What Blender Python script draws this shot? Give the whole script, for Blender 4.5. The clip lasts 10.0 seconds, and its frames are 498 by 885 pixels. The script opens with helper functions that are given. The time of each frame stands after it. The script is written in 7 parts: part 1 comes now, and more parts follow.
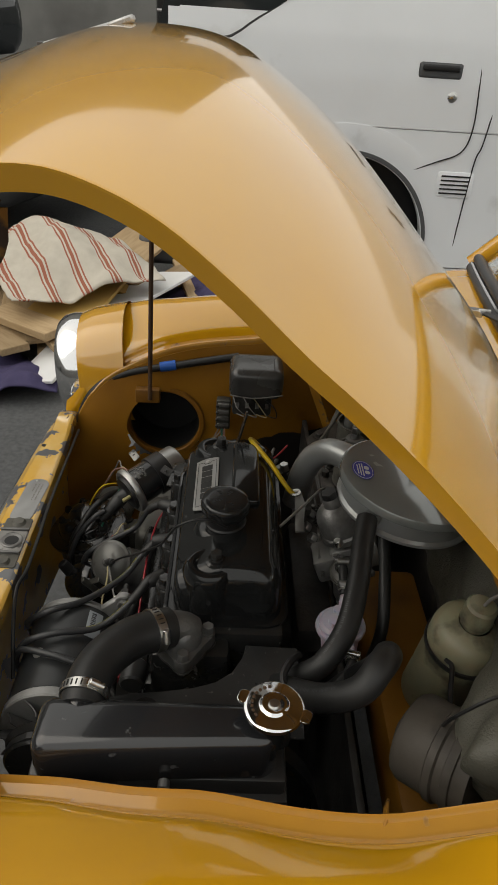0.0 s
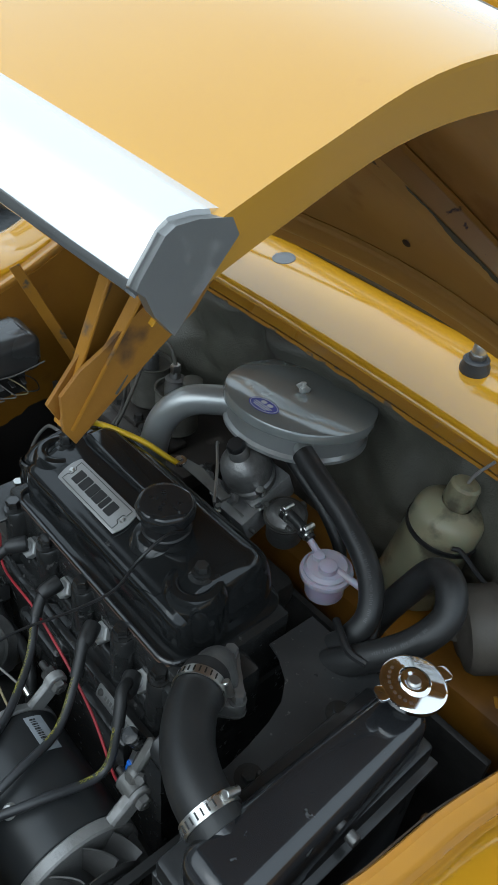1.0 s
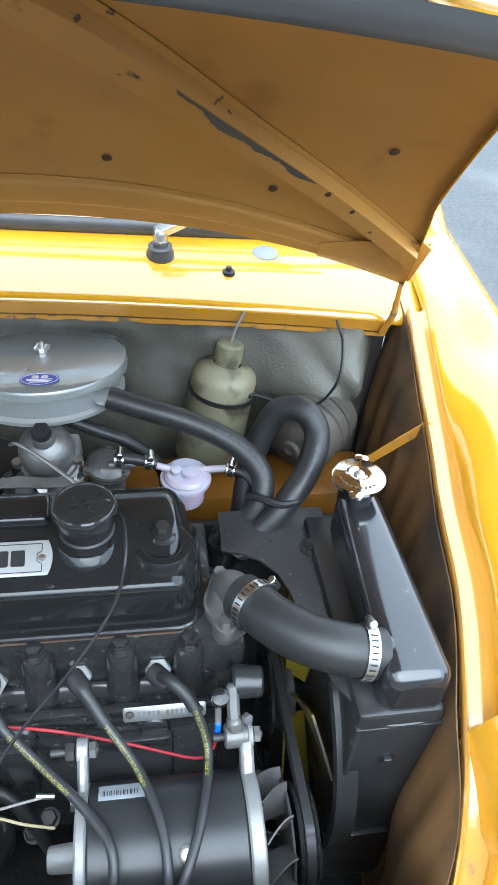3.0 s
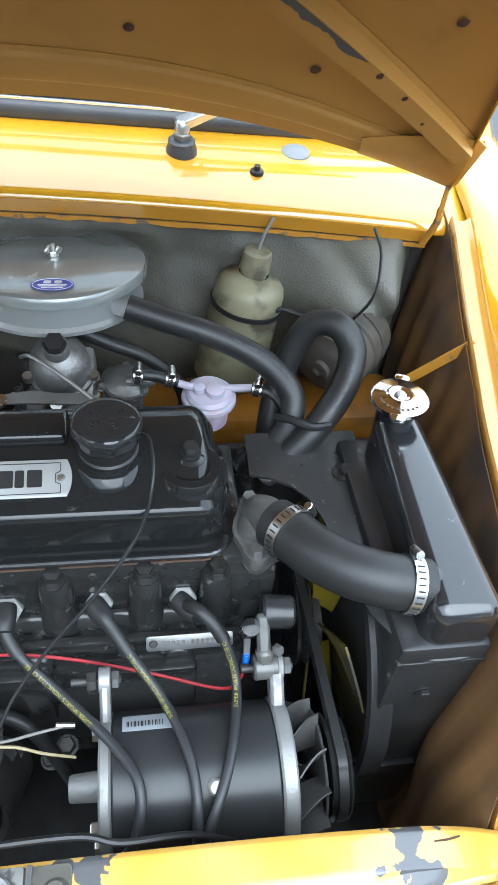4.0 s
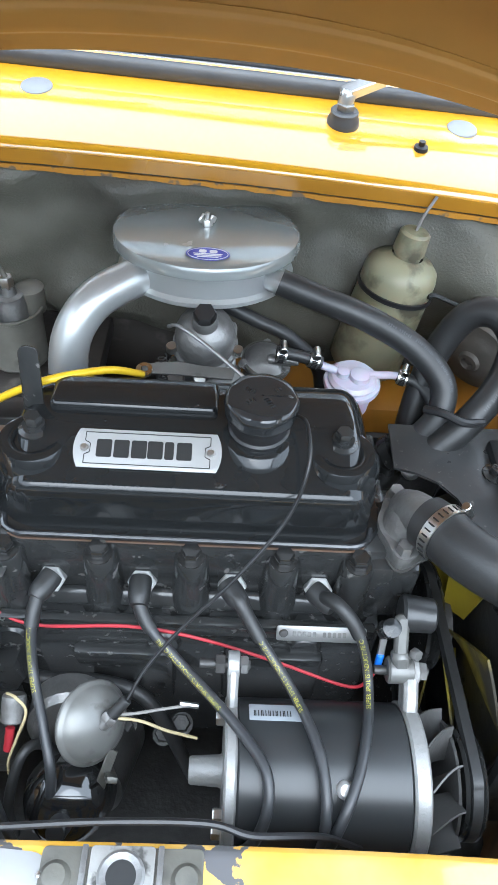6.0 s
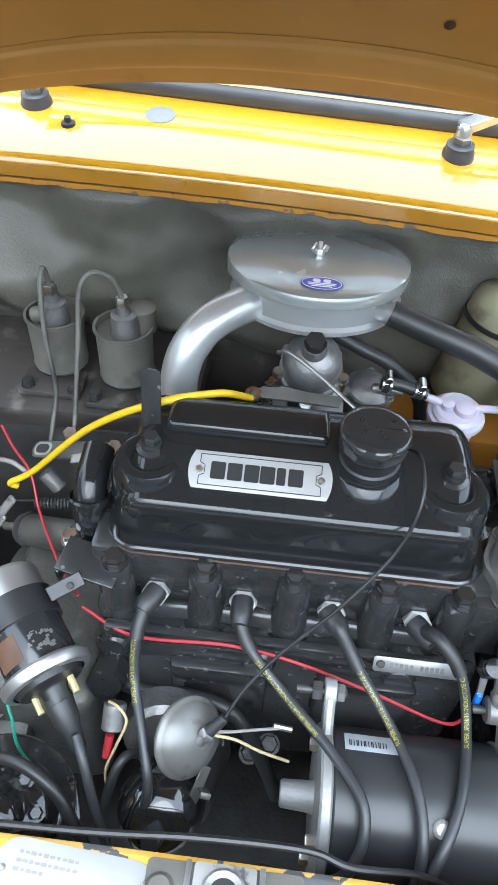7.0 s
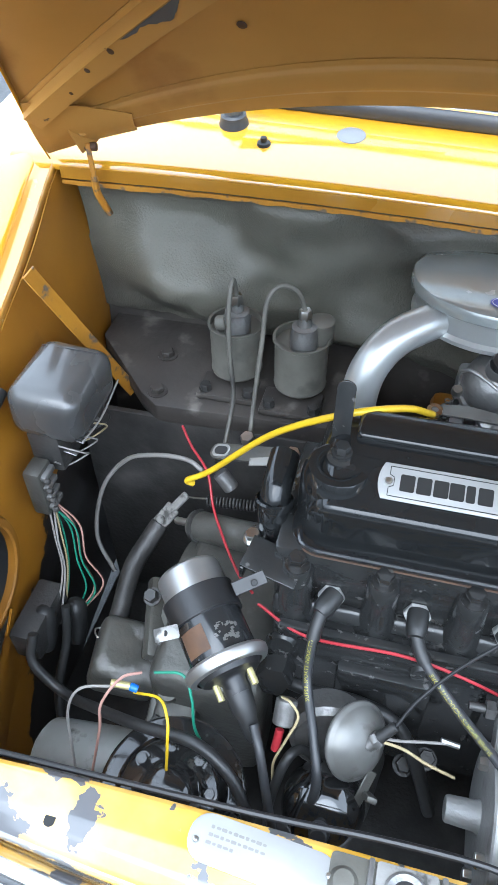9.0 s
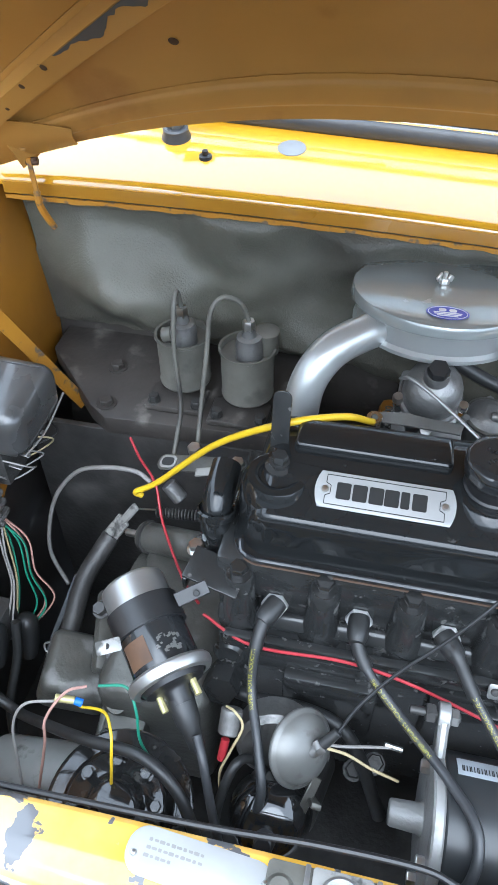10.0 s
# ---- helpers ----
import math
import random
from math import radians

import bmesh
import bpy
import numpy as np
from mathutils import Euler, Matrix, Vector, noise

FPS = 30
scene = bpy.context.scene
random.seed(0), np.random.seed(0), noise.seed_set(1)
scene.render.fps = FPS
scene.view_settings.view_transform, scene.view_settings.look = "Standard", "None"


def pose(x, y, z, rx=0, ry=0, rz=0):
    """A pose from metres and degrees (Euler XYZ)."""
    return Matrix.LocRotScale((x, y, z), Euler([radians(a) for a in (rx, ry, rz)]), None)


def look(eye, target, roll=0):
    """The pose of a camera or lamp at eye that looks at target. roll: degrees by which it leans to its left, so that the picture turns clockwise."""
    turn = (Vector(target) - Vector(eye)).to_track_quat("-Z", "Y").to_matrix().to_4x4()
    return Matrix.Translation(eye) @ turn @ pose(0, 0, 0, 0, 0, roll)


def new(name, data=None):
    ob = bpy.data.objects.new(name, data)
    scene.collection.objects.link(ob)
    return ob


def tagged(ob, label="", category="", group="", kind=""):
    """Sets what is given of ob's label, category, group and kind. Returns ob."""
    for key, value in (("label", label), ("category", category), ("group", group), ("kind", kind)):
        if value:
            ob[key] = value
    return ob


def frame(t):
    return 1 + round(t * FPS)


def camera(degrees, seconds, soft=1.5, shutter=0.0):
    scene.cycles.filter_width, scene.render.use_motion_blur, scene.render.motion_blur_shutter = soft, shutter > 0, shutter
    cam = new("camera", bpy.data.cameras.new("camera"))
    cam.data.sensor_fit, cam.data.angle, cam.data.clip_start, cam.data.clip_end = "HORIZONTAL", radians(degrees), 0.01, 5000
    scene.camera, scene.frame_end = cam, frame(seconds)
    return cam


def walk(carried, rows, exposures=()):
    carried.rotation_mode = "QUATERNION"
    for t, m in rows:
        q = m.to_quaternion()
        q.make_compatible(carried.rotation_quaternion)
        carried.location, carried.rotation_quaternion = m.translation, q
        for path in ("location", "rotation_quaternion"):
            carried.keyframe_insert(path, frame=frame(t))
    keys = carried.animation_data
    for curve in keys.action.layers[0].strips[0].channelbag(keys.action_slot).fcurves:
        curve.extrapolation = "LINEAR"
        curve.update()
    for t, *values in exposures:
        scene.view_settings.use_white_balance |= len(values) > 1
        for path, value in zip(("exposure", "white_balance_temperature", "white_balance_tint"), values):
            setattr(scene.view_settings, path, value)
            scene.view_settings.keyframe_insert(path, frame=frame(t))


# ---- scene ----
cam = camera(38.7, 10.0)
EXPOSURES = [(0.0, -0.5, 7200, 8), (0.5, 0.1, 6300, 0), (1.0, 0.0, 5600, 0), (1.5, -0.5, 6150, -1), (2.0, 1.5, 5500, 2), (2.5, 1.8, 5350, 3), (4.0, 1.5, 5500, 3), (4.5, 1.65, 5400, 5), (6.5, 1.8, 5550, 5), (8.0, 1.8, 5450, 6), (10.0, 1.7, 5400, 6)]
PATH = [
    (0, (0.816, 0.073, 0.733), (-0.877, 0.148, -0.33), 4.0),
    (0.2, (0.783, -0.03, 0.709), (-0.901, 0.13, -0.359), 1.7),
    (0.5, (0.634, -0.126, 0.685), (-0.949, 0.36, -0.436), 1.3),
    (0.6, (0.597, -0.163, 0.685), (-0.883, 0.524, -0.471), 3.1),
    (0.8, (0.562, -0.206, 0.68), (-0.752, 0.731, -0.5), 6.3),
    (1, (0.518, -0.253, 0.672), (-0.629, 0.87, -0.52), 5.4),
    (1.2, (0.472, -0.33, 0.682), (-0.47, 1.014, -0.461), 6.4),
    (1.5, (0.42, -0.407, 0.682), (-0.281, 1.076, -0.462), 4.5),
    (1.8, (0.357, -0.398, 0.653), (-0.079, 1.138, -0.551), 2.9),
    (2, (0.313, -0.381, 0.641), (0.053, 1.139, -0.628), 1.2),
    (2.2, (0.264, -0.385, 0.631), (0.127, 1.121, -0.677), 3.3),
    (2.5, (0.189, -0.408, 0.652), (0.262, 1.135, -0.619), 3.7),
    (2.7, (0.144, -0.437, 0.664), (0.357, 1.112, -0.583), 3.3),
    (3.8, (0.104, -0.397, 0.607), (0.435, 1.027, -0.758), 6.1),
    (4, (0.092, -0.39, 0.604), (0.387, 1.008, -0.795), 6.4),
    (4.5, (0.052, -0.381, 0.598), (0.232, 1.023, -0.814), 5.9),
    (5, (0.043, -0.379, 0.579), (0.17, 0.993, -0.87), 5.7),
    (6.3, (0.016, -0.363, 0.577), (0.056, 1.02, -0.867), 4.8),
    (6.5, (0.007, -0.367, 0.585), (0.009, 1.015, -0.861), 4.4),
    (7, (-0.02, -0.366, 0.591), (-0.112, 1.033, -0.836), 3.3),
    (7.5, (-0.038, -0.361, 0.595), (-0.201, 1.021, -0.841), 2.1),
    (8, (-0.062, -0.359, 0.595), (-0.31, 1.016, -0.836), 0.5),
    (8.5, (-0.082, -0.376, 0.601), (-0.415, 0.991, -0.821), -0.8),
    (9, (-0.096, -0.397, 0.608), (-0.478, 0.967, -0.804), -1.3),
    (9.5, (-0.085, -0.41, 0.611), (-0.49, 0.967, -0.781), -2.3),
    (10, (-0.059, -0.39, 0.613), (-0.384, 1.004, -0.784), -0.7),
]
walk(cam, [(t, look(eye, target, roll)) for t, eye, target, roll in PATH], EXPOSURES)

# ---------- world and light ----------
GROUND = -0.63
world = bpy.data.worlds.new("sky")
scene.world = world
world.use_nodes = True
wn = world.node_tree.nodes
sky = wn.new("ShaderNodeTexSky")
sky.sky_type = "NISHITA"
sky.sun_disc = False
sky.sun_elevation, sky.sun_rotation = radians(50), radians(191)
sky.air_density, sky.dust_density, sky.ozone_density = 1.0, 6.0, 1.0
haze = wn.new("ShaderNodeMixRGB")
haze.inputs["Fac"].default_value = 0.85
haze.inputs["Color2"].default_value = (12.3, 12.7, 13.2, 1)
world.node_tree.links.new(sky.outputs[0], haze.inputs["Color1"])
world.node_tree.links.new(haze.outputs[0], wn["Background"].inputs["Color"])
wn["Background"].inputs["Strength"].default_value = 0.125
sun_data = bpy.data.lights.new("sun", "SUN")
sun_data.energy, sun_data.angle, sun_data.color = 1.2, radians(58), (1.0, 0.98, 0.96)
sun = new("sun", sun_data)
sun.matrix_world = look((0.2, -0.75, 0.9), (0, 0, 0))


# ---------- materials ----------
def mat(name, colour, rough=0.5, metal=0.0, second=None, scale=30.0, amount=0.5, bump=0.0, bump_scale=120.0, coat=0.0,
        rough_spread=0.12, stain=None, stain_scale=4.0, stain_from=0.55, stain_to=0.7, transmission=0.0, sub=0.0, random_tone=0.0,
        stain_rough=0.7, stain_metal=0.0, ior=1.45, alpha=1.0, stretch=None, coat_ior=1.6):
    m = bpy.data.materials.new(name)
    m.use_nodes = True
    n, l = m.node_tree.nodes, m.node_tree.links
    b = n["Principled BSDF"]
    co = n.new("ShaderNodeTexCoord").outputs["Object"]
    if stretch:
        mp = n.new("ShaderNodeMapping")
        mp.inputs["Scale"].default_value = stretch
        l.new(co, mp.inputs["Vector"])
        co = mp.outputs[0]

    def noise_tex(s, detail=6.0):
        t = n.new("ShaderNodeTexNoise")
        t.inputs["Scale"].default_value, t.inputs["Detail"].default_value = s, detail
        l.new(co, t.inputs["Vector"])
        return t.outputs["Fac"]

    def ramp(value, a, c):
        r = n.new("ShaderNodeMapRange")
        r.inputs["From Min"].default_value, r.inputs["From Max"].default_value = a, c
        l.new(value, r.inputs["Value"])
        return r.outputs["Result"]

    def mix(fac, c1, c2):
        x = n.new("ShaderNodeMix")
        x.data_type = "RGBA"
        for s, v in ((x.inputs[0], fac), (x.inputs[6], c1), (x.inputs[7], c2)):
            if isinstance(v, bpy.types.NodeSocket):
                l.new(v, s)
            else:
                s.default_value = v if not isinstance(v, tuple) else (*v, 1)
        return x.outputs[2]

    second = second or tuple(c * 0.75 for c in colour)
    grain = ramp(noise_tex(scale), 0.35, 0.7)
    mul = n.new("ShaderNodeMath")
    mul.operation = "MULTIPLY"
    mul.inputs[1].default_value = amount
    l.new(grain, mul.inputs[0])
    out = mix(mul.outputs[0], colour, second)
    rg = n.new("ShaderNodeMapRange")
    rg.inputs["To Min"].default_value, rg.inputs["To Max"].default_value = max(0.02, rough - rough_spread), min(1, rough + rough_spread)
    l.new(noise_tex(scale * 0.4), rg.inputs["Value"])
    rough_out, metal_out = rg.outputs["Result"], None
    if stain:
        patch = ramp(noise_tex(stain_scale, 9.0), stain_from, stain_to)
        out = mix(patch, out, stain)
        mr = n.new("ShaderNodeMix")
        l.new(patch, mr.inputs[0]), l.new(rough_out, mr.inputs[2])
        mr.inputs[3].default_value = stain_rough
        rough_out = mr.outputs[0]
        if metal != stain_metal:
            mm = n.new("ShaderNodeMix")
            l.new(patch, mm.inputs[0])
            mm.inputs[2].default_value, mm.inputs[3].default_value = metal, stain_metal
            metal_out = mm.outputs[0]
    if random_tone:
        info = n.new("ShaderNodeObjectInfo")
        hsv = n.new("ShaderNodeHueSaturation")
        rr = n.new("ShaderNodeMapRange")
        rr.inputs["To Min"].default_value, rr.inputs["To Max"].default_value = 1 - random_tone, 1 + random_tone
        l.new(info.outputs["Random"], rr.inputs["Value"]), l.new(rr.outputs[0], hsv.inputs["Value"]), l.new(out, hsv.inputs["Color"])
        out = hsv.outputs[0]
    l.new(out, b.inputs["Base Color"])
    l.new(rough_out, b.inputs["Roughness"])
    b.inputs["Metallic"].default_value = metal
    if metal_out:
        l.new(metal_out, b.inputs["Metallic"])
    b.inputs["Coat Weight"].default_value, b.inputs["Coat Roughness"].default_value = coat, 0.05
    b.inputs["Coat IOR"].default_value = coat_ior
    b.inputs["Transmission Weight"].default_value, b.inputs["IOR"].default_value, b.inputs["Alpha"].default_value = transmission, ior, alpha
    b.inputs["Subsurface Weight"].default_value, b.inputs["Subsurface Scale"].default_value = sub, 0.01
    if bump:
        bp = n.new("ShaderNodeBump")
        bp.inputs["Strength"].default_value, bp.inputs["Distance"].default_value = bump, 0.002
        l.new(noise_tex(bump_scale, 4.0), bp.inputs["Height"]), l.new(bp.outputs[0], b.inputs["Normal"])
    return m


YEL = (0.56, 0.285, 0.010)
M = dict(
    paint=mat("yellow_paint", YEL, 0.14, 0, (0.50, 0.24, 0.010), 9, 0.6, coat=1.0, coat_ior=1.62, rough_spread=0.05, bump=0.02, bump_scale=30, stain=(0.42, 0.17, 0.01), stain_scale=14, stain_from=0.74, stain_to=0.8, stain_rough=0.4),
    gutter=mat("dusty_yellow_paint", (0.48, 0.24, 0.036), 0.22, 0, (0.416, 0.208, 0.04), 20, 0.7, coat=1.0, coat_ior=1.6, bump=0.05, bump_scale=80, stain=(0.208, 0.112, 0.04), stain_scale=40, stain_from=0.64, stain_to=0.72),
    dull=mat("dull_ochre_paint", (0.43, 0.225, 0.052), 0.32, 0, (0.36, 0.185, 0.042), 9, 0.7, bump=0.14, bump_scale=45, stain=(0.30, 0.14, 0.035), stain_scale=9, stain_from=0.6, stain_to=0.74),
    worn=mat("chipped_yellow_paint", (0.64, 0.35, 0.03), 0.22, 0, (0.66, 0.46, 0.17), 9, 0.8, coat=0.8, coat_ior=1.65, bump=0.12, bump_scale=90, stain=(0.085, 0.085, 0.09), stain_scale=19, stain_from=0.56, stain_to=0.567, stain_rough=0.5),
    # browner and darker than the left inner wing, with random dark patches
    dusty=mat("brown_patched_ochre_paint", (0.18, 0.096, 0.033), 0.6, 0, (0.12, 0.063, 0.024), 12, 0.8, bump=0.2, bump_scale=70, stain=(0.054, 0.039, 0.027), stain_scale=8, stain_from=0.5, stain_to=0.68),
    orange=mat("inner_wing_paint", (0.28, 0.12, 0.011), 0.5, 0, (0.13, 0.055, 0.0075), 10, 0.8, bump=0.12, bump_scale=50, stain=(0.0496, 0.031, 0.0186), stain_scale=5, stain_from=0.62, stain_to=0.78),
    seam=mat("rusty_flange_paint", (0.39, 0.18, 0.015), 0.5, 0, (0.315, 0.135, 0.015), 20, 0.6, bump=0.2, bump_scale=150, stain=(0.12, 0.09, 0.0675), stain_scale=60, stain_from=0.56, stain_to=0.64),
    catch=mat("rust_edged_ochre_paint", (0.323, 0.153, 0.017), 0.5, 0, (0.255, 0.1105, 0.017), 30, 0.7, bump=0.2, bump_scale=150, stain=(0.051, 0.02975, 0.02125), stain_scale=28, stain_from=0.56, stain_to=0.66),
    capsule=mat("dull_pressed_alloy", (0.14, 0.14, 0.132), 0.34, 0.3, (0.085, 0.084, 0.08), 22, 0.8, rough_spread=0.1, bump=0.12, bump_scale=90, stain=(0.075, 0.072, 0.066), stain_scale=45, stain_from=0.6, stain_to=0.68),
    tank=mat("worn_black_tank_paint", (0.013, 0.0135, 0.015), 0.18, 0, (0.022, 0.0225, 0.024), 12, 0.6, coat=0.6, coat_ior=1.5, rough_spread=0.09, bump=0.1, bump_scale=28, stain=(0.09, 0.09, 0.09), stain_scale=70, stain_from=0.7, stain_to=0.75, stain_rough=0.5),
    vane=mat("dusty_fan_metal", (0.066, 0.065, 0.063), 0.55, 0.1, (0.042, 0.041, 0.040), 30, 0.7, bump=0.2, bump_scale=150),
    black=mat("black_engine_enamel", (0.0108, 0.0115, 0.0118), 0.13, 0, (0.0078, 0.0083, 0.0086), 18, 0.5, coat=0.3, coat_ior=1.4, ior=1.36, rough_spread=0.06, bump=0.08, bump_scale=30, stain=(0.05, 0.049, 0.047), stain_scale=60, stain_from=0.70, stain_to=0.76, stain_rough=0.5),
    scuffed=mat("scuffed_black_paint", (0.017, 0.0175, 0.018), 0.3, 0, (0.028, 0.028, 0.028), 18, 0.5, coat=0.1, bump=0.3, bump_scale=70, stain=(0.09, 0.09, 0.09), stain_scale=40, stain_from=0.67, stain_to=0.72),
    cast=mat("black_painted_cast_iron", (0.0150, 0.0156, 0.0155), 0.24, 0, (0.030, 0.030, 0.0295), 24, 0.5, coat=0.3, coat_ior=1.5, ior=1.38, rough_spread=0.12, bump=0.5, bump_scale=70, stain=(0.10, 0.097, 0.092), stain_scale=90, stain_from=0.64, stain_to=0.72, stain_rough=0.5),
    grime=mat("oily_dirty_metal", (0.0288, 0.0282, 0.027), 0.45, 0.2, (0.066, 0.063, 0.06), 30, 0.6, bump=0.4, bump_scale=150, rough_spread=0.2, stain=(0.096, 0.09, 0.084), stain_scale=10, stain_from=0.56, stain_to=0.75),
    dirty_grey=mat("dusty_grey_paint", (0.1073, 0.1027, 0.0871), 0.5, 0, (0.0585, 0.0559, 0.04745), 30, 0.7, bump=0.25, bump_scale=120, stain=(0.0325, 0.03055, 0.02795), stain_scale=14, stain_from=0.58, stain_to=0.72),
    alu=mat("cast_aluminium", (0.27, 0.27, 0.265), 0.45, 0.4, (0.20, 0.198, 0.19), 40, 0.6, bump=0.3, bump_scale=260, stain=(0.1224, 0.1163, 0.1102), stain_scale=20, stain_from=0.6, stain_to=0.75),
    oldalu=mat("stained_cast_aluminium", (0.2232, 0.221, 0.216), 0.45, 0.75, (0.1296, 0.1274, 0.1224), 35, 0.7, bump=0.4, bump_scale=200, stain=(0.0648, 0.0612, 0.0576), stain_scale=18, stain_from=0.56, stain_to=0.72),
    silver=mat("silver_paint", (0.3825, 0.3952, 0.391), 0.3, 0.6, (0.306, 0.3145, 0.3102), 14, 0.5, rough_spread=0.05, bump=0.04, bump_scale=150),
    # darker copy of silver_paint: the bonnet's dark reflection is put into the colour
    lid=mat("silver_paint_with_dark_reflection", (0.20, 0.215, 0.21), 0.14, 0.25, (0.165, 0.178, 0.174), 12, 0.6, coat=0.7, coat_ior=1.55, rough_spread=0.05, bump=0.05, bump_scale=120, stain=(0.17, 0.1742, 0.17), stain_scale=22, stain_from=0.64, stain_to=0.8),
    satin=mat("satin_dull_alloy", (0.357, 0.357, 0.3485), 0.36, 0.85, (0.289, 0.2848, 0.2762), 25, 0.7, rough_spread=0.08, bump=0.06, bump_scale=160, stain=(0.17, 0.1615, 0.153), stain_scale=35, stain_from=0.64, stain_to=0.72),
    gear=mat("oily_gearbox_alloy", (0.104, 0.1021, 0.091), 0.42, 0.5, (0.05525, 0.05395, 0.04745), 26, 0.7, bump=0.4, bump_scale=150, rough_spread=0.15, stain=(0.13, 0.1268, 0.1202), stain_scale=24, stain_from=0.6, stain_to=0.7),
    box=mat("dusty_black_bakelite", (0.038, 0.038, 0.038), 0.27, 0, (0.062, 0.062, 0.060), 16, 0.8, coat=0.3, rough_spread=0.08, bump=0.06, bump_scale=120),
    zinc=mat("bright_plated_steel", (0.52, 0.52, 0.51), 0.3, 0.4, (0.38, 0.38, 0.37), 60, 0.5, bump=0.05),
    chrome=mat("chrome", (0.80, 0.80, 0.80), 0.09, 1.0, (0.7, 0.7, 0.7), 20, 0.5, rough_spread=0.05),
    steel=mat("zinc_steel", (0.60, 0.60, 0.58), 0.3, 1.0, (0.42, 0.41, 0.39), 60, 0.6, rough_spread=0.12, bump=0.1, bump_scale=250),
    plate=mat("plate_aluminium", (0.29, 0.29, 0.285), 0.38, 0.2, (0.25, 0.25, 0.245), 50, 0.5, bump=0.05),
    paper=mat("dusty_printed_foil", (0.34, 0.37, 0.40), 0.35, 0.1, (0.27, 0.29, 0.31), 40, 0.6),
    cowl=mat("water_marked_black_paint", (0.022, 0.0225, 0.023), 0.3, 0, (0.045, 0.046, 0.046), 14, 0.7, rough_spread=0.12, bump=0.15, bump_scale=60, stain=(0.11, 0.108, 0.10), stain_scale=150, stain_from=0.66, stain_to=0.72),
    chipped=mat("chipped_ochre_stiffener_paint", (0.46, 0.25, 0.062), 0.3, 0, (0.38, 0.20, 0.046), 9, 0.7, bump=0.14, bump_scale=45, stain=(0.085, 0.055, 0.04), stain_scale=30, stain_from=0.655, stain_to=0.68, stain_rough=0.6),
    speckled=mat("speckled_worn_alloy", (0.30, 0.295, 0.28), 0.4, 0.3, (0.16, 0.155, 0.145), 30, 0.8, bump=0.3, bump_scale=120, stain=(0.05, 0.048, 0.044), stain_scale=60, stain_from=0.52, stain_to=0.62),
    starter=mat("weathered_starter_metal", (0.24, 0.245, 0.235), 0.4, 0.25, (0.15, 0.152, 0.145), 18, 0.8, bump=0.1, bump_scale=90, stain=(0.07, 0.07, 0.066), stain_scale=40, stain_from=0.6, stain_to=0.7),
    oily=mat("oil_wet_black_metal", (0.012, 0.012, 0.012), 0.14, 0, (0.030, 0.029, 0.027), 20, 0.6, coat=0.5, coat_ior=1.45, rough_spread=0.1, bump=0.35, bump_scale=55, stain=(0.07, 0.067, 0.06), stain_scale=50, stain_from=0.66, stain_to=0.74, stain_rough=0.5),
    capgloss=mat("polished_black_bakelite", (0.010, 0.010, 0.010), 0.1, 0, (0.014, 0.014, 0.014), 10, 0.5, coat=0.8, coat_ior=1.5, rough_spread=0.03),
    # pale grey base stands for the sky reflected in the plugs
    plug=mat("rubber_with_sky_sheen", (0.20, 0.205, 0.21), 0.4, 0, (0.15, 0.15, 0.155), 30, 0.5),
    # darker than the scuttle's yellow: the lip's shade is in this colour
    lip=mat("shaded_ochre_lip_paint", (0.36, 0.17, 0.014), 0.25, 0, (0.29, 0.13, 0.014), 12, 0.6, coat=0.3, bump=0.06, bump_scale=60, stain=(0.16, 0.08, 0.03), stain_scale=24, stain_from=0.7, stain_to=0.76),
    ink=mat("black_print", (0.012, 0.012, 0.012), 0.5),
    rubber=mat("black_rubber", (0.0138, 0.0141, 0.0141), 0.45, 0, (0.0252, 0.0252, 0.0252), 22, 0.6, bump=0.12, bump_scale=200, rough_spread=0.12),
    seal=mat("weathered_seal_rubber", (0.035, 0.0364, 0.0392), 0.38, 0, (0.063, 0.063, 0.0644), 25, 0.5, bump=0.1),
    lead=mat("grey_lead_insulation", (0.0252, 0.0266, 0.0287), 0.38, 0, (0.0385, 0.0385, 0.0406), 40, 0.5, bump=0.05),
    dynamo=mat("satin_black_drum", (0.020, 0.0215, 0.0225), 0.33, 0, (0.026, 0.027, 0.028), 30, 0.5, rough_spread=0.05),
    insul=mat("grey_insulation_mat", (0.1052, 0.1015, 0.08041), 0.42, 0, (0.06311, 0.06077, 0.04909), 4, 0.9, bump=0.55, bump_scale=380, stain=(0.04208, 0.03974, 0.03506), stain_scale=5, stain_from=0.55, stain_to=0.8, stain_rough=0.8),
    drum=mat("dust_coated_metal", (0.085, 0.074, 0.060), 0.6, 0, (0.048, 0.041, 0.033), 12, 0.9, bump=0.3, bump_scale=110, stain=(0.02625, 0.02325, 0.01875), stain_scale=12, stain_from=0.56, stain_to=0.72),
    ledge=mat("sooty_dark_metal", (0.034, 0.030, 0.027), 0.5, 0, (0.062, 0.055, 0.048), 14, 0.8, bump=0.35, bump_scale=100, stain=(0.115, 0.106, 0.093), stain_scale=24, stain_from=0.6, stain_to=0.7),
    bottle=mat("yellowed_plastic", (0.23, 0.215, 0.14), 0.34, 0, (0.13, 0.12, 0.072), 7, 1.0, sub=0.2, bump=0.2, bump_scale=40, stain=(0.07, 0.062, 0.040), stain_scale=20, stain_from=0.5, stain_to=0.62),
    filter_white=mat("milky_white_plastic", (0.36, 0.34, 0.40), 0.35, 0, (0.31, 0.27, 0.34), 20, 0.5, sub=0.3),
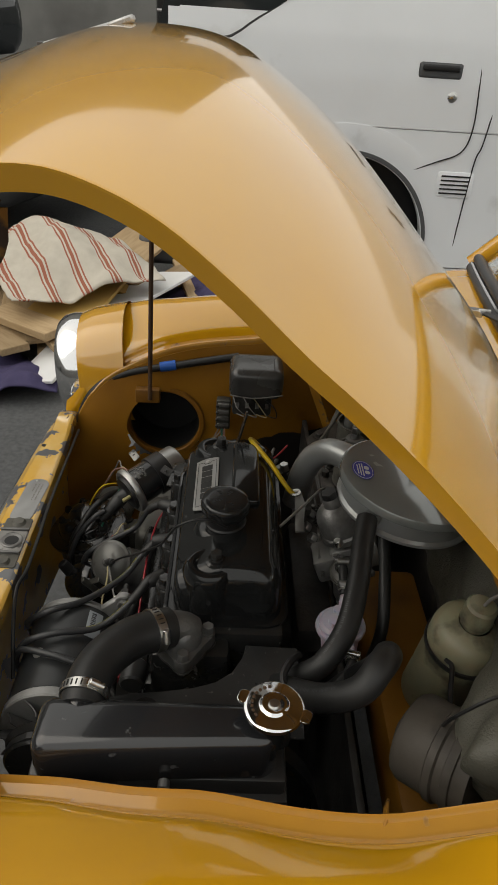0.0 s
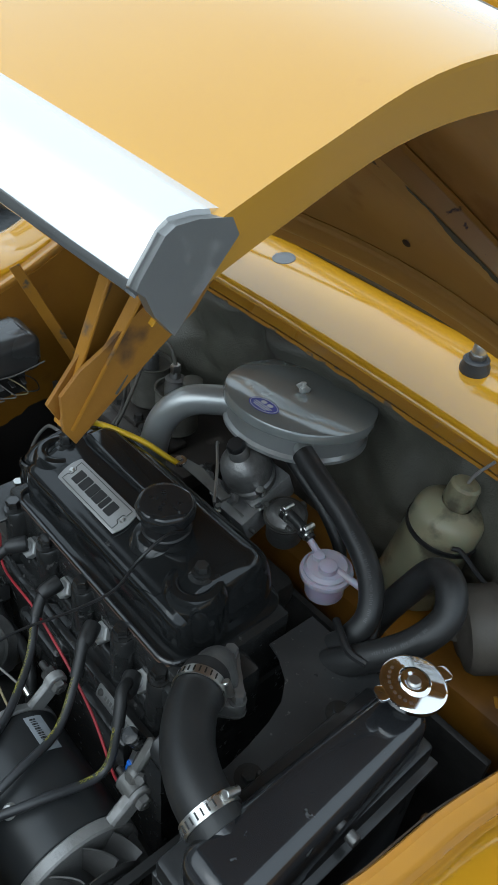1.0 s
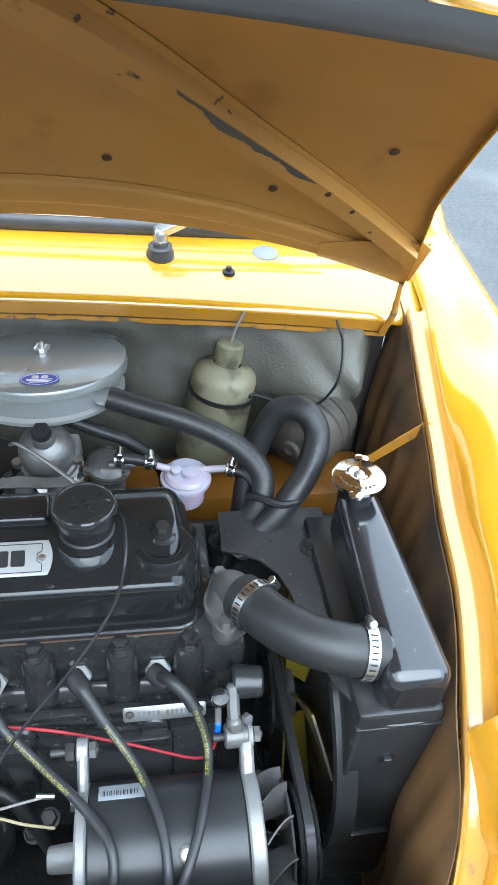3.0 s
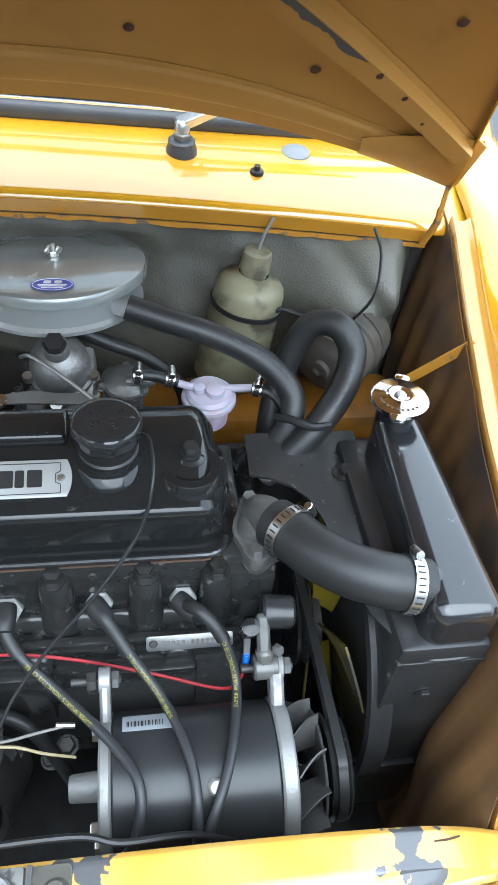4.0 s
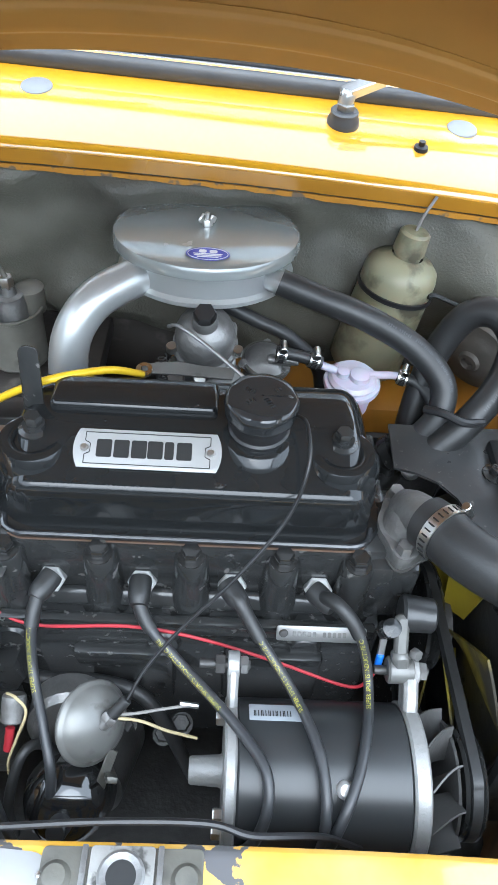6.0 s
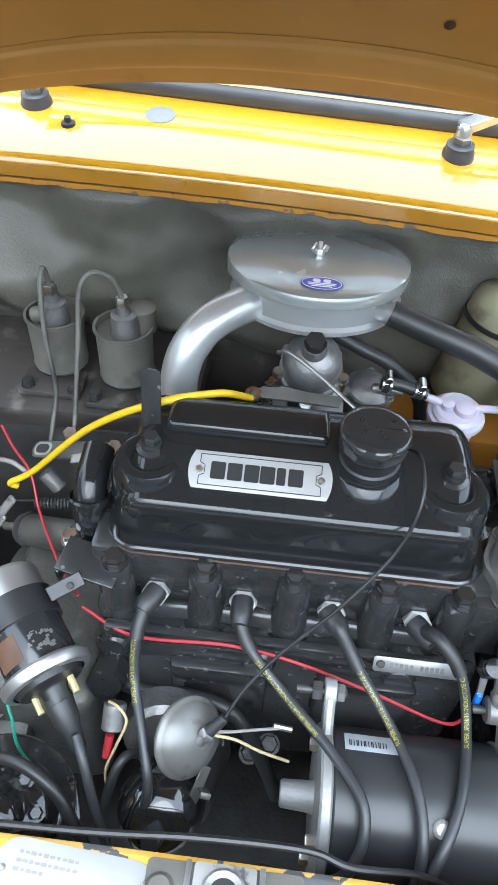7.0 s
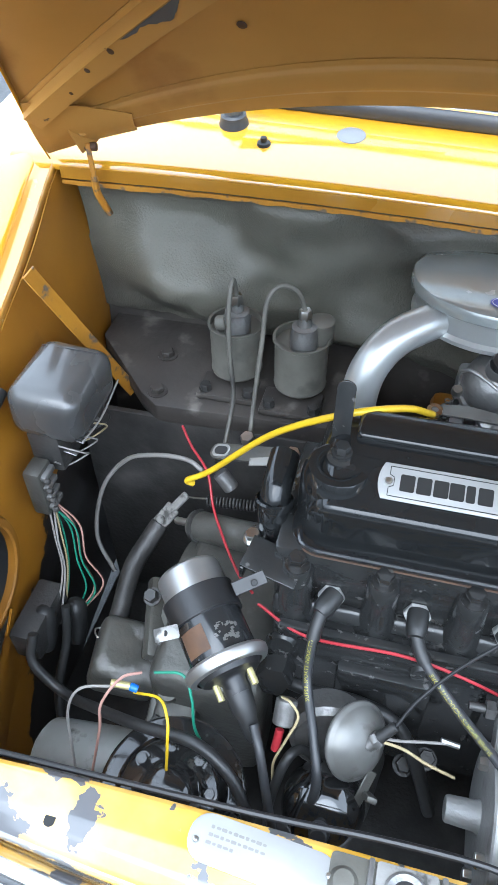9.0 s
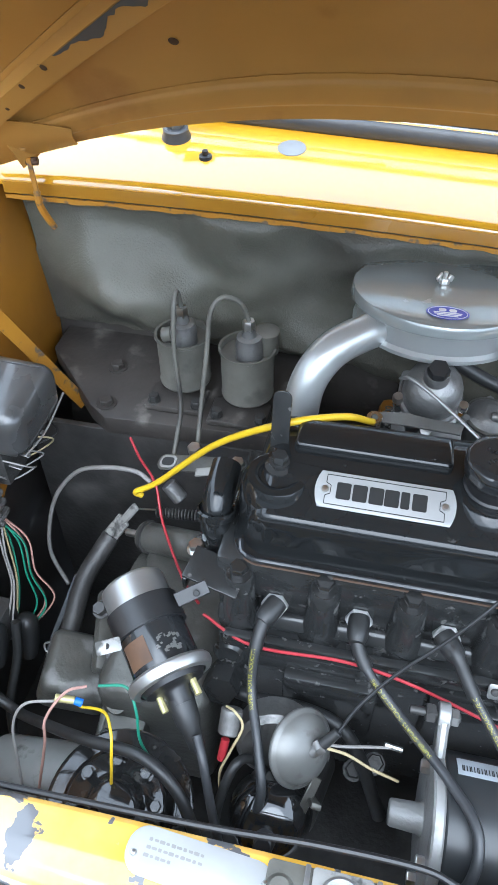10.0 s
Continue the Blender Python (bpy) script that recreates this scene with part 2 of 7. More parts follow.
    filter_pink=mat("pink_fuel_through_plastic", (0.36, 0.33, 0.41), 0.3, 0, (0.36, 0.25, 0.35), 14, 0.7, sub=0.3),
    blue=mat("blue_sticker", (0.03, 0.035, 0.30), 0.4),
    white=mat("white_print", (0.6, 0.6, 0.6), 0.5),
    red=mat("red_wire", (0.30, 0.022, 0.03), 0.4), yellowc=mat("yellow_cable", (0.56, 0.38, 0.01), 0.35, 0, (0.45, 0.3, 0.01), 30, 0.5),
    bluew=mat("blue_crimp", (0.02, 0.12, 0.5), 0.4), green=mat("green_wire", (0.02, 0.16, 0.10), 0.45), cream=mat("cream_wire", (0.36, 0.30, 0.17), 0.5), greyw=mat("grey_wire", (0.2, 0.19, 0.18), 0.5), pinkw=mat("faded_pink_wire", (0.30, 0.17, 0.14), 0.5),
    brass=mat("brass", (0.42, 0.38, 0.18), 0.38, 0.4, (0.30, 0.26, 0.12), 60, 0.6),
    text_yellow=mat("yellow_print", (0.30, 0.28, 0.03), 0.5),
    dark=mat("dark_plastic", (0.0105, 0.0105, 0.0112), 0.4, 0, (0.021, 0.021, 0.021), 30, 0.5, bump=0.1),
    glossy_dark=mat("glossy_black_plastic", (0.014, 0.015, 0.016), 0.15, 0, (0.02, 0.02, 0.02), 12, 0.5, coat=0.15, rough_spread=0.06),
    van=mat("white_van_paint", (0.80, 0.82, 0.84), 0.3, 0, (0.75, 0.77, 0.79), 3, 0.7, coat=0.5, rough_spread=0.05, stain=(0.45, 0.44, 0.42), stain_scale=3, stain_from=0.62, stain_to=0.85),
    trim=mat("grey_plastic_trim", (0.075, 0.077, 0.08), 0.55, 0, (0.09, 0.09, 0.09), 20, 0.5, bump=0.1),
    tyre=mat("tyre_rubber", (0.02, 0.02, 0.02), 0.75, 0, (0.045, 0.043, 0.04), 12, 0.6, bump=0.2),
    rim=mat("grey_painted_wheel", (0.42, 0.42, 0.42), 0.4, 0.6, (0.33, 0.33, 0.33), 15, 0.5, bump=0.1),
    asphalt=mat("asphalt", (0.085, 0.088, 0.09), 0.85, 0, (0.05, 0.05, 0.052), 60, 0.8, bump=0.7, bump_scale=300, stain=(0.13, 0.13, 0.125), stain_scale=1.5, stain_from=0.5, stain_to=0.75, stain_rough=0.9),
    wood=mat("raw_board", (0.42, 0.30, 0.17), 0.7, 0, (0.30, 0.20, 0.10), 8, 0.8, bump=0.2, bump_scale=60, random_tone=0.35, stretch=(1, 8, 8)),
    ply=mat("ochre_board", (0.44, 0.28, 0.08), 0.6, 0, (0.33, 0.2, 0.06), 5, 0.7, bump=0.1, random_tone=0.2),
    whiteboard=mat("white_board", (0.72, 0.72, 0.72), 0.5, 0, (0.62, 0.62, 0.6), 6, 0.6, bump=0.05),
    purple=mat("dark_purple_cloth", (0.035, 0.028, 0.08), 0.8, 0, (0.055, 0.045, 0.11), 20, 0.7, bump=0.4, bump_scale=300),
    glass=mat("glass", (0.9, 0.95, 0.95), 0.03, 0, (0.9, 0.95, 0.95), 5, 0.2, rough_spread=0.01, transmission=1.0),
    screen=mat("windscreen_glass", (0.85, 0.9, 0.9), 0.02, 0, (0.85, 0.9, 0.9), 5, 0.2, rough_spread=0.01, transmission=1.0, ior=2.4),
    darkglass=mat("tinted_window", (0.02, 0.025, 0.027), 0.06, 0, (0.03, 0.03, 0.03), 2, 0.5, rough_spread=0.02),
    fan=mat("yellow_fan_plastic", (0.20, 0.155, 0.012), 0.4, 0, (0.12, 0.09, 0.01), 20, 0.6, stain=(0.035, 0.03, 0.02), stain_scale=16, stain_from=0.44, stain_to=0.6),
    rust=mat("rusty_brown_steel", (0.06, 0.035, 0.022), 0.7, 0.2, (0.12, 0.062, 0.03), 30, 0.7, bump=0.3),
    facade=mat("dull_render_wall", (0.24, 0.235, 0.22), 0.85, 0, (0.18, 0.175, 0.165), 2, 0.7, bump=0.3, bump_scale=40, stain=(0.13, 0.125, 0.115), stain_scale=0.8, stain_from=0.5, stain_to=0.8),
)


def cloth_material():
    m = mat("striped_cream_cloth", (0.50, 0.46, 0.39), 0.85, 0, (0.42, 0.38, 0.32), 30, 0.5, bump=0.3, bump_scale=300)
    n, l = m.node_tree.nodes, m.node_tree.links
    b = n["Principled BSDF"]
    old = b.inputs["Base Color"].links[0].from_socket
    uv = n.new("ShaderNodeUVMap")
    sep = n.new("ShaderNodeSeparateXYZ")
    l.new(uv.outputs[0], sep.inputs[0])
    mul = n.new("ShaderNodeMath")
    mul.operation = "MULTIPLY"
    mul.inputs[1].default_value = 5.0
    fr = n.new("ShaderNodeMath")
    fr.operation = "FRACT"
    l.new(sep.outputs[0], mul.inputs[0]), l.new(mul.outputs[0], fr.inputs[0])
    cr = n.new("ShaderNodeValToRGB")
    cr.color_ramp.interpolation = "CONSTANT"
    el = cr.color_ramp.elements
    el[0].position, el[0].color = 0.0, (0, 0, 0, 1)
    el[1].position, el[1].color = 0.55, (1, 1, 1, 1)
    for p, c in ((0.6, 0), (0.66, 1), (0.76, 0), (0.82, 1), (0.87, 0)):
        e = el.new(p)
        e.color = (c, c, c, 1)
    x = n.new("ShaderNodeMix")
    x.data_type = "RGBA"
    l.new(fr.outputs[0], cr.inputs[0]), l.new(cr.outputs[0], x.inputs[0]), l.new(old, x.inputs[6])
    x.inputs[7].default_value = (0.30, 0.10, 0.06, 1)
    l.new(x.outputs[2], b.inputs["Base Color"])
    return m


M["cloth"] = cloth_material()


def recess_shaded_material():
    """Orange paint turning ragged black behind and below: black paint, and the recess's shade put into the colour."""
    m = mat("inner_wing_paint_with_recess_shade", (0.33, 0.145, 0.011), 0.42, 0, (0.22, 0.092, 0.009), 8, 0.7, bump=0.1, bump_scale=50, stain=(0.07, 0.04, 0.018), stain_scale=6, stain_from=0.64, stain_to=0.8)
    n, l = m.node_tree.nodes, m.node_tree.links
    b = n["Principled BSDF"]
    old = b.inputs["Base Color"].links[0].from_socket
    co = n.new("ShaderNodeTexCoord").outputs["Object"]
    sep = n.new("ShaderNodeSeparateXYZ")
    l.new(co, sep.inputs[0])

    def span(value, a, c, lo, hi):
        q = n.new("ShaderNodeMapRange")
        for k, v in (("From Min", a), ("From Max", c), ("To Min", lo), ("To Max", hi)):
            q.inputs[k].default_value = v
        l.new(value, q.inputs["Value"])
        return q.outputs["Result"]

    def calc(op, a, c):
        q = n.new("ShaderNodeMath")
        q.operation = op
        l.new(a, q.inputs[0]), l.new(c, q.inputs[1])
        return q.outputs[0]
    # behind this edge the colour goes black, also for the dark recess there
    edge = calc("ADD", span(sep.outputs[2], -0.40, -0.06, -0.11, 0.15), span(sep.outputs[2], -0.10, -0.01, 0.0, 0.42))
    t = n.new("ShaderNodeTexNoise")
    t.inputs["Scale"].default_value, t.inputs["Detail"].default_value = 26.0, 7.0
    l.new(co, t.inputs["Vector"])
    ragged = calc("ADD", calc("SUBTRACT", sep.outputs[1], edge), span(t.outputs["Fac"], 0.25, 0.75, -0.045, 0.045))
    x = n.new("ShaderNodeMix")
    x.data_type = "RGBA"
    l.new(span(ragged, -0.003, 0.006, 0, 1), x.inputs[0]), l.new(old, x.inputs[6])
    x.inputs[7].default_value = (0.022, 0.019, 0.017, 1)
    l.new(x.outputs[2], b.inputs["Base Color"])
    return m


M["paint_and_recess_shade"] = recess_shaded_material()


# ---------- mesh helpers ----------
def V(*a):
    return Vector(a)


def link_mesh(name, bm, material, parent=None, label="", sharp=38, kind=""):
    me = bpy.data.meshes.new(name)
    bmesh.ops.remove_doubles(bm, verts=bm.verts, dist=1e-6)
    bmesh.ops.recalc_face_normals(bm, faces=bm.faces)
    bm.to_mesh(me)
    bm.free()
    me.materials.append(material)
    me.polygons.foreach_set("use_smooth", [True] * len(me.polygons))
    me.set_sharp_from_angle(angle=radians(sharp))
    ob = new(name, me)
    ob.parent = parent
    if label or kind:
        tagged(ob, label=label, kind=kind)
    return ob


def part(name, bm, material, parent, label="", sharp=38):
    return link_mesh(name, bm, material, parent, label, sharp)


def thing(name, label, category, group="", kind=""):
    return tagged(new(name), label, category, group, kind)


def single(name, bm, material, label, category, group="", kind="", sharp=38):
    return tagged(link_mesh(name, bm, material, None, "", sharp), label, category, group, kind)


def frame_to(axis, origin):
    q = Vector(axis).normalized().to_track_quat("Z", "Y").to_matrix().to_4x4()
    return Matrix.Translation(origin) @ q


def frame_x(axis, origin):
    """A frame whose z is the axis and whose x stays level."""
    z = Vector(axis).normalized()
    x = V(1, 0, 0)
    y = z.cross(x).normalized()
    x = y.cross(z)
    m = Matrix((x, y, z)).transposed().to_4x4()
    m.translation = origin
    return m


def strap(bm, p0, p1, width, thick, facing, bevel=0.0008):
    """A flat strip from p0 to p1 whose broad face looks along facing."""
    p0, p1 = Vector(p0), Vector(p1)
    z = (p1 - p0).normalized()
    y = (Vector(facing) - z * z.dot(Vector(facing))).normalized()
    x = y.cross(z)
    m = Matrix((x, y, z)).transposed().to_4x4()
    m.translation = (p0 + p1) / 2
    b = bmesh.new()
    bmesh.ops.create_cube(b, size=1.0)
    for v in b.verts:
        v.co = V(v.co.x * width, v.co.y * thick, v.co.z * (p1 - p0).length)
    bmesh.ops.bevel(b, geom=b.edges[:], offset=bevel, segments=1, affect="EDGES")
    return merge(bm, b, m)


def lathe(bm, prof, origin, axis=(0, 0, 1), n=28, a0=0.0, a1=360.0):
    """Turns (radius, height) pairs round an axis."""
    m = frame_to(axis, origin)
    full = abs(a1 - a0) >= 359.9
    cols = n if full else n + 1
    rings = []
    for r, h in prof:
        if r < 1e-6:
            rings.append([bm.verts.new(m @ V(0, 0, h))])
        else:
            rings.append([bm.verts.new(m @ V(r * math.cos(radians(a0 + (a1 - a0) * i / n)), r * math.sin(radians(a0 + (a1 - a0) * i / n)), h)) for i in range(cols)])
    for a, b in zip(rings, rings[1:]):
        for i in range(n):
            j = (i + 1) % cols
            if len(a) == 1 and len(b) == 1:
                continue
            if len(a) == 1:
                bm.faces.new((a[0], b[i], b[j]))
            elif len(b) == 1:
                bm.faces.new((a[i], a[j], b[0]))
            else:
                bm.faces.new((a[i], a[j], b[j], b[i]))
    return bm


def rod(bm, p0, p1, r, n=16, r1=None, bevel=0.15):
    """A solid round bar with eased ends."""
    p0, p1 = Vector(p0), Vector(p1)
    h = (p1 - p0).length
    r1 = r if r1 is None else r1
    e = min(bevel * r, h * 0.3)
    return lathe(bm, [(0, 0), (r - e, 0), (r, e), (r1, h - e), (r1 - e, h), (0, h)], p0, p1 - p0, n)


def hexnut(bm, p, axis, width, height, n=6):
    r = width / 2 / math.cos(radians(30))
    return lathe(bm, [(0, 0), (r * 0.95, 0), (r, height * 0.1), (r, height * 0.85), (r * 0.88, height), (0, height)], p, axis, n)


def spline(pts, sub=8):
    pts = [Vector(p) for p in pts]
    if len(pts) < 3:
        return [pts[0].lerp(pts[1], i / sub) for i in range(sub + 1)]
    ext = [2 * pts[0] - pts[1]] + pts + [2 * pts[-1] - pts[-2]]
    out = []
    for i in range(1, len(ext) - 2):
        a, b, c, d = ext[i - 1:i + 3]
        for k in range(sub):
            t = k / sub
            out.append(0.5 * ((2 * b) + (c - a) * t + (2 * a - 5 * b + 4 * c - d) * t * t + (3 * b - a - 3 * c + d) * t ** 3))
    out.append(pts[-1])
    return out


def tube(bm, pts, r, n=10, sub=8, radii=None):
    """Sweeps a round section along a smooth path."""
    line = spline(pts, sub)
    t = (line[1] - line[0]).normalized()
    up = t.orthogonal().normalized()
    rings = []
    for i, p in enumerate(line):
        d = (line[min(i + 1, len(line) - 1)] - line[max(i - 1, 0)]).normalized()
        up = (up - d * up.dot(d)).normalized()
        side = d.cross(up)
        rr = r if radii is None else r * radii(i / (len(line) - 1))
        rings.append([bm.verts.new(p + rr * (math.cos(2 * math.pi * k / n) * up + math.sin(2 * math.pi * k / n) * side)) for k in range(n)])
    for a, b in zip(rings, rings[1:]):
        for k in range(n):
            bm.faces.new((a[k], a[(k + 1) % n], b[(k + 1) % n], b[k]))
    bm.faces.new(rings[0]), bm.faces.new(rings[-1])
    return bm


def box(bm, centre, size, turn=(0, 0, 0), bevel=0.002, seg=2, shape=None):
    b = bmesh.new()
    bmesh.ops.create_cube(b, size=1.0)
    for v in b.verts:
        v.co = V(*(v.co[i] * size[i] for i in range(3)))
        if shape:
            v.co = Vector(shape(v.co))
    if bevel:
        bmesh.ops.bevel(b, geom=b.edges[:], offset=bevel, segments=seg, profile=0.5, affect="EDGES")
    return merge(bm, b, pose(*centre, *turn))


def merge(bm, b, m):
    b.verts.ensure_lookup_table()
    made = {v: bm.verts.new(m @ v.co) for v in b.verts}
    for f in b.faces:
        bm.faces.new([made[v] for v in f.verts])
    b.free()
    return bm


def prism(bm, outline, depth, m, bevel=0.0, seg=2):
    """Extrudes a flat outline (x, y) by depth along its own z."""
    b = bmesh.new()
    lo = [b.verts.new((x, y, 0)) for x, y in outline]
    hi = [b.verts.new((x, y, depth)) for x, y in outline]
    k = len(lo)
    b.faces.new(list(reversed(lo))), b.faces.new(hi)
    for i in range(k):
        b.faces.new((lo[i], lo[(i + 1) % k], hi[(i + 1) % k], hi[i]))
    if bevel:
        bmesh.ops.bevel(b, geom=b.edges[:], offset=bevel, segments=seg, profile=0.5, affect="EDGES", clamp_overlap=True)
    return merge(bm, b, m)


def rounded(w, h, r, k=4):
    out = []
    for cx, cy, a in ((w / 2 - r, h / 2 - r, 0), (-w / 2 + r, h / 2 - r, 90), (-w / 2 + r, -h / 2 + r, 180), (w / 2 - r, -h / 2 + r, 270)):
        out += [(cx + r * math.cos(radians(a + 90 * i / k)), cy + r * math.sin(radians(a + 90 * i / k))) for i in range(k + 1)]
    return out


def sheet(bm, f, nu, nv, thick):
    """A pressed sheet f(u, v), u and v from 0 to 1, given thickness along its normal."""
    e = 1e-3
    top, low = [], []
    for i in range(nu + 1):
        for j in range(nv + 1):
            u, v = i / nu, j / nv
            p = Vector(f(u, v))
            du = Vector(f(min(u + e, 1), v)) - Vector(f(max(u - e, 0), v))
            dv = Vector(f(u, min(v + e, 1))) - Vector(f(u, max(v - e, 0)))
            nrm = du.cross(dv).normalized()
            top.append(bm.verts.new(p))
            low.append(bm.verts.new(p - nrm * thick))
    w = nv + 1
    for i in range(nu):
        for j in range(nv):
            a, b, c, d = i * w + j, (i + 1) * w + j, (i + 1) * w + j + 1, i * w + j + 1
            bm.faces.new((top[a], top[b], top[c], top[d]))
            bm.faces.new((low[d], low[c], low[b], low[a]))
    edge = [i * w for i in range(nu + 1)] + [nu * w + j for j in range(1, nv + 1)] + [i * w + nv for i in range(nu - 1, -1, -1)] + [j for j in range(nv - 1, 0, -1)]
    for a, b in zip(edge, edge[1:] + edge[:1]):
        bm.faces.new((top[a], low[a], low[b], top[b]))
    return bm


def lerp_table(rows, x):
    """Straight-line reading of sorted (x, value) rows."""
    for (a, va), (b, vb) in zip(rows, rows[1:]):
        if x <= b:
            k = (x - a) / (b - a)
            return va + (vb - va) * max(0.0, k)
    return rows[-1][1]


def smooth_table(rows, x, w=0.03):
    return (lerp_table(rows, x - w) + 2 * lerp_table(rows, x) + lerp_table(rows, x + w)) / 4


def B():
    return bmesh.new()


def bolt(bm, p, axis, width=0.013, height=0.008, washer=0.010):
    a = Vector(axis).normalized()
    lathe(bm, [(0, 0), (washer, 0), (washer, 0.0015), (0, 0.0015)], p, a, 14)
    return hexnut(bm, Vector(p) + a * 0.001, a, width, height)


# ---------- the ground ----------
bm = B()
sheet(bm, lambda u, v: (-60 + 120 * u, -60 + 120 * v, GROUND + 0.004 * noise.noise(V(u * 90, v * 90, 0))), 60, 60, 0.2)
single("ground", bm, M["asphalt"], "grey worn asphalt of a parking yard", "ground", kind="structure")

# ---------- the car ----------
CX = -0.05
GUTTER = [(-0.32, -0.24), (-0.27, -0.13), (-0.24, -0.04), (-0.21, 0.015), (-0.175, 0.052), (-0.06, 0.095), (0.13, 0.128), (0.24, 0.165), (0.39, 0.232), (0.95, 0.30)]
HALF = [(-0.32, 0.40), (-0.22, 0.425), (-0.1, 0.455), (0.0, 0.48), (0.15, 0.497), (0.3, 0.508), (0.39, 0.515), (0.95, 0.56)]
CROWN = [(-0.32, 0.10), (-0.235, 0.146), (-0.12, 0.179), (0.05, 0.201), (0.38, 0.217), (0.95, 0.25)]


def sag(y, side):
    r = min(1.0, max(0.0, (y - 0.05) / 0.2))
    return r * r * (3 - 2 * r) if side > 0 else 0.0


def gz(y, side=-1):
    lift = 0.013 * max(0.0, 1 - ((y + 0.03) / 0.17) ** 2) if side < 0 else 0.0
    return smooth_table(GUTTER, y, 0.025) - 0.024 * sag(y, side) + lift


def hw(y, side=-1):
    return smooth_table(HALF, y, 0.03) + 0.016 * sag(y, side)


car = thing("small_car", "old yellow small car with its bonnet propped open", "car")


def wing(side):
    def f(u, v):
        y = -0.262 + 1.2 * u
        g, h = gz(y, side), hw(y, side)
        c = max(smooth_table(CROWN, y) - 0.030, g + 0.004)
        k = min(1.0, max(0.0, (y + 0.262) / 0.10))
        front = 0.045 * (1 - k) ** 2
        pts = [(h + 0.024, g - 0.006), (h + 0.028, g + 0.004), (h + 0.045, g + 0.35 * (c - g) + 0.004), (0.600, c - 0.003 - front * 0.2), (0.645, c - 0.004 - front * 0.6), (0.678, c - 0.028 - front), (0.698, c - 0.08), (0.705, c - 0.20), (0.69, c - 0.37)]
        s = v * (len(pts) - 1)
        i = min(int(s), len(pts) - 2)
        line = spline([(CX + side * a, y, b) for a, b in pts[max(0, i - 1):i + 3]], 6)
        base = 6 * (i - max(0, i - 1))
        q = base + (s - i) * 6
        a = min(int(q), len(line) - 2)
        return line[a].lerp(line[a + 1], q - a)
    return sheet(B(), f, 60, 40, 0.0015 * side)


for side in (-1, 1):
    part("wing", wing(side), M["paint"], car, "glossy yellow front wing")

    def gutter(u, v, side=side):
        y = -0.30 + 0.69 * u
        g, h = gz(y, side), hw(y, side)
        pts = [(h + 0.026, g + 0.002), (h + 0.018, g - 0.004), (h + 0.004, g - 0.004), (h, g + 0.003), (h - 0.002, g), (h - 0.002, g - 0.022)]
        s = v * (len(pts) - 1)
        i = min(int(s), len(pts) - 2)
        a, b = pts[i], pts[i + 1]
        return (CX + side * (a[0] + (b[0] - a[0]) * (s - i)), y, a[1] + (b[1] - a[1]) * (s - i))
    part("gutter", sheet(B(), gutter, 60, 20, 0.0012 * side), M["gutter"], car, "dusty ochre drain gutter along the bay edge")

    def inner(u, v, side=side):
        y = -0.27 + 0.70 * u
        top = gz(y, side) - 0.008
        h = hw(y, side) - 0.003
        z = top + (-0.48 - top) * v
        x = h - 0.002 - 0.02 * math.sin(math.pi * min(1, v * 1.6)) + (0.004 * math.sin(y * 120) * min(1.0, 6 * v) if side > 0 else 0.0) + 0.004 * noise.noise(V(y * 9, z * 9, side))
        return (CX + side * x, y, z)
    bm = sheet(B(), inner, 60, 60, 0.0015 * side)
    if side < 0:
        gone = [v for v in bm.verts if (v.co.y + 0.053) ** 2 + (v.co.z + 0.055) ** 2 < 0.076 ** 2]
        bmesh.ops.delete(bm, geom=gone, context="VERTS")
        for v in bm.verts:
            d = V(v.co.y + 0.053, v.co.z + 0.055)
            if d.length < 0.088:
                d = d.normalized() * 0.078
                v.co.y, v.co.z = d[0] - 0.053, d[1] - 0.055
    part("inner_wing", bm, M["paint_and_recess_shade" if side < 0 else "dusty"], car, "orange-yellow inner wing panel, ragged black paint and recess shade in its colour" if side < 0 else "brown ochre inner wing panel with darker patches", 60)

bm = B()
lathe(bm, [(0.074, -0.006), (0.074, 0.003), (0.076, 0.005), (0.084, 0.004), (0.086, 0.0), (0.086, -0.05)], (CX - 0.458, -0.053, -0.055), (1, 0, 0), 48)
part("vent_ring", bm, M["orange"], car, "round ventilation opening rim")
bm = B()
lathe(bm, [(0, -0.10), (0.078, -0.10), (0.0755, -0.004)], (CX - 0.46, -0.053, -0.055), (1, 0, 0), 40)
part("vent_duct", bm, M["rubber"], car, "black duct behind the vent")


# scuttle with the screen at its back
def scuttle(u, v):
    x = CX + 0.574 * (2 * u - 1)
    k = abs(x - CX) / 0.66
    y0, y1 = 0.398 - 0.01 * k * k, 0.535 + 0.03 * k * k
    pts = spline([(0, y0 + 0.006, 0.215), (0, y0 - 0.003, 0.218), (0, y0 + 0.001, 0.2275), (0, y0 + 0.014, 0.2325), (0, 0.442, 0.2402), (0, 0.470, 0.2462), (0, 0.498, 0.2505), (0, y1, 0.2545), (0, y1 + 0.03, 0.258)], 4)
    s = v * (len(pts) - 1)
    i = min(int(s), len(pts) - 2)
    a, b = pts[i], pts[i + 1]
    return (x, a.y + (b.y - a.y) * (s - i), a.z + (b.z - a.z) * (s - i) - 0.022 * k * k - 0.04 * (x - CX))


part("scuttle", sheet(B(), scuttle, 60, 64, -0.0015), M["paint"], car, "glossy yellow scuttle panel below the windscreen")


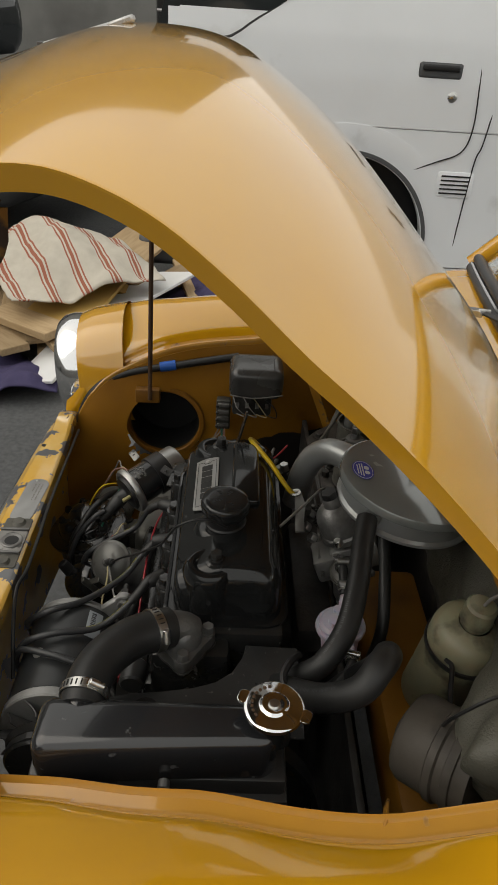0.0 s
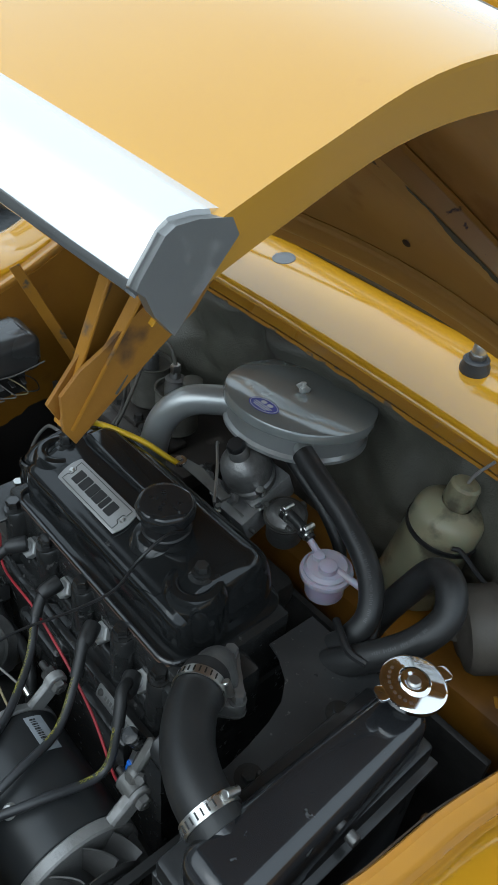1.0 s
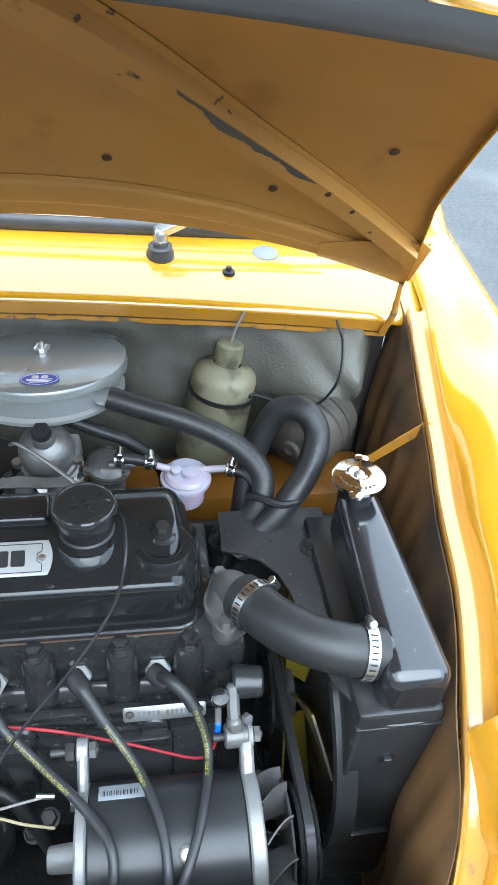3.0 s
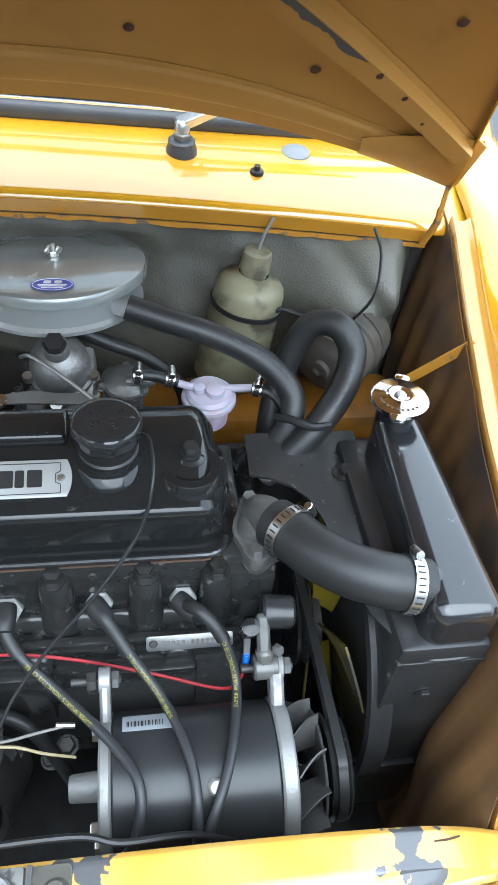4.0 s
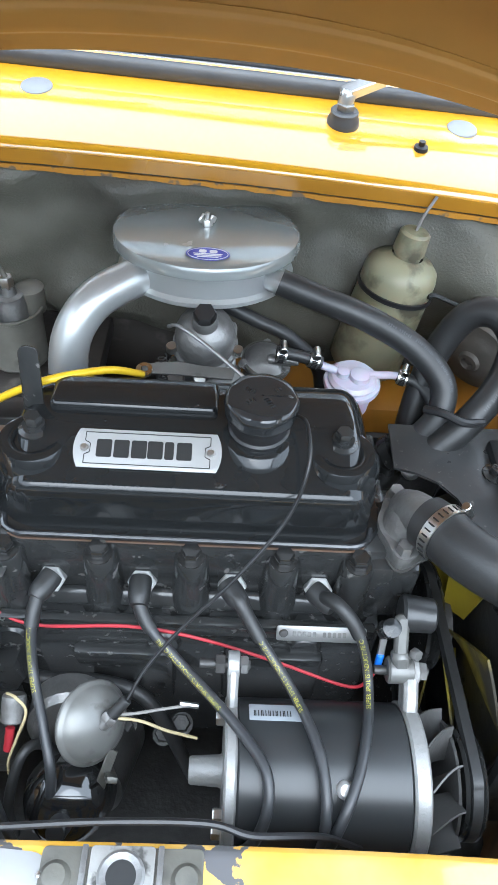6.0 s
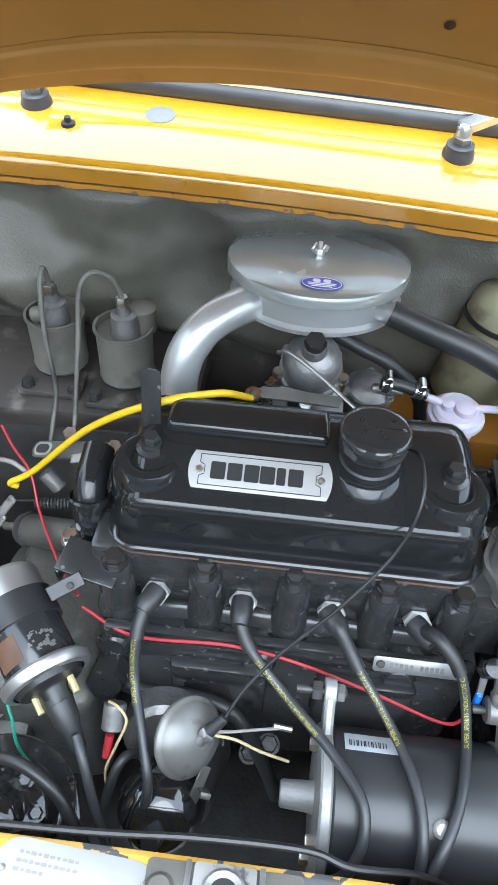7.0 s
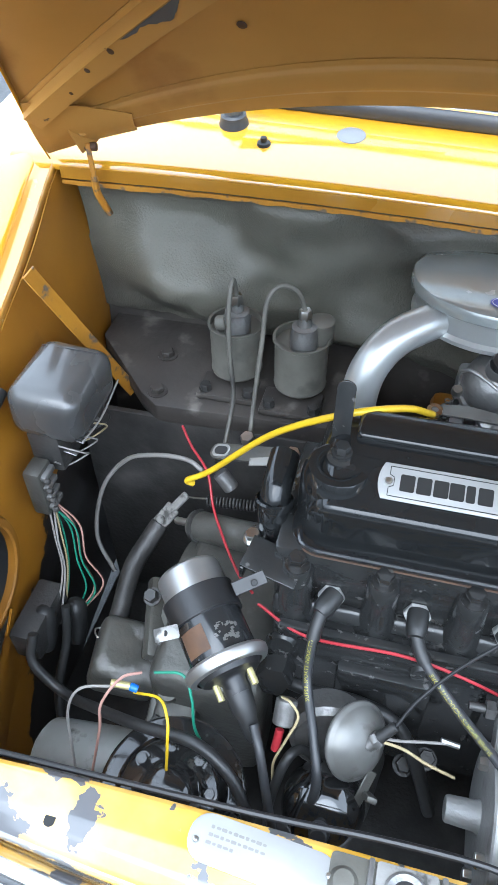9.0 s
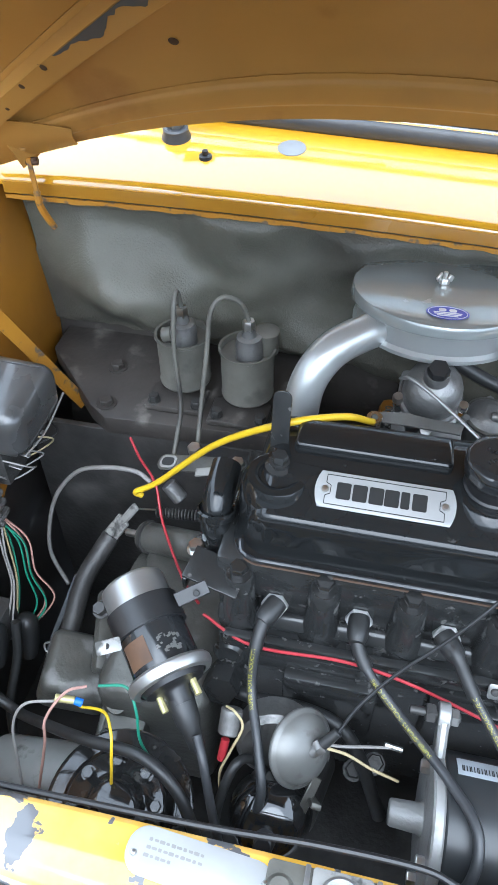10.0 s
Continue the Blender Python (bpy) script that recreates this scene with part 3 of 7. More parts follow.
def lip_band(z0, z1, push, wave):
    def f(u, v):
        x = CX + 0.505 * (2 * u - 1)
        k = abs(x - CX) / 0.66
        return (x, 0.396 - 0.01 * k * k + push, z0 - 0.022 * k * k - 0.04 * (x - CX) - (z0 - z1 + wave * noise.noise(V(x * 40, z0, 0))) * v)
    return sheet(B(), f, 90, 3, 0.002)


part("scuttle_lip", lip_band(0.2215, 0.2065, -0.001, 0.0006), M["lip"], car, "ochre turned-down lip of the scuttle, its shade painted in")
# dark strip drawn as the shadow line between lip and flange
part("sealant_band", lip_band(0.2062, 0.2042, 0.003, 0.001), M["ledge"], car, "dark line painted for the shadow under the lip")
part("bulkhead_flange", lip_band(0.2040, 0.1985, -0.001, 0.003), M["seam"], car, "yellow flange with worn rusty edge")


def bulkhead(u, v):
    x = CX + 0.52 * (2 * u - 1)
    return (x, 0.432, 0.208 - 0.04 * (x - CX) - 0.7 * v)


part("bulkhead", sheet(B(), bulkhead, 4, 4, 0.004), M["ledge"], car, "dark bulkhead panel behind the engine")


def mat_sheet(u, v):
    x = -0.556 + 1.006 * u + 0.012 * max(0.0, 1 - 6 * u) * (1 - 4 * (v - 0.5) ** 2 if v < 0.5 else 1.0 - v * 0.6) * 0.8
    z = 0.212 - 0.035 * (x - CX) - (0.222 + 0.06 * min(1, max(0, (x + 0.1) * 6))) * v + (0.012 * noise.noise(V(u * 6, 3, 0)) + 0.006 * noise.noise(V(u * 40, 3, 0))) * v
    edge = min(1, 8 * u, 24 * (1 - u), 8 * (v + 0.02), 8 * (1.0 - v + 0.02))
    bulge = 0.026 * noise.noise(V(x * 5, z * 7, 2)) + 0.018 * noise.noise(V(x * 13, z * 12, 7)) + 0.006 * noise.noise(V(x * 40, z * 30, 4))
    bulge += 0.050 * math.exp(-((x + 0.42) / 0.14) ** 2 - ((z - 0.075) / 0.05) ** 2) + 0.012 * math.sin(x * 30 + 20 * z) * math.exp(-((x + 0.2) / 0.2) ** 2)
    bulge += 0.085 * math.exp(-((x - 0.39) / 0.10) ** 2 - ((z - 0.115) / 0.065) ** 2) - 0.018 * math.exp(-((x - 0.40 + 0.9 * (z - 0.1)) / 0.018) ** 2)
    return (x, 0.42 - max(0.002, (0.012 + bulge) * edge), z)


part("insulation_mat", sheet(B(), mat_sheet, 90, 40, -0.006), M["insul"], car, "wrinkled grey felt insulation on the bulkhead", 70)

bm = B()
prism(bm, [(-0.53, 0.43), (-0.53, 0.372), (-0.430, 0.262), (-0.402, 0.241), (-0.13, 0.252), (-0.13, 0.43)], 0.03, pose(0, 0, -0.043), 0.004)
part("bulkhead_ledge", bm, M["ledge"], car, "sooty dark shelf carrying the fluid cylinders")
bm = B()
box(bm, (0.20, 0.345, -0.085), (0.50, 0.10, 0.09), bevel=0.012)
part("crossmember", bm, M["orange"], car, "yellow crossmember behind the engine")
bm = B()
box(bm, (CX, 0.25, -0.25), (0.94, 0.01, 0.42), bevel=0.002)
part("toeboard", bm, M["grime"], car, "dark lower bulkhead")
# flat dark sheet across the bottom of the bay
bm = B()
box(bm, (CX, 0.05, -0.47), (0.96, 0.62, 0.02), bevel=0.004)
part("undertray", bm, M["grime"], car, "dark sheet closing the bay floor below the engine")
for side in (-1, 1):
    bm = B()
    box(bm, (CX + side * 0.62, 1.38, -0.1), (0.12, 0.9, 0.66), (0, 0, 0), 0.03, 3)
    part("door_panel", bm, M["paint"], car, "yellow body side")


# slam panel
def slam(u, v):
    x = CX + 0.43 * (2 * u - 1)
    k = (x - CX) / 0.43
    y0, y1 = -0.221 - 0.012 * abs(k) ** 3, -0.285 + 0.028 * k * k
    drop = 0.0 - 0.06 * max(0, abs(k) - 0.8) ** 2 * 10
    pts = [(y0 + 0.001, -0.022), (y0, -0.003), (y0 - 0.004, 0.0), (y0 - 0.03, 0.001), (y1 + 0.012, -0.002), (y1, -0.012), (y1 - 0.002, -0.03), (y1 + 0.004, -0.05), (y1 + 0.004, -0.34)]
    s = v * (len(pts) - 1)
    i = min(int(s), len(pts) - 2)
    a, b = pts[i], pts[i + 1]
    return (x, a[0] + (b[0] - a[0]) * (s - i), a[1] + (b[1] - a[1]) * (s - i) + drop)


part("slam_panel", sheet(B(), slam, 70, 48, 0.0015), M["worn"], car, "chipped yellow front slam panel with grey primer patches")

def joint(x):
    k = (x - CX) / 0.43
    return V(x, -0.2575 + 0.026 * k * k + 0.0022 * noise.noise(V(x * 22, 0, 3)) + 0.0012 * noise.noise(V(x * 70, 2, 3)), 0.0004)


part("panel_joint", tube(B(), [joint(-0.42 + 0.01 * i) for i in range(76)], 0.0009, 5, 2), M["rust"], car, "cracked joint line along the slam panel")

# windscreen
base = lambda k: V(CX + 0.62 * k, 0.545 + 0.05 * k * k, 0.268 - 0.022 * k * k - 0.025 * k)
tip_ = lambda k: V(CX + 0.52 * k, 0.83 + 0.05 * k * k, 0.60)
screen = part("windscreen", sheet(B(), lambda u, v: base(2 * u - 1).lerp(tip_(2 * u - 1), v), 24, 6, 0.005), M["screen"], car, "clear windscreen reflecting a pale sky")
screen.visible_shadow = False
part("seal", tube(B(), [base(k / 6) + V(0, -0.002, -0.002) for k in range(-6, 7)], 0.014, 12, 4), M["seal"], screen, "grey-black rubber screen seal")
part("seal_lip", tube(B(), [base(k / 6) + V(0, 0.006, 0.018) for k in range(-6, 7)], 0.011, 12, 4), M["seal"], screen, "upper lip of the rubber seal")
part("seal_trim", tube(B(), [base(k / 6) + V(0, -0.007, 0.010) for k in range(-6, 7)], 0.003, 8, 4), M["chrome"], screen, "bright strip in the seal")
for side in (-1, 1):
    part("pillar", tube(B(), [base(side * 1.03), base(side).lerp(tip_(side), 0.5) + V(side * 0.015, 0, 0), tip_(side * 1.04)], 0.022, 10, 6), M["paint"], car, "yellow screen pillar")
part("roof", sheet(B(), lambda u, v: (CX + 0.54 * (2 * u - 1), 0.85 + 0.9 * v, 0.61 + 0.03 * (1 - (2 * u - 1) ** 2)), 12, 12, 0.02), M["paint"], car, "yellow roof edge")
part("screen_header", tube(B(), [tip_(k / 4) for k in range(-4, 5)], 0.02, 10, 4), M["paint"], car)


# unseen cabin, added dark so the paint reflects no sky through the screen
bm = B()
box(bm, (CX, 0.80, 0.22), (1.12, 0.36, 0.05), (-4, 0, 0), 0.02, 3)
part("dashboard", bm, M["dark"], car, "black dashboard shelf added behind the screen, out of view")
bm = B()
box(bm, (CX, 1.75, 0.06), (1.1, 0.05, 1.07), (0, 0, 0), 0.02, 2)
part("rear_bulkhead", bm, M["dark"], car, "dark panel added as the cabin back, out of view")
for side in (-1, 1):
    bm = B()
    box(bm, (CX + side * 0.29, 1.30, 0.2), (0.44, 0.14, 0.62), (-14, 0, 0), 0.05, 3)
    part("seat_back", bm, M["dark"], car, "black seat back added in the unseen cabin")


def wiper(x, y, z, side):
    w = part("wiper", lathe(B(), [(0, 0), (0.018, 0), (0.0195, 0.003), (0.0185, 0.012), (0.0165, 0.016), (0.0165, 0.021), (0.014, 0.023), (0, 0.023)], (x, y, z - 0.004), (0, -0.12, 1), 28), M["seal"], car, "wiper spindle with grey rubber grommet")
    part("spindle_nut", hexnut(B(), (x, y - 0.002, z + 0.018), (0.05, -0.1, 1), 0.019, 0.009), M["oldalu"], w, "worn spindle nut")
    part("spindle", lathe(B(), [(0.009, 0.0), (0.0095, 0.010), (0.007, 0.014), (0, 0.0145)], (x, y - 0.002, z + 0.026), (0.12, 0.0, 1), 20), M["steel"], w, "bright splined spindle")
    k = part("wiper_knuckle", strap(B(), (x - 0.006, y - 0.002, z + 0.036), (x + 0.040, y + 0.016, z + 0.050), 0.017, 0.007, (0, -0.4, 1), 0.002), M["oldalu"], w, "dull metal arm clamp")
    part("clamp_side", strap(B(), (x + 0.004, y - 0.008, z + 0.036), (x + 0.044, y + 0.008, z + 0.048), 0.003, 0.013, (0, -0.4, 1), 0.001), M["steel"], k)
    part("pivot_pin", rod(B(), (x + 0.038, y + 0.004, z + 0.052), (x + 0.034, y + 0.026, z + 0.050), 0.0035, 10), M["steel"], k)
    part("wiper_arm", strap(B(), (x + 0.036, y + 0.015, z + 0.048), (x + 0.27, y + 0.075, z + 0.075), 0.009, 0.004, (0, -0.5, 1), 0.001), M["grime"], w, "dull steel wiper arm")


wiper(0.151, 0.486, 0.238, 1)
wiper(-0.355, 0.492, 0.254, -1)
for x, y, z in ((-0.205, 0.492, 0.256), (0.30, 0.508, 0.234)):
    part("blanking_plug", lathe(B(), [(0, 0.004), (0.012, 0.0035), (0.018, 0.001), (0.019, -0.002), (0, -0.002)], (x, y, z), (0, -0.15, 1), 28), M["plug"], car, "oval rubber plug, grey with painted sky sheen")
for x in (-0.307, 0.242):
    bm = lathe(B(), [(0, 0), (0.009, 0), (0.008, 0.004), (0.004, 0.005), (0.004, 0.010), (0, 0.010)], (x, 0.455, 0.240 - 0.04 * (x - CX)), (0, -0.1, 1), 16)
    part("washer_jet", bm, M["dark"], car, "small screen washer jet")

# ---------- bonnet ----------
LOWER = [(0.375, 0.243), (0.345, 0.282), (0.318, 0.325), (0.293, 0.365), (0.272, 0.393), (0.215, 0.452), (0.162, 0.501), (0.114, 0.540), (0.069, 0.580), (0.026, 0.612), (-0.012, 0.628), (-0.045, 0.632), (-0.085, 0.625), (-0.125, 0.606), (-0.160, 0.586)]
CREST = [(0.430, 0.321), (0.377, 0.416), (0.305, 0.495), (0.215, 0.590), (0.135, 0.652), (0.06, 0.693), (-0.015, 0.703), (-0.08, 0.697), (-0.140, 0.676), (-0.190, 0.658)]
EDGE_LINE = spline([(0, a, b) for a, b in LOWER], 8)
CREST_LINE = spline([(0, a, b) for a, b in CREST], 10)


def edge_at(s, line=EDGE_LINE):
    q = s * (len(line) - 1)
    i = min(int(q), len(line) - 2)
    p = line[i].lerp(line[i + 1], q - i)
    d = (line[min(i + 2, len(line) - 1)] - line[max(i - 1, 0)]).normalized()
    return p, V(0, d.z, -d.y)


def bonnet_point(s, k, lift=0.0):
    """s from the hinge to the front lip, k from -1 to 1 across."""
    p, n0 = edge_at(s)
    f = max(0.0, (s - 0.6) / 0.4)
    p = p + (n0 * 0.014).lerp(V(0, 0.013, 0.026), f * f)
    q, n1 = edge_at(s, CREST_LINE)
    w = 0.515 - 0.075 * s
    c = 1 - abs(k) ** 2.2
    nrm = n0.lerp(n1, c)
    return V(CX + w * k, p.y + (q.y - p.y) * c, p.z + (q.z - p.z) * c) + nrm * lift


bonnet = part("bonnet", sheet(B(), lambda u, v: bonnet_point(u, 2 * v - 1), 64, 48, 0.0018), M["paint"], car, "yellow bonnet raised on its prop rod, glossy outside")
part("bonnet_lining", sheet(B(), lambda u, v: bonnet_point(0.004 + 0.992 * u, 1.99 * v - 0.995, -0.0045), 50, 40, 0.0012), M["dull"], bonnet, "dull ochre underside of the bonnet")
for side in (-1, 1):
    def flange(u, v, side=side):
        p, nrm = edge_at(u)
        top = bonnet_point(u, side)
        return top.lerp(V(top.x - side * 0.006, p.y, p.z), v)
    part("side_flange", sheet(B(), flange, 64, 3, 0.002 * side), M["paint"], bonnet, "folded bonnet edge")


def rib(a, b, w, h):
    """A pressed stiffener on the underside from (s, k) to (s, k)."""
    def f(u, v):
        s, k = a[0] + (b[0] - a[0]) * u, a[1] + (b[1] - a[1]) * u
        prof = [(-1, 0.0), (-0.7, 0.1), (-0.5, 1.0), (0.5, 1.0), (0.7, 0.1), (1, 0.0)]
        q = v * 5
        i = min(int(q), 4)
        c = prof[i][0] + (prof[i + 1][0] - prof[i][0]) * (q - i)
        d = prof[i][1] + (prof[i + 1][1] - prof[i][1]) * (q - i)
        across = V(b[1] - a[1], 0, 0) * 0.5 + V(0, 0, 0)
        run = V((b[1] - a[1]) * 0.5, (b[0] - a[0]) * 0.85)
        run.normalize()
        return bonnet_point(min(1, max(0, s - run[0] * w * c / 0.85)), k + run[1] * w * c / 0.5, -0.0065 - h * d)
    return sheet(B(), f, 24, 20, 0.001)


for side in (-1, 1):
    part("stiffener", rib((0.105, side * 0.97), (0.345, side * 0.10), 0.030, 0.016), M["chipped"], bonnet, "diagonal bonnet stiffener with chipped edges")
for s, k in ((0.14, -0.50), (0.12, 0.64), (0.16, -0.68), (0.30, 0.86), (0.11, 0.28)):
    p = bonnet_point(s, k, -0.0075)
    n_in = (bonnet_point(s, k, -0.02) - p).normalized()
    part("drain_hole", lathe(B(), [(0, 0.0010), (0.0045, 0.0008), (0.0055, 0)], p, n_in, 14), M["rust"], bonnet, "oval drain hole")
for side in (-1, 1):
    part("corner_gusset", sheet(B(), lambda u, v, side=side: bonnet_point(0.012 + 0.13 * u * (1 - 0.75 * v), side * (0.985 - 0.22 * v), -0.013 - 0.004 * math.sin(3.1 * u)), 8, 8, 0.0015), M["dull"], bonnet, "riveted corner gusset")
    def bare(u, v, side=side):
        q = 0.30 + 0.34 * u
        wide = (0.16 + 0.55 * max(0.0, noise.noise(V(q * 16, side * 3, 1)) + 0.35) + 0.15 * noise.noise(V(q * 70, side, 4))) * math.sin(math.pi * u) ** 0.5
        c = 0.47 - wide * v
        return bonnet_point(0.105 + 0.24 * q + 0.032 * c, side * (0.97 - 0.87 * q + 0.0255 * c), -0.0065 - 0.0178)
    part("bare_patch", sheet(B(), bare, 60, 4, 0.0003), M["trim"], bonnet, "ragged grey patch of bare metal on the stiffener")
    for q, c, w in ((0.19, 0.30, 0.0045), (0.26, 0.33, 0.0055), (0.12, -0.1, 0.003)):
        p = bonnet_point(0.105 + 0.24 * q + 0.032 * c, side * (0.97 - 0.87 * q + 0.0255 * c), -0.0232)
        n_in = (bonnet_point(0.2, side * 0.6, -0.02) - bonnet_point(0.2, side * 0.6, 0)).normalized()
        part("rust_spot", lathe(B(), [(0, 0.0008), (w * 0.6, 0.0007), (w, 0.0)], p, n_in, 9), M["rust"], bonnet, "brown rust spot")
part("rear_stiffener", rib((0.045, -0.96), (0.045, 0.96), 0.022, 0.003), M["dull"], bonnet)

TRIM = [(0.009, -0.004), (0.0065, 0.0008), (-0.004, 0.002), (-0.0105, 0.0016), (-0.0135, -0.0003), (-0.0205, -0.0098), (-0.0215, -0.0118), (-0.0190, -0.0140)]
RETURN = [(-0.0190, -0.0138), (-0.0165, -0.0195), (-0.0105, -0.0265), (-0.002, -0.0265), (0.016, -0.018), (0.050, 0.004)]


def along(profile, k, v, deep=0.0):
    q = bonnet_point(1.0, k)
    f = min(1.0, max(0.0, (abs(k) - 0.82) / 0.14)) * deep
    s = v * (len(profile) - 1)
    i = min(int(s), len(profile) - 2)
    a, b = profile[i], profile[i + 1]
    return q + V(0, a[0] + (b[0] - a[0]) * (s - i), (a[1] + (b[1] - a[1]) * (s - i)) * (1 - f))


part("front_trim", sheet(B(), lambda u, v: along(TRIM, 0.995 * (2 * u - 1), v), 48, 14, 0.0015), M["chrome"], bonnet, "bright metal moulding along the bonnet front", 30)
part("front_return", sheet(B(), lambda u, v: along(RETURN, 0.985 * (2 * u - 1), v, 0.5), 48, 15, 0.0015), M["trim"], bonnet, "dark grey folded lip below the moulding", 50)
for side in (-1, 1):
    bm = B()
    rim = [along(TRIM, side * 0.995, v / 7) for v in range(8)] + [bonnet_point(1.0, side * 0.995) + V(0, y, z) for y, z in RETURN[1:3]]
    near = [bm.verts.new(p - V(side * 0.001, 0, 0)) for p in rim]
    far = [bm.verts.new(p + V(side * 0.003, 0, 0)) for p in rim]
    bm.faces.new(near), bm.faces.new(far)
    for i in range(len(rim)):
        j = (i + 1) % len(rim)
        bm.faces.new((near[i], near[j], far[j], far[i]))
    part("trim_end", bm, M["satin"], bonnet, "grey end cap of the moulding", 20)
part("front_inner_panel", sheet(B(), lambda u, v: bonnet_point(0.80 + 0.19 * u, 1.96 * v - 0.98, -0.010 - 0.006 * math.sin(math.pi * u)), 10, 40, 0.001), M["trim"], bonnet, "dark grey inner panel behind the bonnet lip")

# chrome motif on the nose of the bonnet
motif = part("bonnet_motif", strap(B(), (CX, -0.136, 0.676), (CX, -0.062, 0.6995), 0.017, 0.007, (0, -0.3, 1), 0.002), M["zinc"], bonnet, "chrome motif on the bonnet's nose")
part("motif_tip", strap(B(), (CX, -0.066, 0.698), (CX, -0.040, 0.7075), 0.025, 0.007, (0, -0.3, 1), 0.002), M["zinc"], motif)
part("motif_foot", strap(B(), (CX, -0.140, 0.668), (CX, -0.139, 0.680), 0.015, 0.006, (0, -1, 0.3)), M["trim"], motif, "dark foot of the motif")
part("motif_pad", strap(B(), (CX, -0.134, 0.672), (CX, -0.048, 0.697), 0.010, 0.007, (0, -0.3, 1), 0.001), M["rubber"], motif)

# catch bracket below the lip
def leaf(x0, x1, poly):
    """A bracket leaf in the y-z plane, leaning from x0 at the top to x1 at the tip."""
    m = Matrix(((0, 0, 1, 0), (1, 0, 0, 0), (0, 1, 0, 0), (0, 0, 0, 1)))
    bm = prism(B(), poly, 0.002, m, 0.0003)
    for v in bm.verts:
        v.co.x += x1 + (x0 - x1) * (v.co.z - 0.49) / 0.09
        v.co += V(-0.012, 0.012, 0.014)
    return bm


PLATE = [(-0.090, 0.59), (-0.093, 0.566), (-0.097, 0.556), (-0.102, 0.548), (-0.110, 0.535), (-0.118, 0.529), (-0.130, 0.519), (-0.162, 0.490), (-0.167, 0.498), (-0.168, 0.515), (-0.160, 0.524), (-0.150, 0.530), (-0.132, 0.545), (-0.118, 0.562), (-0.11, 0.59)]
catch = part("catch_bracket", leaf(0.339, 0.3285, PLATE), M["catch"], bonnet, "ochre V-shaped catch bracket, rusty at its edges")
part("catch_leaf", leaf(0.3205, 0.3245, [(-0.10, 0.59), (-0.118, 0.545), (-0.150, 0.512), (-0.166, 0.500), (-0.170, 0.508), (-0.150, 0.53), (-0.136, 0.552), (-0.125, 0.59)]), M["catch"], catch)
part("catch_edge", strap(B(), (0.3115, -0.113, 0.604), (0.3135, -0.154, 0.512), 0.0065, 0.0015, (0, -1, -0.3), 0.0004), M["seam"], catch, "yellow folded edge")
part("catch_edge", strap(B(), (0.3285, -0.100, 0.604), (0.3175, -0.152, 0.512), 0.0055, 0.0015, (0, -1, -0.3), 0.0004), M["seam"], catch, "yellow folded edge")
part("catch_web", strap(B(), (0.3190, -0.088, 0.590), (0.3150, -0.133, 0.522), 0.012, 0.0015, (0, -1, -0.5), 0.0004), M["trim"], catch, "dark web between the bracket's legs")
for side in (-1, 1):
    x = -0.502 if side < 0 else 0.456
    hinge = part("hinge", strap(B(), (x + side * 0.010, 0.352, 0.318), (x, 0.378, 0.262), 0.026, 0.003, (side * -0.7, -0.7, 0.1)), M["dull"], bonnet, "ochre bonnet hinge plate")
    part("hinge_web", strap(B(), (x + side * 0.018, 0.362, 0.312), (x + side * 0.004, 0.382, 0.264), 0.016, 0.0025, (side * -0.3, 0.9, 0.2)), M["seam"], hinge)
    for h in (0.304, 0.284):
        part("hinge_bolt", bolt(B(), (x + side * 0.004, 0.354 + 0.45 * (0.318 - h), h), (side * -0.7, -0.7, 0.1), 0.010, 0.005, 0.007), M["dull"], hinge)
    part("pivot_bolt", rod(B(), (x - 0.009, 0.374, 0.263), (x + 0.009, 0.377, 0.263), 0.005, 12), M["rust"], hinge, "rusty hinge pivot")
    part("hinge_arm", strap(B(), (x + side * 0.002, 0.375, 0.268), (x - side * 0.002, 0.370, 0.225), 0.010, 0.006, (side, -0.5, 0), 0.001), M["seam"], hinge, "bent yellow hinge arm")
    part("hinge_tail", tube(B(), [(x - side * 0.002, 0.370, 0.228), (x - side * 0.003, 0.370, 0.208), (x - side * 0.010, 0.380, 0.176)], 0.0046, 8, 6), M["seam"], hinge)

part("prop_rod", rod(B(), (-0.468, -0.08, 0.02), (-0.455, -0.065, 0.60), 0.0045, 10), M["rust"], car, "thin rusty prop rod holding the bonnet")
bm = B()
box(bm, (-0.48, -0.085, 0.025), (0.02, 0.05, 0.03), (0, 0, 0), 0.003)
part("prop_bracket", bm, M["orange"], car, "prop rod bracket")

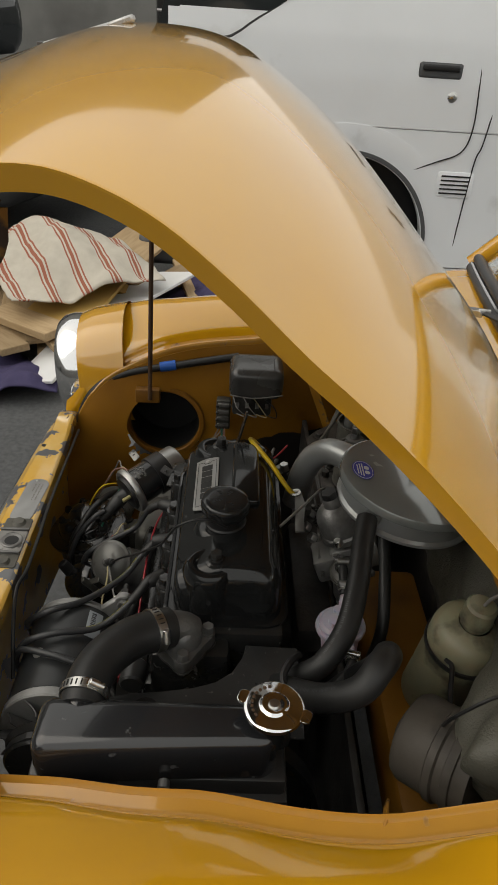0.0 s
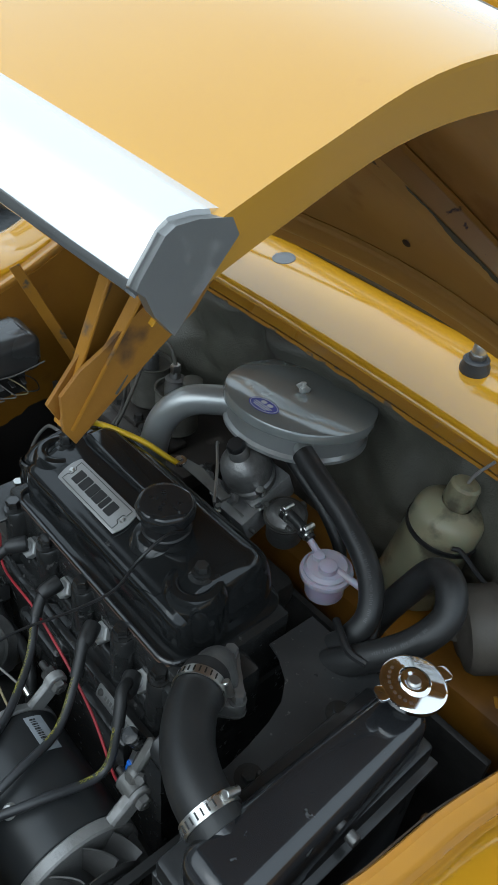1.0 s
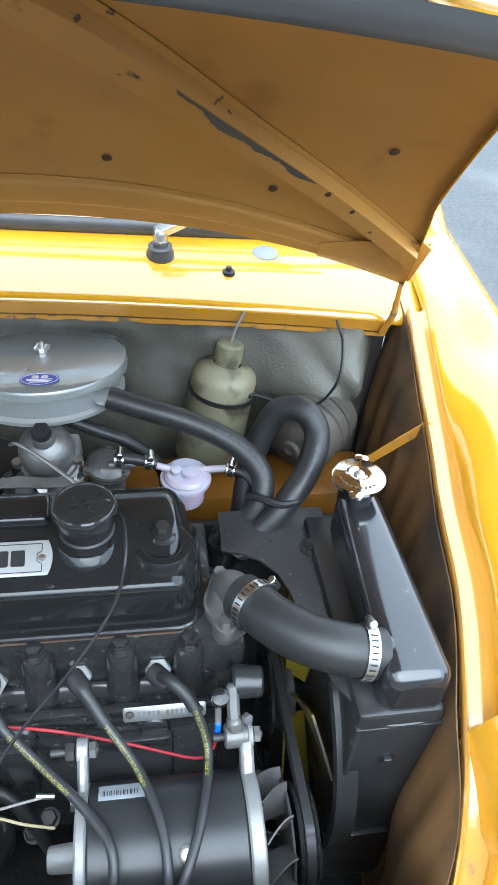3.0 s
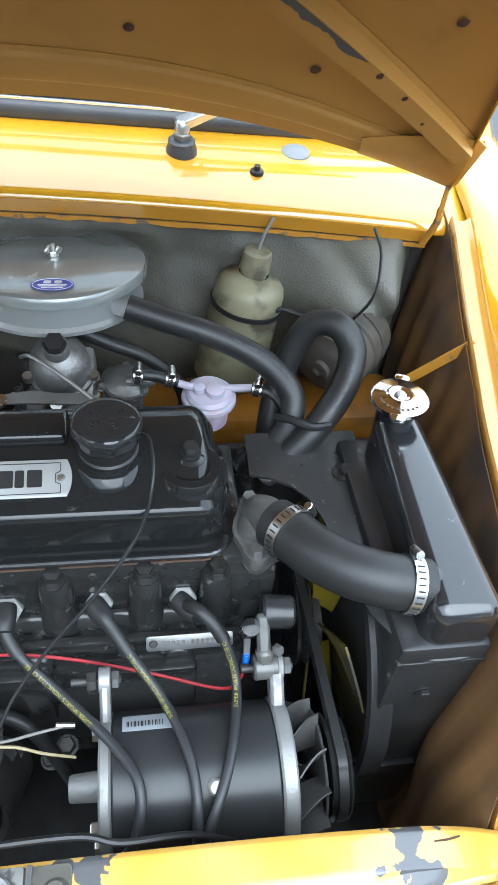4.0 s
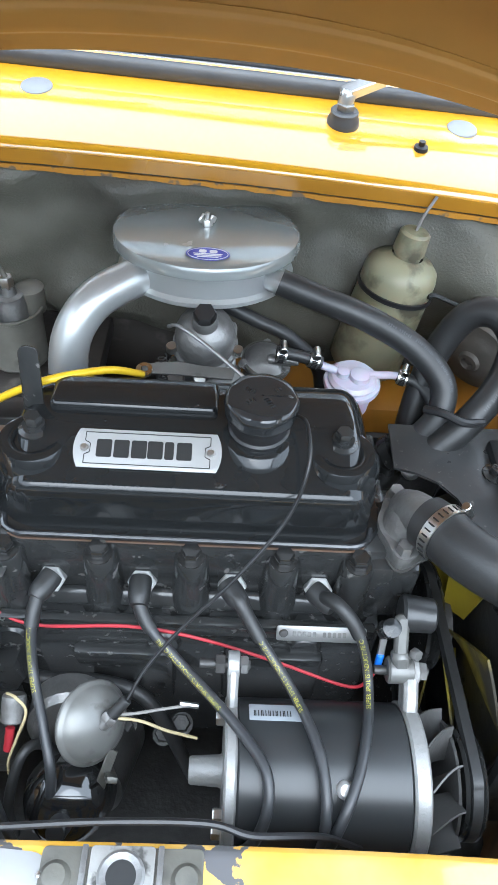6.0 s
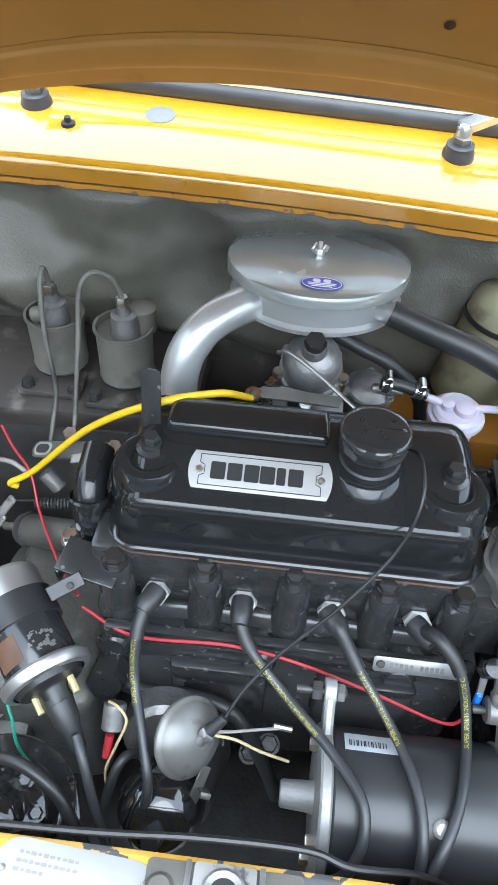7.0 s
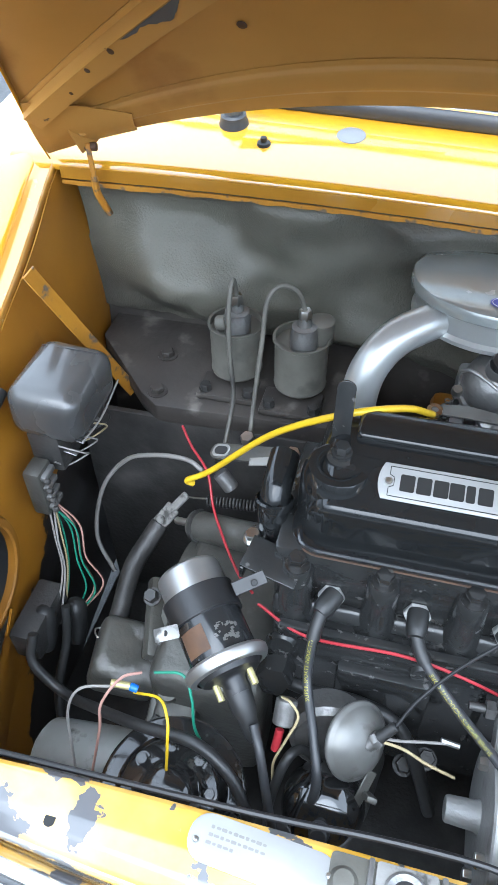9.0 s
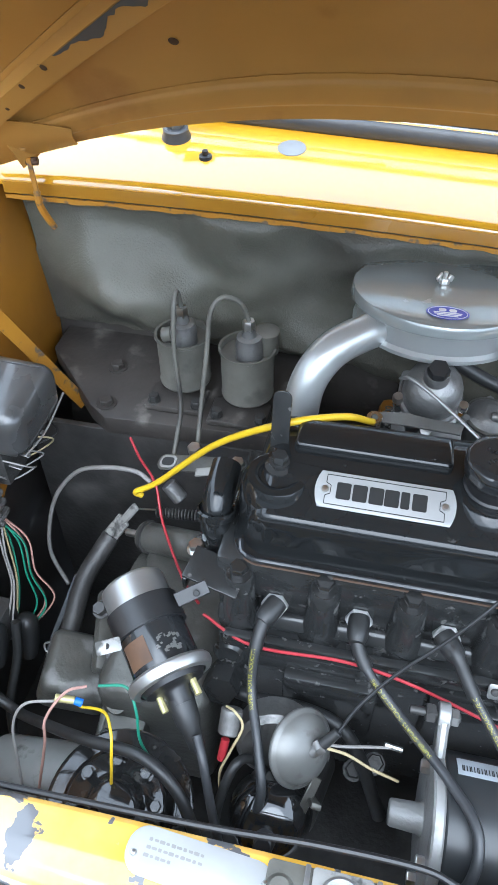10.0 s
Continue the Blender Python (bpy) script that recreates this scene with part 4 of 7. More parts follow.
# headlights
for side in (-1, 1):
    c = (CX + side * 0.575, -0.250, 0.014)
    part("headlight_nacelle", lathe(B(), [(0.135, 0.10), (0.128, 0.03), (0.118, 0.0), (0.10, -0.004)], (c[0], c[1] + 0.02, c[2]), (0, 1, 0.12), 40), M["paint"], car)
    hl = part("headlight", lathe(B(), [(0.095, -0.022), (0.104, -0.03), (0.112, -0.02), (0.116, 0.0), (0.114, 0.02), (0.10, 0.02)], c, (0, 1, 0.12), 44), M["chrome"], car, "round headlight with chrome ring")
    part("lens", lathe(B(), [(0, -0.05), (0.04, -0.047), (0.075, -0.036), (0.096, -0.02)], c, (0, 1, 0.12), 40), M["glass"], hl, "ribbed glass headlight lens")
    part("reflector", lathe(B(), [(0, 0.05), (0.05, 0.03), (0.094, -0.015)], c, (0, 1, 0.12), 32), M["gear"], hl)
    for i in range(-6, 7):
        h = math.sqrt(max(0.0, 0.093 ** 2 - (0.0135 * i) ** 2))
        part("lens_flute", tube(B(), [V(c[0] + 0.0135 * i, c[1] - 0.053 + 0.034 * ((0.0135 * i) ** 2 + z * z) / 0.0093 * 1.0, c[2] + z) for z in (-h, -h / 2, 0, h / 2, h)], 0.0022, 6, 4), M["rim"], hl)
# grille surround
bm = tube(B(), [(CX + 0.42 * k / 4, -0.302 + 0.03 * (k / 4) ** 2, -0.055) for k in range(-4, 5)], 0.012, 10, 5)
grille = part("grille", bm, M["chrome"], car, "chrome grille surround below the slam panel")
for i in range(6):
    part("grille_bar", tube(B(), [(CX + 0.40 * k / 4, -0.300 + 0.03 * (k / 4) ** 2, -0.085 - 0.032 * i) for k in range(-4, 5)], 0.007, 8, 4), M["chrome"], grille)

for side in (-1, 1):
    for y in (0.06, 1.55):
        c = (CX + side * 0.60, y, GROUND + 0.255)
        wh = part("wheel", lathe(B(), [(0.14, 0.06), (0.16, 0.066), (0.225, 0.066), (0.247, 0.052), (0.255, 0.03), (0.255, -0.03), (0.247, -0.052), (0.225, -0.066), (0.14, -0.06)], c, (side, 0, 0), 48), M["tyre"], car, "black road tyre")
        part("rim", lathe(B(), [(0, 0.03), (0.05, 0.032), (0.10, 0.02), (0.125, 0.03), (0.138, 0.055), (0.142, 0.06), (0.142, -0.05), (0, -0.05)], c, (side, 0, 0), 36), M["rim"], wh, "grey steel rim")
# ---------- engine ----------
engine = thing("engine", "black-enamelled four-cylinder engine sitting crosswise in the bay", "engine")
bm = B()
box(bm, (0.0, 0.085, 0.004), (0.375, 0.154, 0.096), bevel=0.006)
head = part("cylinder_head", bm, M["cast"], engine, "rough black cylinder head")
for x in (-0.162, -0.078, 0.005, 0.089, 0.158):
    bm = lathe(B(), [(0, 0.080), (0.013, 0.080), (0.0155, 0.077), (0.0165, 0.05), (0.019, 0.01), (0.024, 0.0), (0, 0)], (x, 0.006, -0.042), n=24)
    part("stud_boss", bm, M["cast"], head)
bm = B()
box(bm, (0.0, 0.006, -0.034), (0.372, 0.020, 0.022), (-30, 0, 0), 0.006, 3)
part("head_ledge", bm, M["cast"], head, "sloping foot of the head casting")
bm = B()
box(bm, (0.005, 0.075, -0.17), (0.375, 0.19, 0.256), bevel=0.008)
box(bm, (0.005, -0.020, -0.042), (0.36, 0.012, 0.022), bevel=0.004)
box(bm, (-0.06, -0.026, -0.13), (0.10, 0.016, 0.10), bevel=0.006)
box(bm, (0.09, -0.026, -0.13), (0.10, 0.016, 0.10), bevel=0.006)
part("engine_block", bm, M["cast"], engine, "oily black engine block")

# rocker cover
COVER = [(0.018, 0.053), (0.0183, 0.075), (0.0192, 0.098), (0.0222, 0.1075), (0.030, 0.1118), (0.045, 0.1185), (0.075, 0.130), (0.120, 0.132), (0.146, 0.124), (0.158, 0.10), (0.160, 0.053)]


def cover(u, v):
    x = -0.166 + 0.334 * u
    q = v * (len(COVER) - 1)
    line = spline([(0, a, b) for a, b in COVER], 6)
    f = v * (len(line) - 1)
    i = min(int(f), len(line) - 2)
    p = line[i].lerp(line[i + 1], f - i)
    d = min(u, 1 - u) * 0.334
    r = 0.03
    k = 1.0 if d > r else math.sqrt(max(0.0, 1 - (1 - d / r) ** 2))
    y = 0.089 + (p.y - 0.089) * (0.72 + 0.28 * k)
    z = 0.053 + (p.z - 0.053) * (0.0 if d == 0 else 0.25 + 0.75 * k)
    return (x, y, z)


rc = part("rocker_cover", sheet(B(), cover, 60, 54, 0.0015), M["black"], engine, "glossy black pressed rocker cover")
bm = B()
prism(bm, rounded(0.352, 0.160, 0.03, 6), 0.004, pose(0.001, 0.089, 0.0525), 0.001)
part("cover_flange", bm, M["black"], rc, "rocker cover rim")
bm = B()
prism(bm, rounded(0.350, 0.158, 0.03, 6), 0.0022, pose(0.001, 0.089, 0.0500))
part("gasket", bm, M["oldalu"], rc, "pale cover gasket")
bm = B()
box(bm, (-0.052, 0.110, 0.130), (0.150, 0.040, 0.022), (0, 0, 0), 0.006, 3)
part("cover_step", bm, M["black"], rc, "raised step on the rocker cover")
for x in (-0.137, 0.135):
    bm = B()
    lathe(bm, [(0.039, -0.062), (0.0365, -0.020), (0.034, -0.006), (0.029, 0.0015), (0.023, 0.003), (0.018, 0.001), (0.016, -0.002), (0, -0.002)], (x, 0.064, 0.1215), n=40)
    part("bolt_boss", bm, M["black"], rc, "raised boss for the cover bolt")
    bm = B()
    lathe(bm, [(0, 0), (0.014, 0), (0.014, 0.004), (0.010, 0.006), (0.010, 0.010), (0, 0.010)], (x, 0.072, 0.122), n=20)
    hexnut(bm, (x, 0.072, 0.131), (0, 0, 1), 0.014, 0.010)
    part("cover_bolt", bm, M["cast"], rc, "black cover bolt with washer")
bm = B()
prism(bm, rounded(0.018, 0.075, 0.008), 0.003, pose(-0.142, 0.103, 0.15, 78, 0, 0), 0.0008)
part("lifting_tab", bm, M["cast"], rc, "upright black lifting bracket")

bm = lathe(B(), [(0.044, -0.03), (0.041, -0.012), (0.0365, -0.003), (0.032, 0.003), (0.028, 0.006), (0, 0.006)], (0.060, 0.077, 0.122), n=40)
part("filler_base", bm, M["black"], rc, "swelling round the filler neck")

rim_line = [(-0.166, 0.030, 0.0565), (-0.162, 0.016, 0.0565), (-0.150, 0.0095, 0.0565)] + [(-0.14 + 0.02 * i, 0.0088, 0.0565) for i in range(15)] + [(0.152, 0.0095, 0.0565), (0.164, 0.016, 0.0565), (0.168, 0.030, 0.0565)]
part("rolled_rim", tube(B(), rim_line, 0.0030, 8, 2), M["tank"], rc, "rounded glossy lower edge of the cover")
part("oily_line", tube(B(), [(x, y - 0.001, 0.0508) for x, y, z in rim_line], 0.0010, 6, 2), M["rust"], rc, "brown oily line along the gasket")

# name plate
pm = pose(-0.036, 0.0530, 0.1236, 20.5, 0, 0)
bow = [(0.0595 + 0.0045 * (1 - (y / 0.018) ** 2), y) for y in (-0.018, -0.013, -0.008, -0.003, 0.003, 0.008, 0.013, 0.018)]
plate = part("name_plate", prism(B(), bow + [(-x, -y) for x, y in bow], 0.0016, pm, 0.0004), M["plate"], rc, "silver name plate with black markings")
bm = B()
for a in (-1, 1):
    prism(bm, rounded(0.108, 0.0007, 0.0003, 1), 0.0004, pm @ pose(0, a * 0.0145, 0.0017))
    for b in (-1, 1):
        prism(bm, rounded(0.0007, 0.0085, 0.0003, 1), 0.0004, pm @ pose(a * 0.054, b * 0.0105, 0.0017))
        prism(bm, rounded(0.005, 0.0007, 0.0003, 1), 0.0004, pm @ pose(a * 0.0517, b * 0.0052, 0.0017, 0, 0, a * b * 27))
    prism(bm, rounded(0.0007, 0.008, 0.0003, 1), 0.0004, pm @ pose(a * 0.0495, 0, 0.0017))
part("border", bm, M["ink"], plate)
for i in range(6):
    bm = B()
    w = 0.0132 if i != 4 else 0.008
    x = (-0.0375, -0.0225, -0.0075, 0.0065, 0.0185, 0.0315)[i]
    prism(bm, rounded(w, 0.0165, 0.0015, 2), 0.0005, pm @ pose(x, 0, 0.0017))
    part("mark", bm, M["ink"], plate)
for a in (-1, 1):
    part("screw", lathe(B(), [(0, 0.0022), (0.0025, 0.002), (0.0036, 0.0006), (0.0038, 0)], pm @ V(a * 0.0545, 0, 0.0016), pm.to_3x3() @ V(0, 0, 1), 14), M["steel"], plate)

# oil filler cap
def lobed(u, v):
    a = 2 * math.pi * u
    rad_, h = lerp_table([(0.0, 0.001), (0.35, 0.024), (0.5, 0.0295), (0.6, 0.0315), (0.8, 0.0305), (1.0, 0.027)], v), lerp_table([(0.0, 0.0515), (0.35, 0.0515), (0.5, 0.050), (0.6, 0.045), (0.8, 0.034), (1.0, 0.028)], v)
    rad_ *= 1 + 0.035 * max(0.0, v - 0.3) * math.cos(9 * a)
    return (0.060 + rad_ * math.cos(a), 0.083 - 0.05 * h + rad_ * math.sin(a), 0.118 + h)


cap = part("oil_filler_cap", sheet(B(), lobed, 72, 20, 0.001), M["glossy_dark"], rc, "lobed black plastic oil filler cap", 50)
part("cap_skirt", lathe(B(), [(0.0265, 0.032), (0.0275, 0.029), (0.0265, 0.025), (0.0262, 0.016), (0.0280, 0.014), (0.0262, 0.011), (0.026, 0.0), (0.030, -0.003)], (0.060, 0.083, 0.118), (0, -0.05, 1), 44), M["dark"], cap, "black neck below the cap")
for k, (a, rr) in enumerate(((-60, 0.006), (-60, 0.0095), (-60, 0.013), (-60, 0.0165), (150, 0.008), (150, 0.0115), (150, 0.015), (215, 0.009), (215, 0.0125), (215, 0.016), (30, 0.014), (30, 0.018))):
    q = pose(0.060, 0.0805, 0.1702, 0, 0, a) @ pose(rr, 0.001 * (k % 2), 0)
    part("embossed_mark", prism(B(), rounded(0.0016, 0.0042, 0.0005, 1), 0.0006, q), M["dark"], cap)

# head nuts and plugs
for x in (-0.162, -0.078, 0.005, 0.089, 0.158):
    part("head_nut", bolt(B(), (x, 0.003, 0.038), (0, 0, 1), 0.0165, 0.013, 0.0125), M["oily"], engine, "black cylinder head nut")
PLUGS = (-0.126, -0.041, 0.044, 0.126)
for x in PLUGS:
    ax = V(0, -0.80, 0.60)
    bm = hexnut(B(), V(x, 0.008, -0.0085), ax, 0.0235, 0.012)
    plug = part("spark_plug", bm, M["zinc"], engine, "bright hexagonal spark plug")
    part("insulator", rod(B(), V(x, 0.010, -0.010) + ax * 0.013, V(x, 0.010, -0.010) + ax * 0.024, 0.007, 14), M["white"], plug)

# thermostat housing and top hose
TH = V(0.205, 0.034, 0.046)
EARS = ((-0.010, 0.032), (-0.011, -0.032), (0.034, 0.004))
bm = B()
outline = []
for i in range(48):
    a = 2 * math.pi * i / 48
    r = 0.030 + 0.013 * max(math.exp(-((V(math.cos(a), math.sin(a)) - V(*e).normalized()).length / 0.36) ** 2) for e in EARS)
    outline.append((r * math.cos(a), r * math.sin(a)))
prism(bm, outline, 0.016, Matrix.Translation(TH), 0.003)
th = part("thermostat_housing", bm, M["oldalu"], engine, "stained alloy thermostat housing")
bm = lathe(B(), [(0.026, 0.0), (0.025, 0.010), (0.0225, 0.019), (0.0175, 0.027), (0.009, 0.0315), (0, 0.0325)], TH + V(0, 0, 0.014), (0.12, -0.18, 1), 36)
tube(bm, [TH + V(-0.004, 0.010, 0.024), TH + V(0.000, 0.000, 0.034), TH + V(0.008, -0.016, 0.041), TH + V(0.018, -0.032, 0.046)], 0.0195, 24, 6)
part("outlet_elbow", bm, M["oldalu"], th, "domed alloy water outlet")
bm = B()
prism(bm, [(p[0] * 1.03, p[1] * 1.03) for p in outline], 0.0016, Matrix.Translation(TH - V(0, 0, 0.002)))
part("paper_gasket", bm, M["grime"], th)
for ex, ey in EARS:
    part("housing_bolt", bolt(B(), TH + V(ex, ey, 0.016), (0, 0, 1), 0.013, 0.011, 0.009), M["oldalu"], th)
bm = B()
box(bm, (0.192, 0.045, 0.0), (0.05, 0.10, 0.085), bevel=0.010)
part("head_end", bm, M["cast"], engine)


def hose_clamp(name, p, d, r, parent=None, up=(0, 0, 1)):
    d = Vector(d).normalized()
    bm = lathe(B(), [(r, -0.0055), (r + 0.0014, -0.0055), (r + 0.0014, 0.0055), (r, 0.0055), (r, -0.0055)], p, d, 30)
    c = part(name, bm, M["steel"], parent) if parent else single(name, bm, M["steel"], "slotted steel worm-drive hose clamp", "clamp")
    up = d.orthogonal().normalized() if abs(d.dot(Vector(up).normalized())) > 0.95 else (Vector(up) - d * d.dot(Vector(up))).normalized()
    q = Vector(p) + up * (r + 0.004)
    part("clamp_screw", rod(B(), q - d.cross(up) * 0.008, q + d.cross(up) * 0.009, 0.0042, 10), M["steel"], c)
    bm = B()
    for i in range(14):
        a = 2 * math.pi * i / 30 + 0.6
        o = Vector(p) + (up * math.cos(a) + d.cross(up) * math.sin(a)) * (r + 0.0015)
        rod(bm, o - d * 0.0032, o + d * 0.0032, 0.0008, 5)
    part("slot", bm, M["ink"], c)
    return c


hose = thing("top_hose", "thick black rubber hose from the thermostat to the radiator", "hose")
line = [(0.212, 0.019, 0.086), (0.222, 0.004, 0.091), (0.238, -0.020, 0.095), (0.264, -0.043, 0.097), (0.291, -0.056, 0.097), (0.316, -0.061, 0.094), (0.333, -0.062, 0.090)]
part("hose_body", tube(B(), line, 0.0245, 28, 10), M["rubber"], hose)
hose_clamp("hose_clamp", (0.2225, 0.003, 0.0915), (0.5, -0.78, 0.16), 0.0252, hose, (0.85, 0.35, 0.45))
hose_clamp("hose_clamp", (0.318, -0.0612, 0.0937), (1, -0.1, -0.16), 0.0252, hose, (-0.1, 0.55, 0.85))

# ---------- radiator ----------
rad = thing("radiator", "black-painted radiator standing beside the engine", "radiator")
bm = B()
box(bm, (0.348, 0.0235, -0.13), (0.085, 0.263, 0.38), bevel=0.006)
box(bm, (0.340, -0.110, -0.185), (0.075, 0.008, 0.004), bevel=0.001)
core = part("core", bm, M["scuffed"], rad, "black radiator core frame")
part("core_bolt", bolt(B(), (0.345, -0.108, -0.02), (0, -1, 0), 0.013, 0.005, 0.010), M["scuffed"], core)
bm = B()
box(bm, (0, 0, 0), (0.068, 0.247, 0.080), (0, 0, 0), 0.017, 6, lambda p: (p.x * (1.0 - 0.22 * (p.y > 0)), p.y, p.z + 0.006 * (p.y > 0)))
for v in bm.verts:
    v.co = v.co + V(0.359 + 0.0008 * noise.noise(v.co * 60), 0.0195, 0.068 + 0.0012 * noise.noise(v.co * 35 + V(3, 0, 0)))
part("header_tank", bm, M["tank"], rad, "satin black top tank with worn paint", 60)
bm = B()
box(bm, (0.354, 0.0235, 0.036), (0.090, 0.266, 0.006), bevel=0.002)
part("tank_rim", bm, M["scuffed"], rad)
part("solder_seam", tube(B(), [(0.326, 0.135, 0.040), (0.3235, 0.05, 0.0405), (0.3225, -0.06, 0.0405), (0.328, -0.102, 0.041), (0.36, -0.108, 0.041), (0.392, -0.102, 0.041)], 0.0022, 8, 8), M["scuffed"], rad, "uneven soldered seam of the tank")
part("drain_tap", rod(B(), (0.392, 0.03, 0.06), (0.402, 0.03, 0.06), 0.006, 10), M["oldalu"], rad)
bm = B()
box(bm, (0.308, 0.02, -0.06), (0.006, 0.26, 0.20), bevel=0.002)
part("cowl", bm, M["scuffed"], rad, "black fan cowl")
bm = B()
prism(bm, [(0.332, 0.178), (0.205, 0.178), (0.203, 0.114), (0.224, 0.110), (0.246, 0.098), (0.262, 0.078), (0.271, 0.052), (0.276, 0.020), (0.280, -0.020), (0.292, -0.062), (0.310, -0.092), (0.332, -0.098)], 0.003, pose(0, 0, 0.047), 0.0008)
part("cowl_top", bm, M["cowl"], rad, "flat black top plate of the cowl with water marks")
bm = B()
lathe(bm, [(0.0205, -0.02), (0.0205, 0.012), (0.026, 0.014), (0.026, 0.018), (0.02, 0.02)], (0.357, 0.137, 0.112), n=32)
part("filler_neck", bm, M["black"], rad)
bm = B()
lathe(bm, [(0, 0.0015), (0.007, 0.0015), (0.009, 0.003), (0.0125, 0.0032), (0.0145, 0.0015), (0.016, 0.0006), (0.0275, 0.0004), (0.0305, -0.0015), (0.0305, -0.006), (0.029, -0.006)], (0.357, 0.137, 0.137), n=44)
for a in (70, 250):
    m = pose(0.357, 0.137, 0.1325, 0, 0, a) @ pose(0.0325, 0, 0)
    prism(bm, rounded(0.012, 0.016, 0.005), 0.004, m, 0.001)
rcap = part("radiator_cap", bm, M["chrome"], rad, "chrome radiator cap with two ears")
part("cap_rivet", lathe(B(), [(0, 0.0025), (0.005, 0.002), (0.0065, 0)], (0.357, 0.137, 0.1385), n=20), M["steel"], rcap)
bm = B()
for i in range(9):
    prism(bm, rounded(0.0028, 0.0034, 0.0006, 1), 0.0004, pose(0.357, 0.137, 0.1375, 0, 0, 190 + 14 * i) @ pose(0.0225, 0, 0))
part("embossed_mark", bm, M["rust"], rcap)
part("hose_stub", rod(B(), (0.310, -0.0615, 0.0945), (0.348, -0.0625, 0.086), 0.0215, 24), M["tank"], rad)
for x, y in ((0.307, 0.112), (0.300, 0.000)):
    part("bracket_bolt", bolt(B(), (x, y, 0.0503), (0, 0, 1), 0.013, 0.008, 0.014), M["cast"], rad)

# ---------- dynamo ----------
dyn = thing("dynamo", "black drum-shaped dynamo with alloy end plates", "dynamo")
DY, DZ, DR = -0.135, -0.105, 0.067
part("drum", lathe(B(), [(0, 0), (DR - 0.002, 0), (DR, 0.002), (DR, 0.148), (DR - 0.002, 0.150), (0, 0.150)], (0.054, DY, DZ), (1, 0, 0), 64), M["dynamo"], dyn, "satin black drum")
for x, t, r in ((0.043, 0.011, DR + 0.001), (0.204, 0.015, DR + 0.002)):
    bm = B()
    lathe(bm, [(0, 0), (r - 0.002, 0), (r, 0.002), (r, t - 0.002), (r - 0.002, t), (0, t)], (x, DY, DZ), (1, 0, 0), 56)
    strap(bm, (x + t / 2, DY + 0.038, DZ + 0.040), (x + t / 2, DY + 0.072, DZ + 0.069), 0.024, t * 0.9, (1, 0, 0), 0.003)
    lathe(bm, [(0, 0), (0.0115, 0), (0.0125, 0.001), (0.0125, t - 0.001), (0.0115, t), (0, t)], (x, DY + 0.073, DZ + 0.070), (1, 0, 0), 24)
    box(bm, (x + t * 0.75, DY - 0.067, DZ - 0.02), (t * 0.4, 0.006, 0.05), (12, 0, 0), 0.001)
    ep = part("end_plate", bm, M["alu"], dyn, "cast alloy end plate with lug")
    part("pivot_bolt", rod(B(), (x - 0.026, DY + 0.073, DZ + 0.070), (x + t + 0.010, DY + 0.073, DZ + 0.070), 0.0042, 12), M["grime"], ep)
    part("pivot_nut", hexnut(B(), (x - 0.011, DY + 0.073, DZ + 0.070), (1, 0, 0), 0.016, 0.009), M["grime"], ep)
    part("pivot_nut", hexnut(B(), (x + t + 0.001, DY + 0.073, DZ + 0.070), (1, 0, 0), 0.015, 0.007), M["oldalu"], ep)
part("through_bolt", lathe(B(), [(0, 0.006), (0.005, 0.0055), (0.0075, 0.003), (0.008, 0)], (0.145, DY - 0.030, DZ + 0.060), (0, -0.45, 0.9), 18), M["zinc"], dyn, "bright dome-headed screw on the drum")
bm = lathe(B(), [(0, 0), (0.011, 0), (0.0125, 0.002), (0.014, 0.028), (0.018, 0.034)], (0.012, DY + 0.004, DZ - 0.004), (1, 0, 0), 24)
part("bearing_boss", bm, M["alu"], dyn)
for a in (40, 150, 215, 300):
    p = V(0.043, DY + 0.05 * math.cos(radians(a)), DZ + 0.05 * math.sin(radians(a)))
    part("plate_screw", hexnut(B(), p, (-1, 0, 0), 0.012, 0.008), M["steel"], dyn)
bm = B()
lathe(bm, [(0, 0), (0.052, 0), (0.054, 0.002), (0.03, 0.005), (0, 0.005)], (0.246, DY, DZ), (1, 0, 0), 40)
dfan = part("cooling_fan", bm, M["vane"], dyn, "dark vaned cooling fan")
for i in range(11):
    a = 2 * math.pi * i / 11

    def vane(u, v, a=a):
        q = a + 0.34 * (1 - u) ** 1.5
        r = 0.026 + 0.038 * v
        return (0.221 + 0.027 * u, DY + r * math.cos(q), DZ + r * math.sin(q))
    part("vane", sheet(B(), vane, 6, 4, 0.0016), M["vane"], dfan)
PX = 0.256
part("pulley", lathe(B(), [(0, -0.002), (0.047, -0.002), (0.050, 0.001), (0.040, 0.008), (0.050, 0.015), (0.047, 0.018), (0, 0.018)], (PX, DY, DZ), (1, 0, 0), 48), M["cast"], dyn)
lab = part("label", sheet(B(), lambda u, v: (0.064 + 0.048 * u, DY + (DR + 0.0006) * math.cos(radians(68 - 19 * v)), DZ + (DR + 0.0006) * math.sin(radians(68 - 19 * v))), 4, 8, 0.0004), M["paper"], dyn, "pale printed label with a barcode")
bm = B()
for i in range(26):
    x = 0.068 + 0.0013 * i
    if (i * 7) % 5 < 3:
        sheet(bm, lambda u, v, x=x: (x + 0.0008 * u, DY + (DR + 0.0012) * math.cos(radians(64 - 6 * v)), DZ + (DR + 0.0012) * math.sin(radians(64 - 6 * v))), 1, 3, 0.0003)
part("barcode", bm, M["ink"], lab)

# belt and fan
belt = thing("fan_belt", "black rubber fan belt round the pulleys", "belt")
BX = PX + 0.008
PUMP, CRANK = (0.055, -0.130, 0.058), (0.030, -0.330, 0.060)


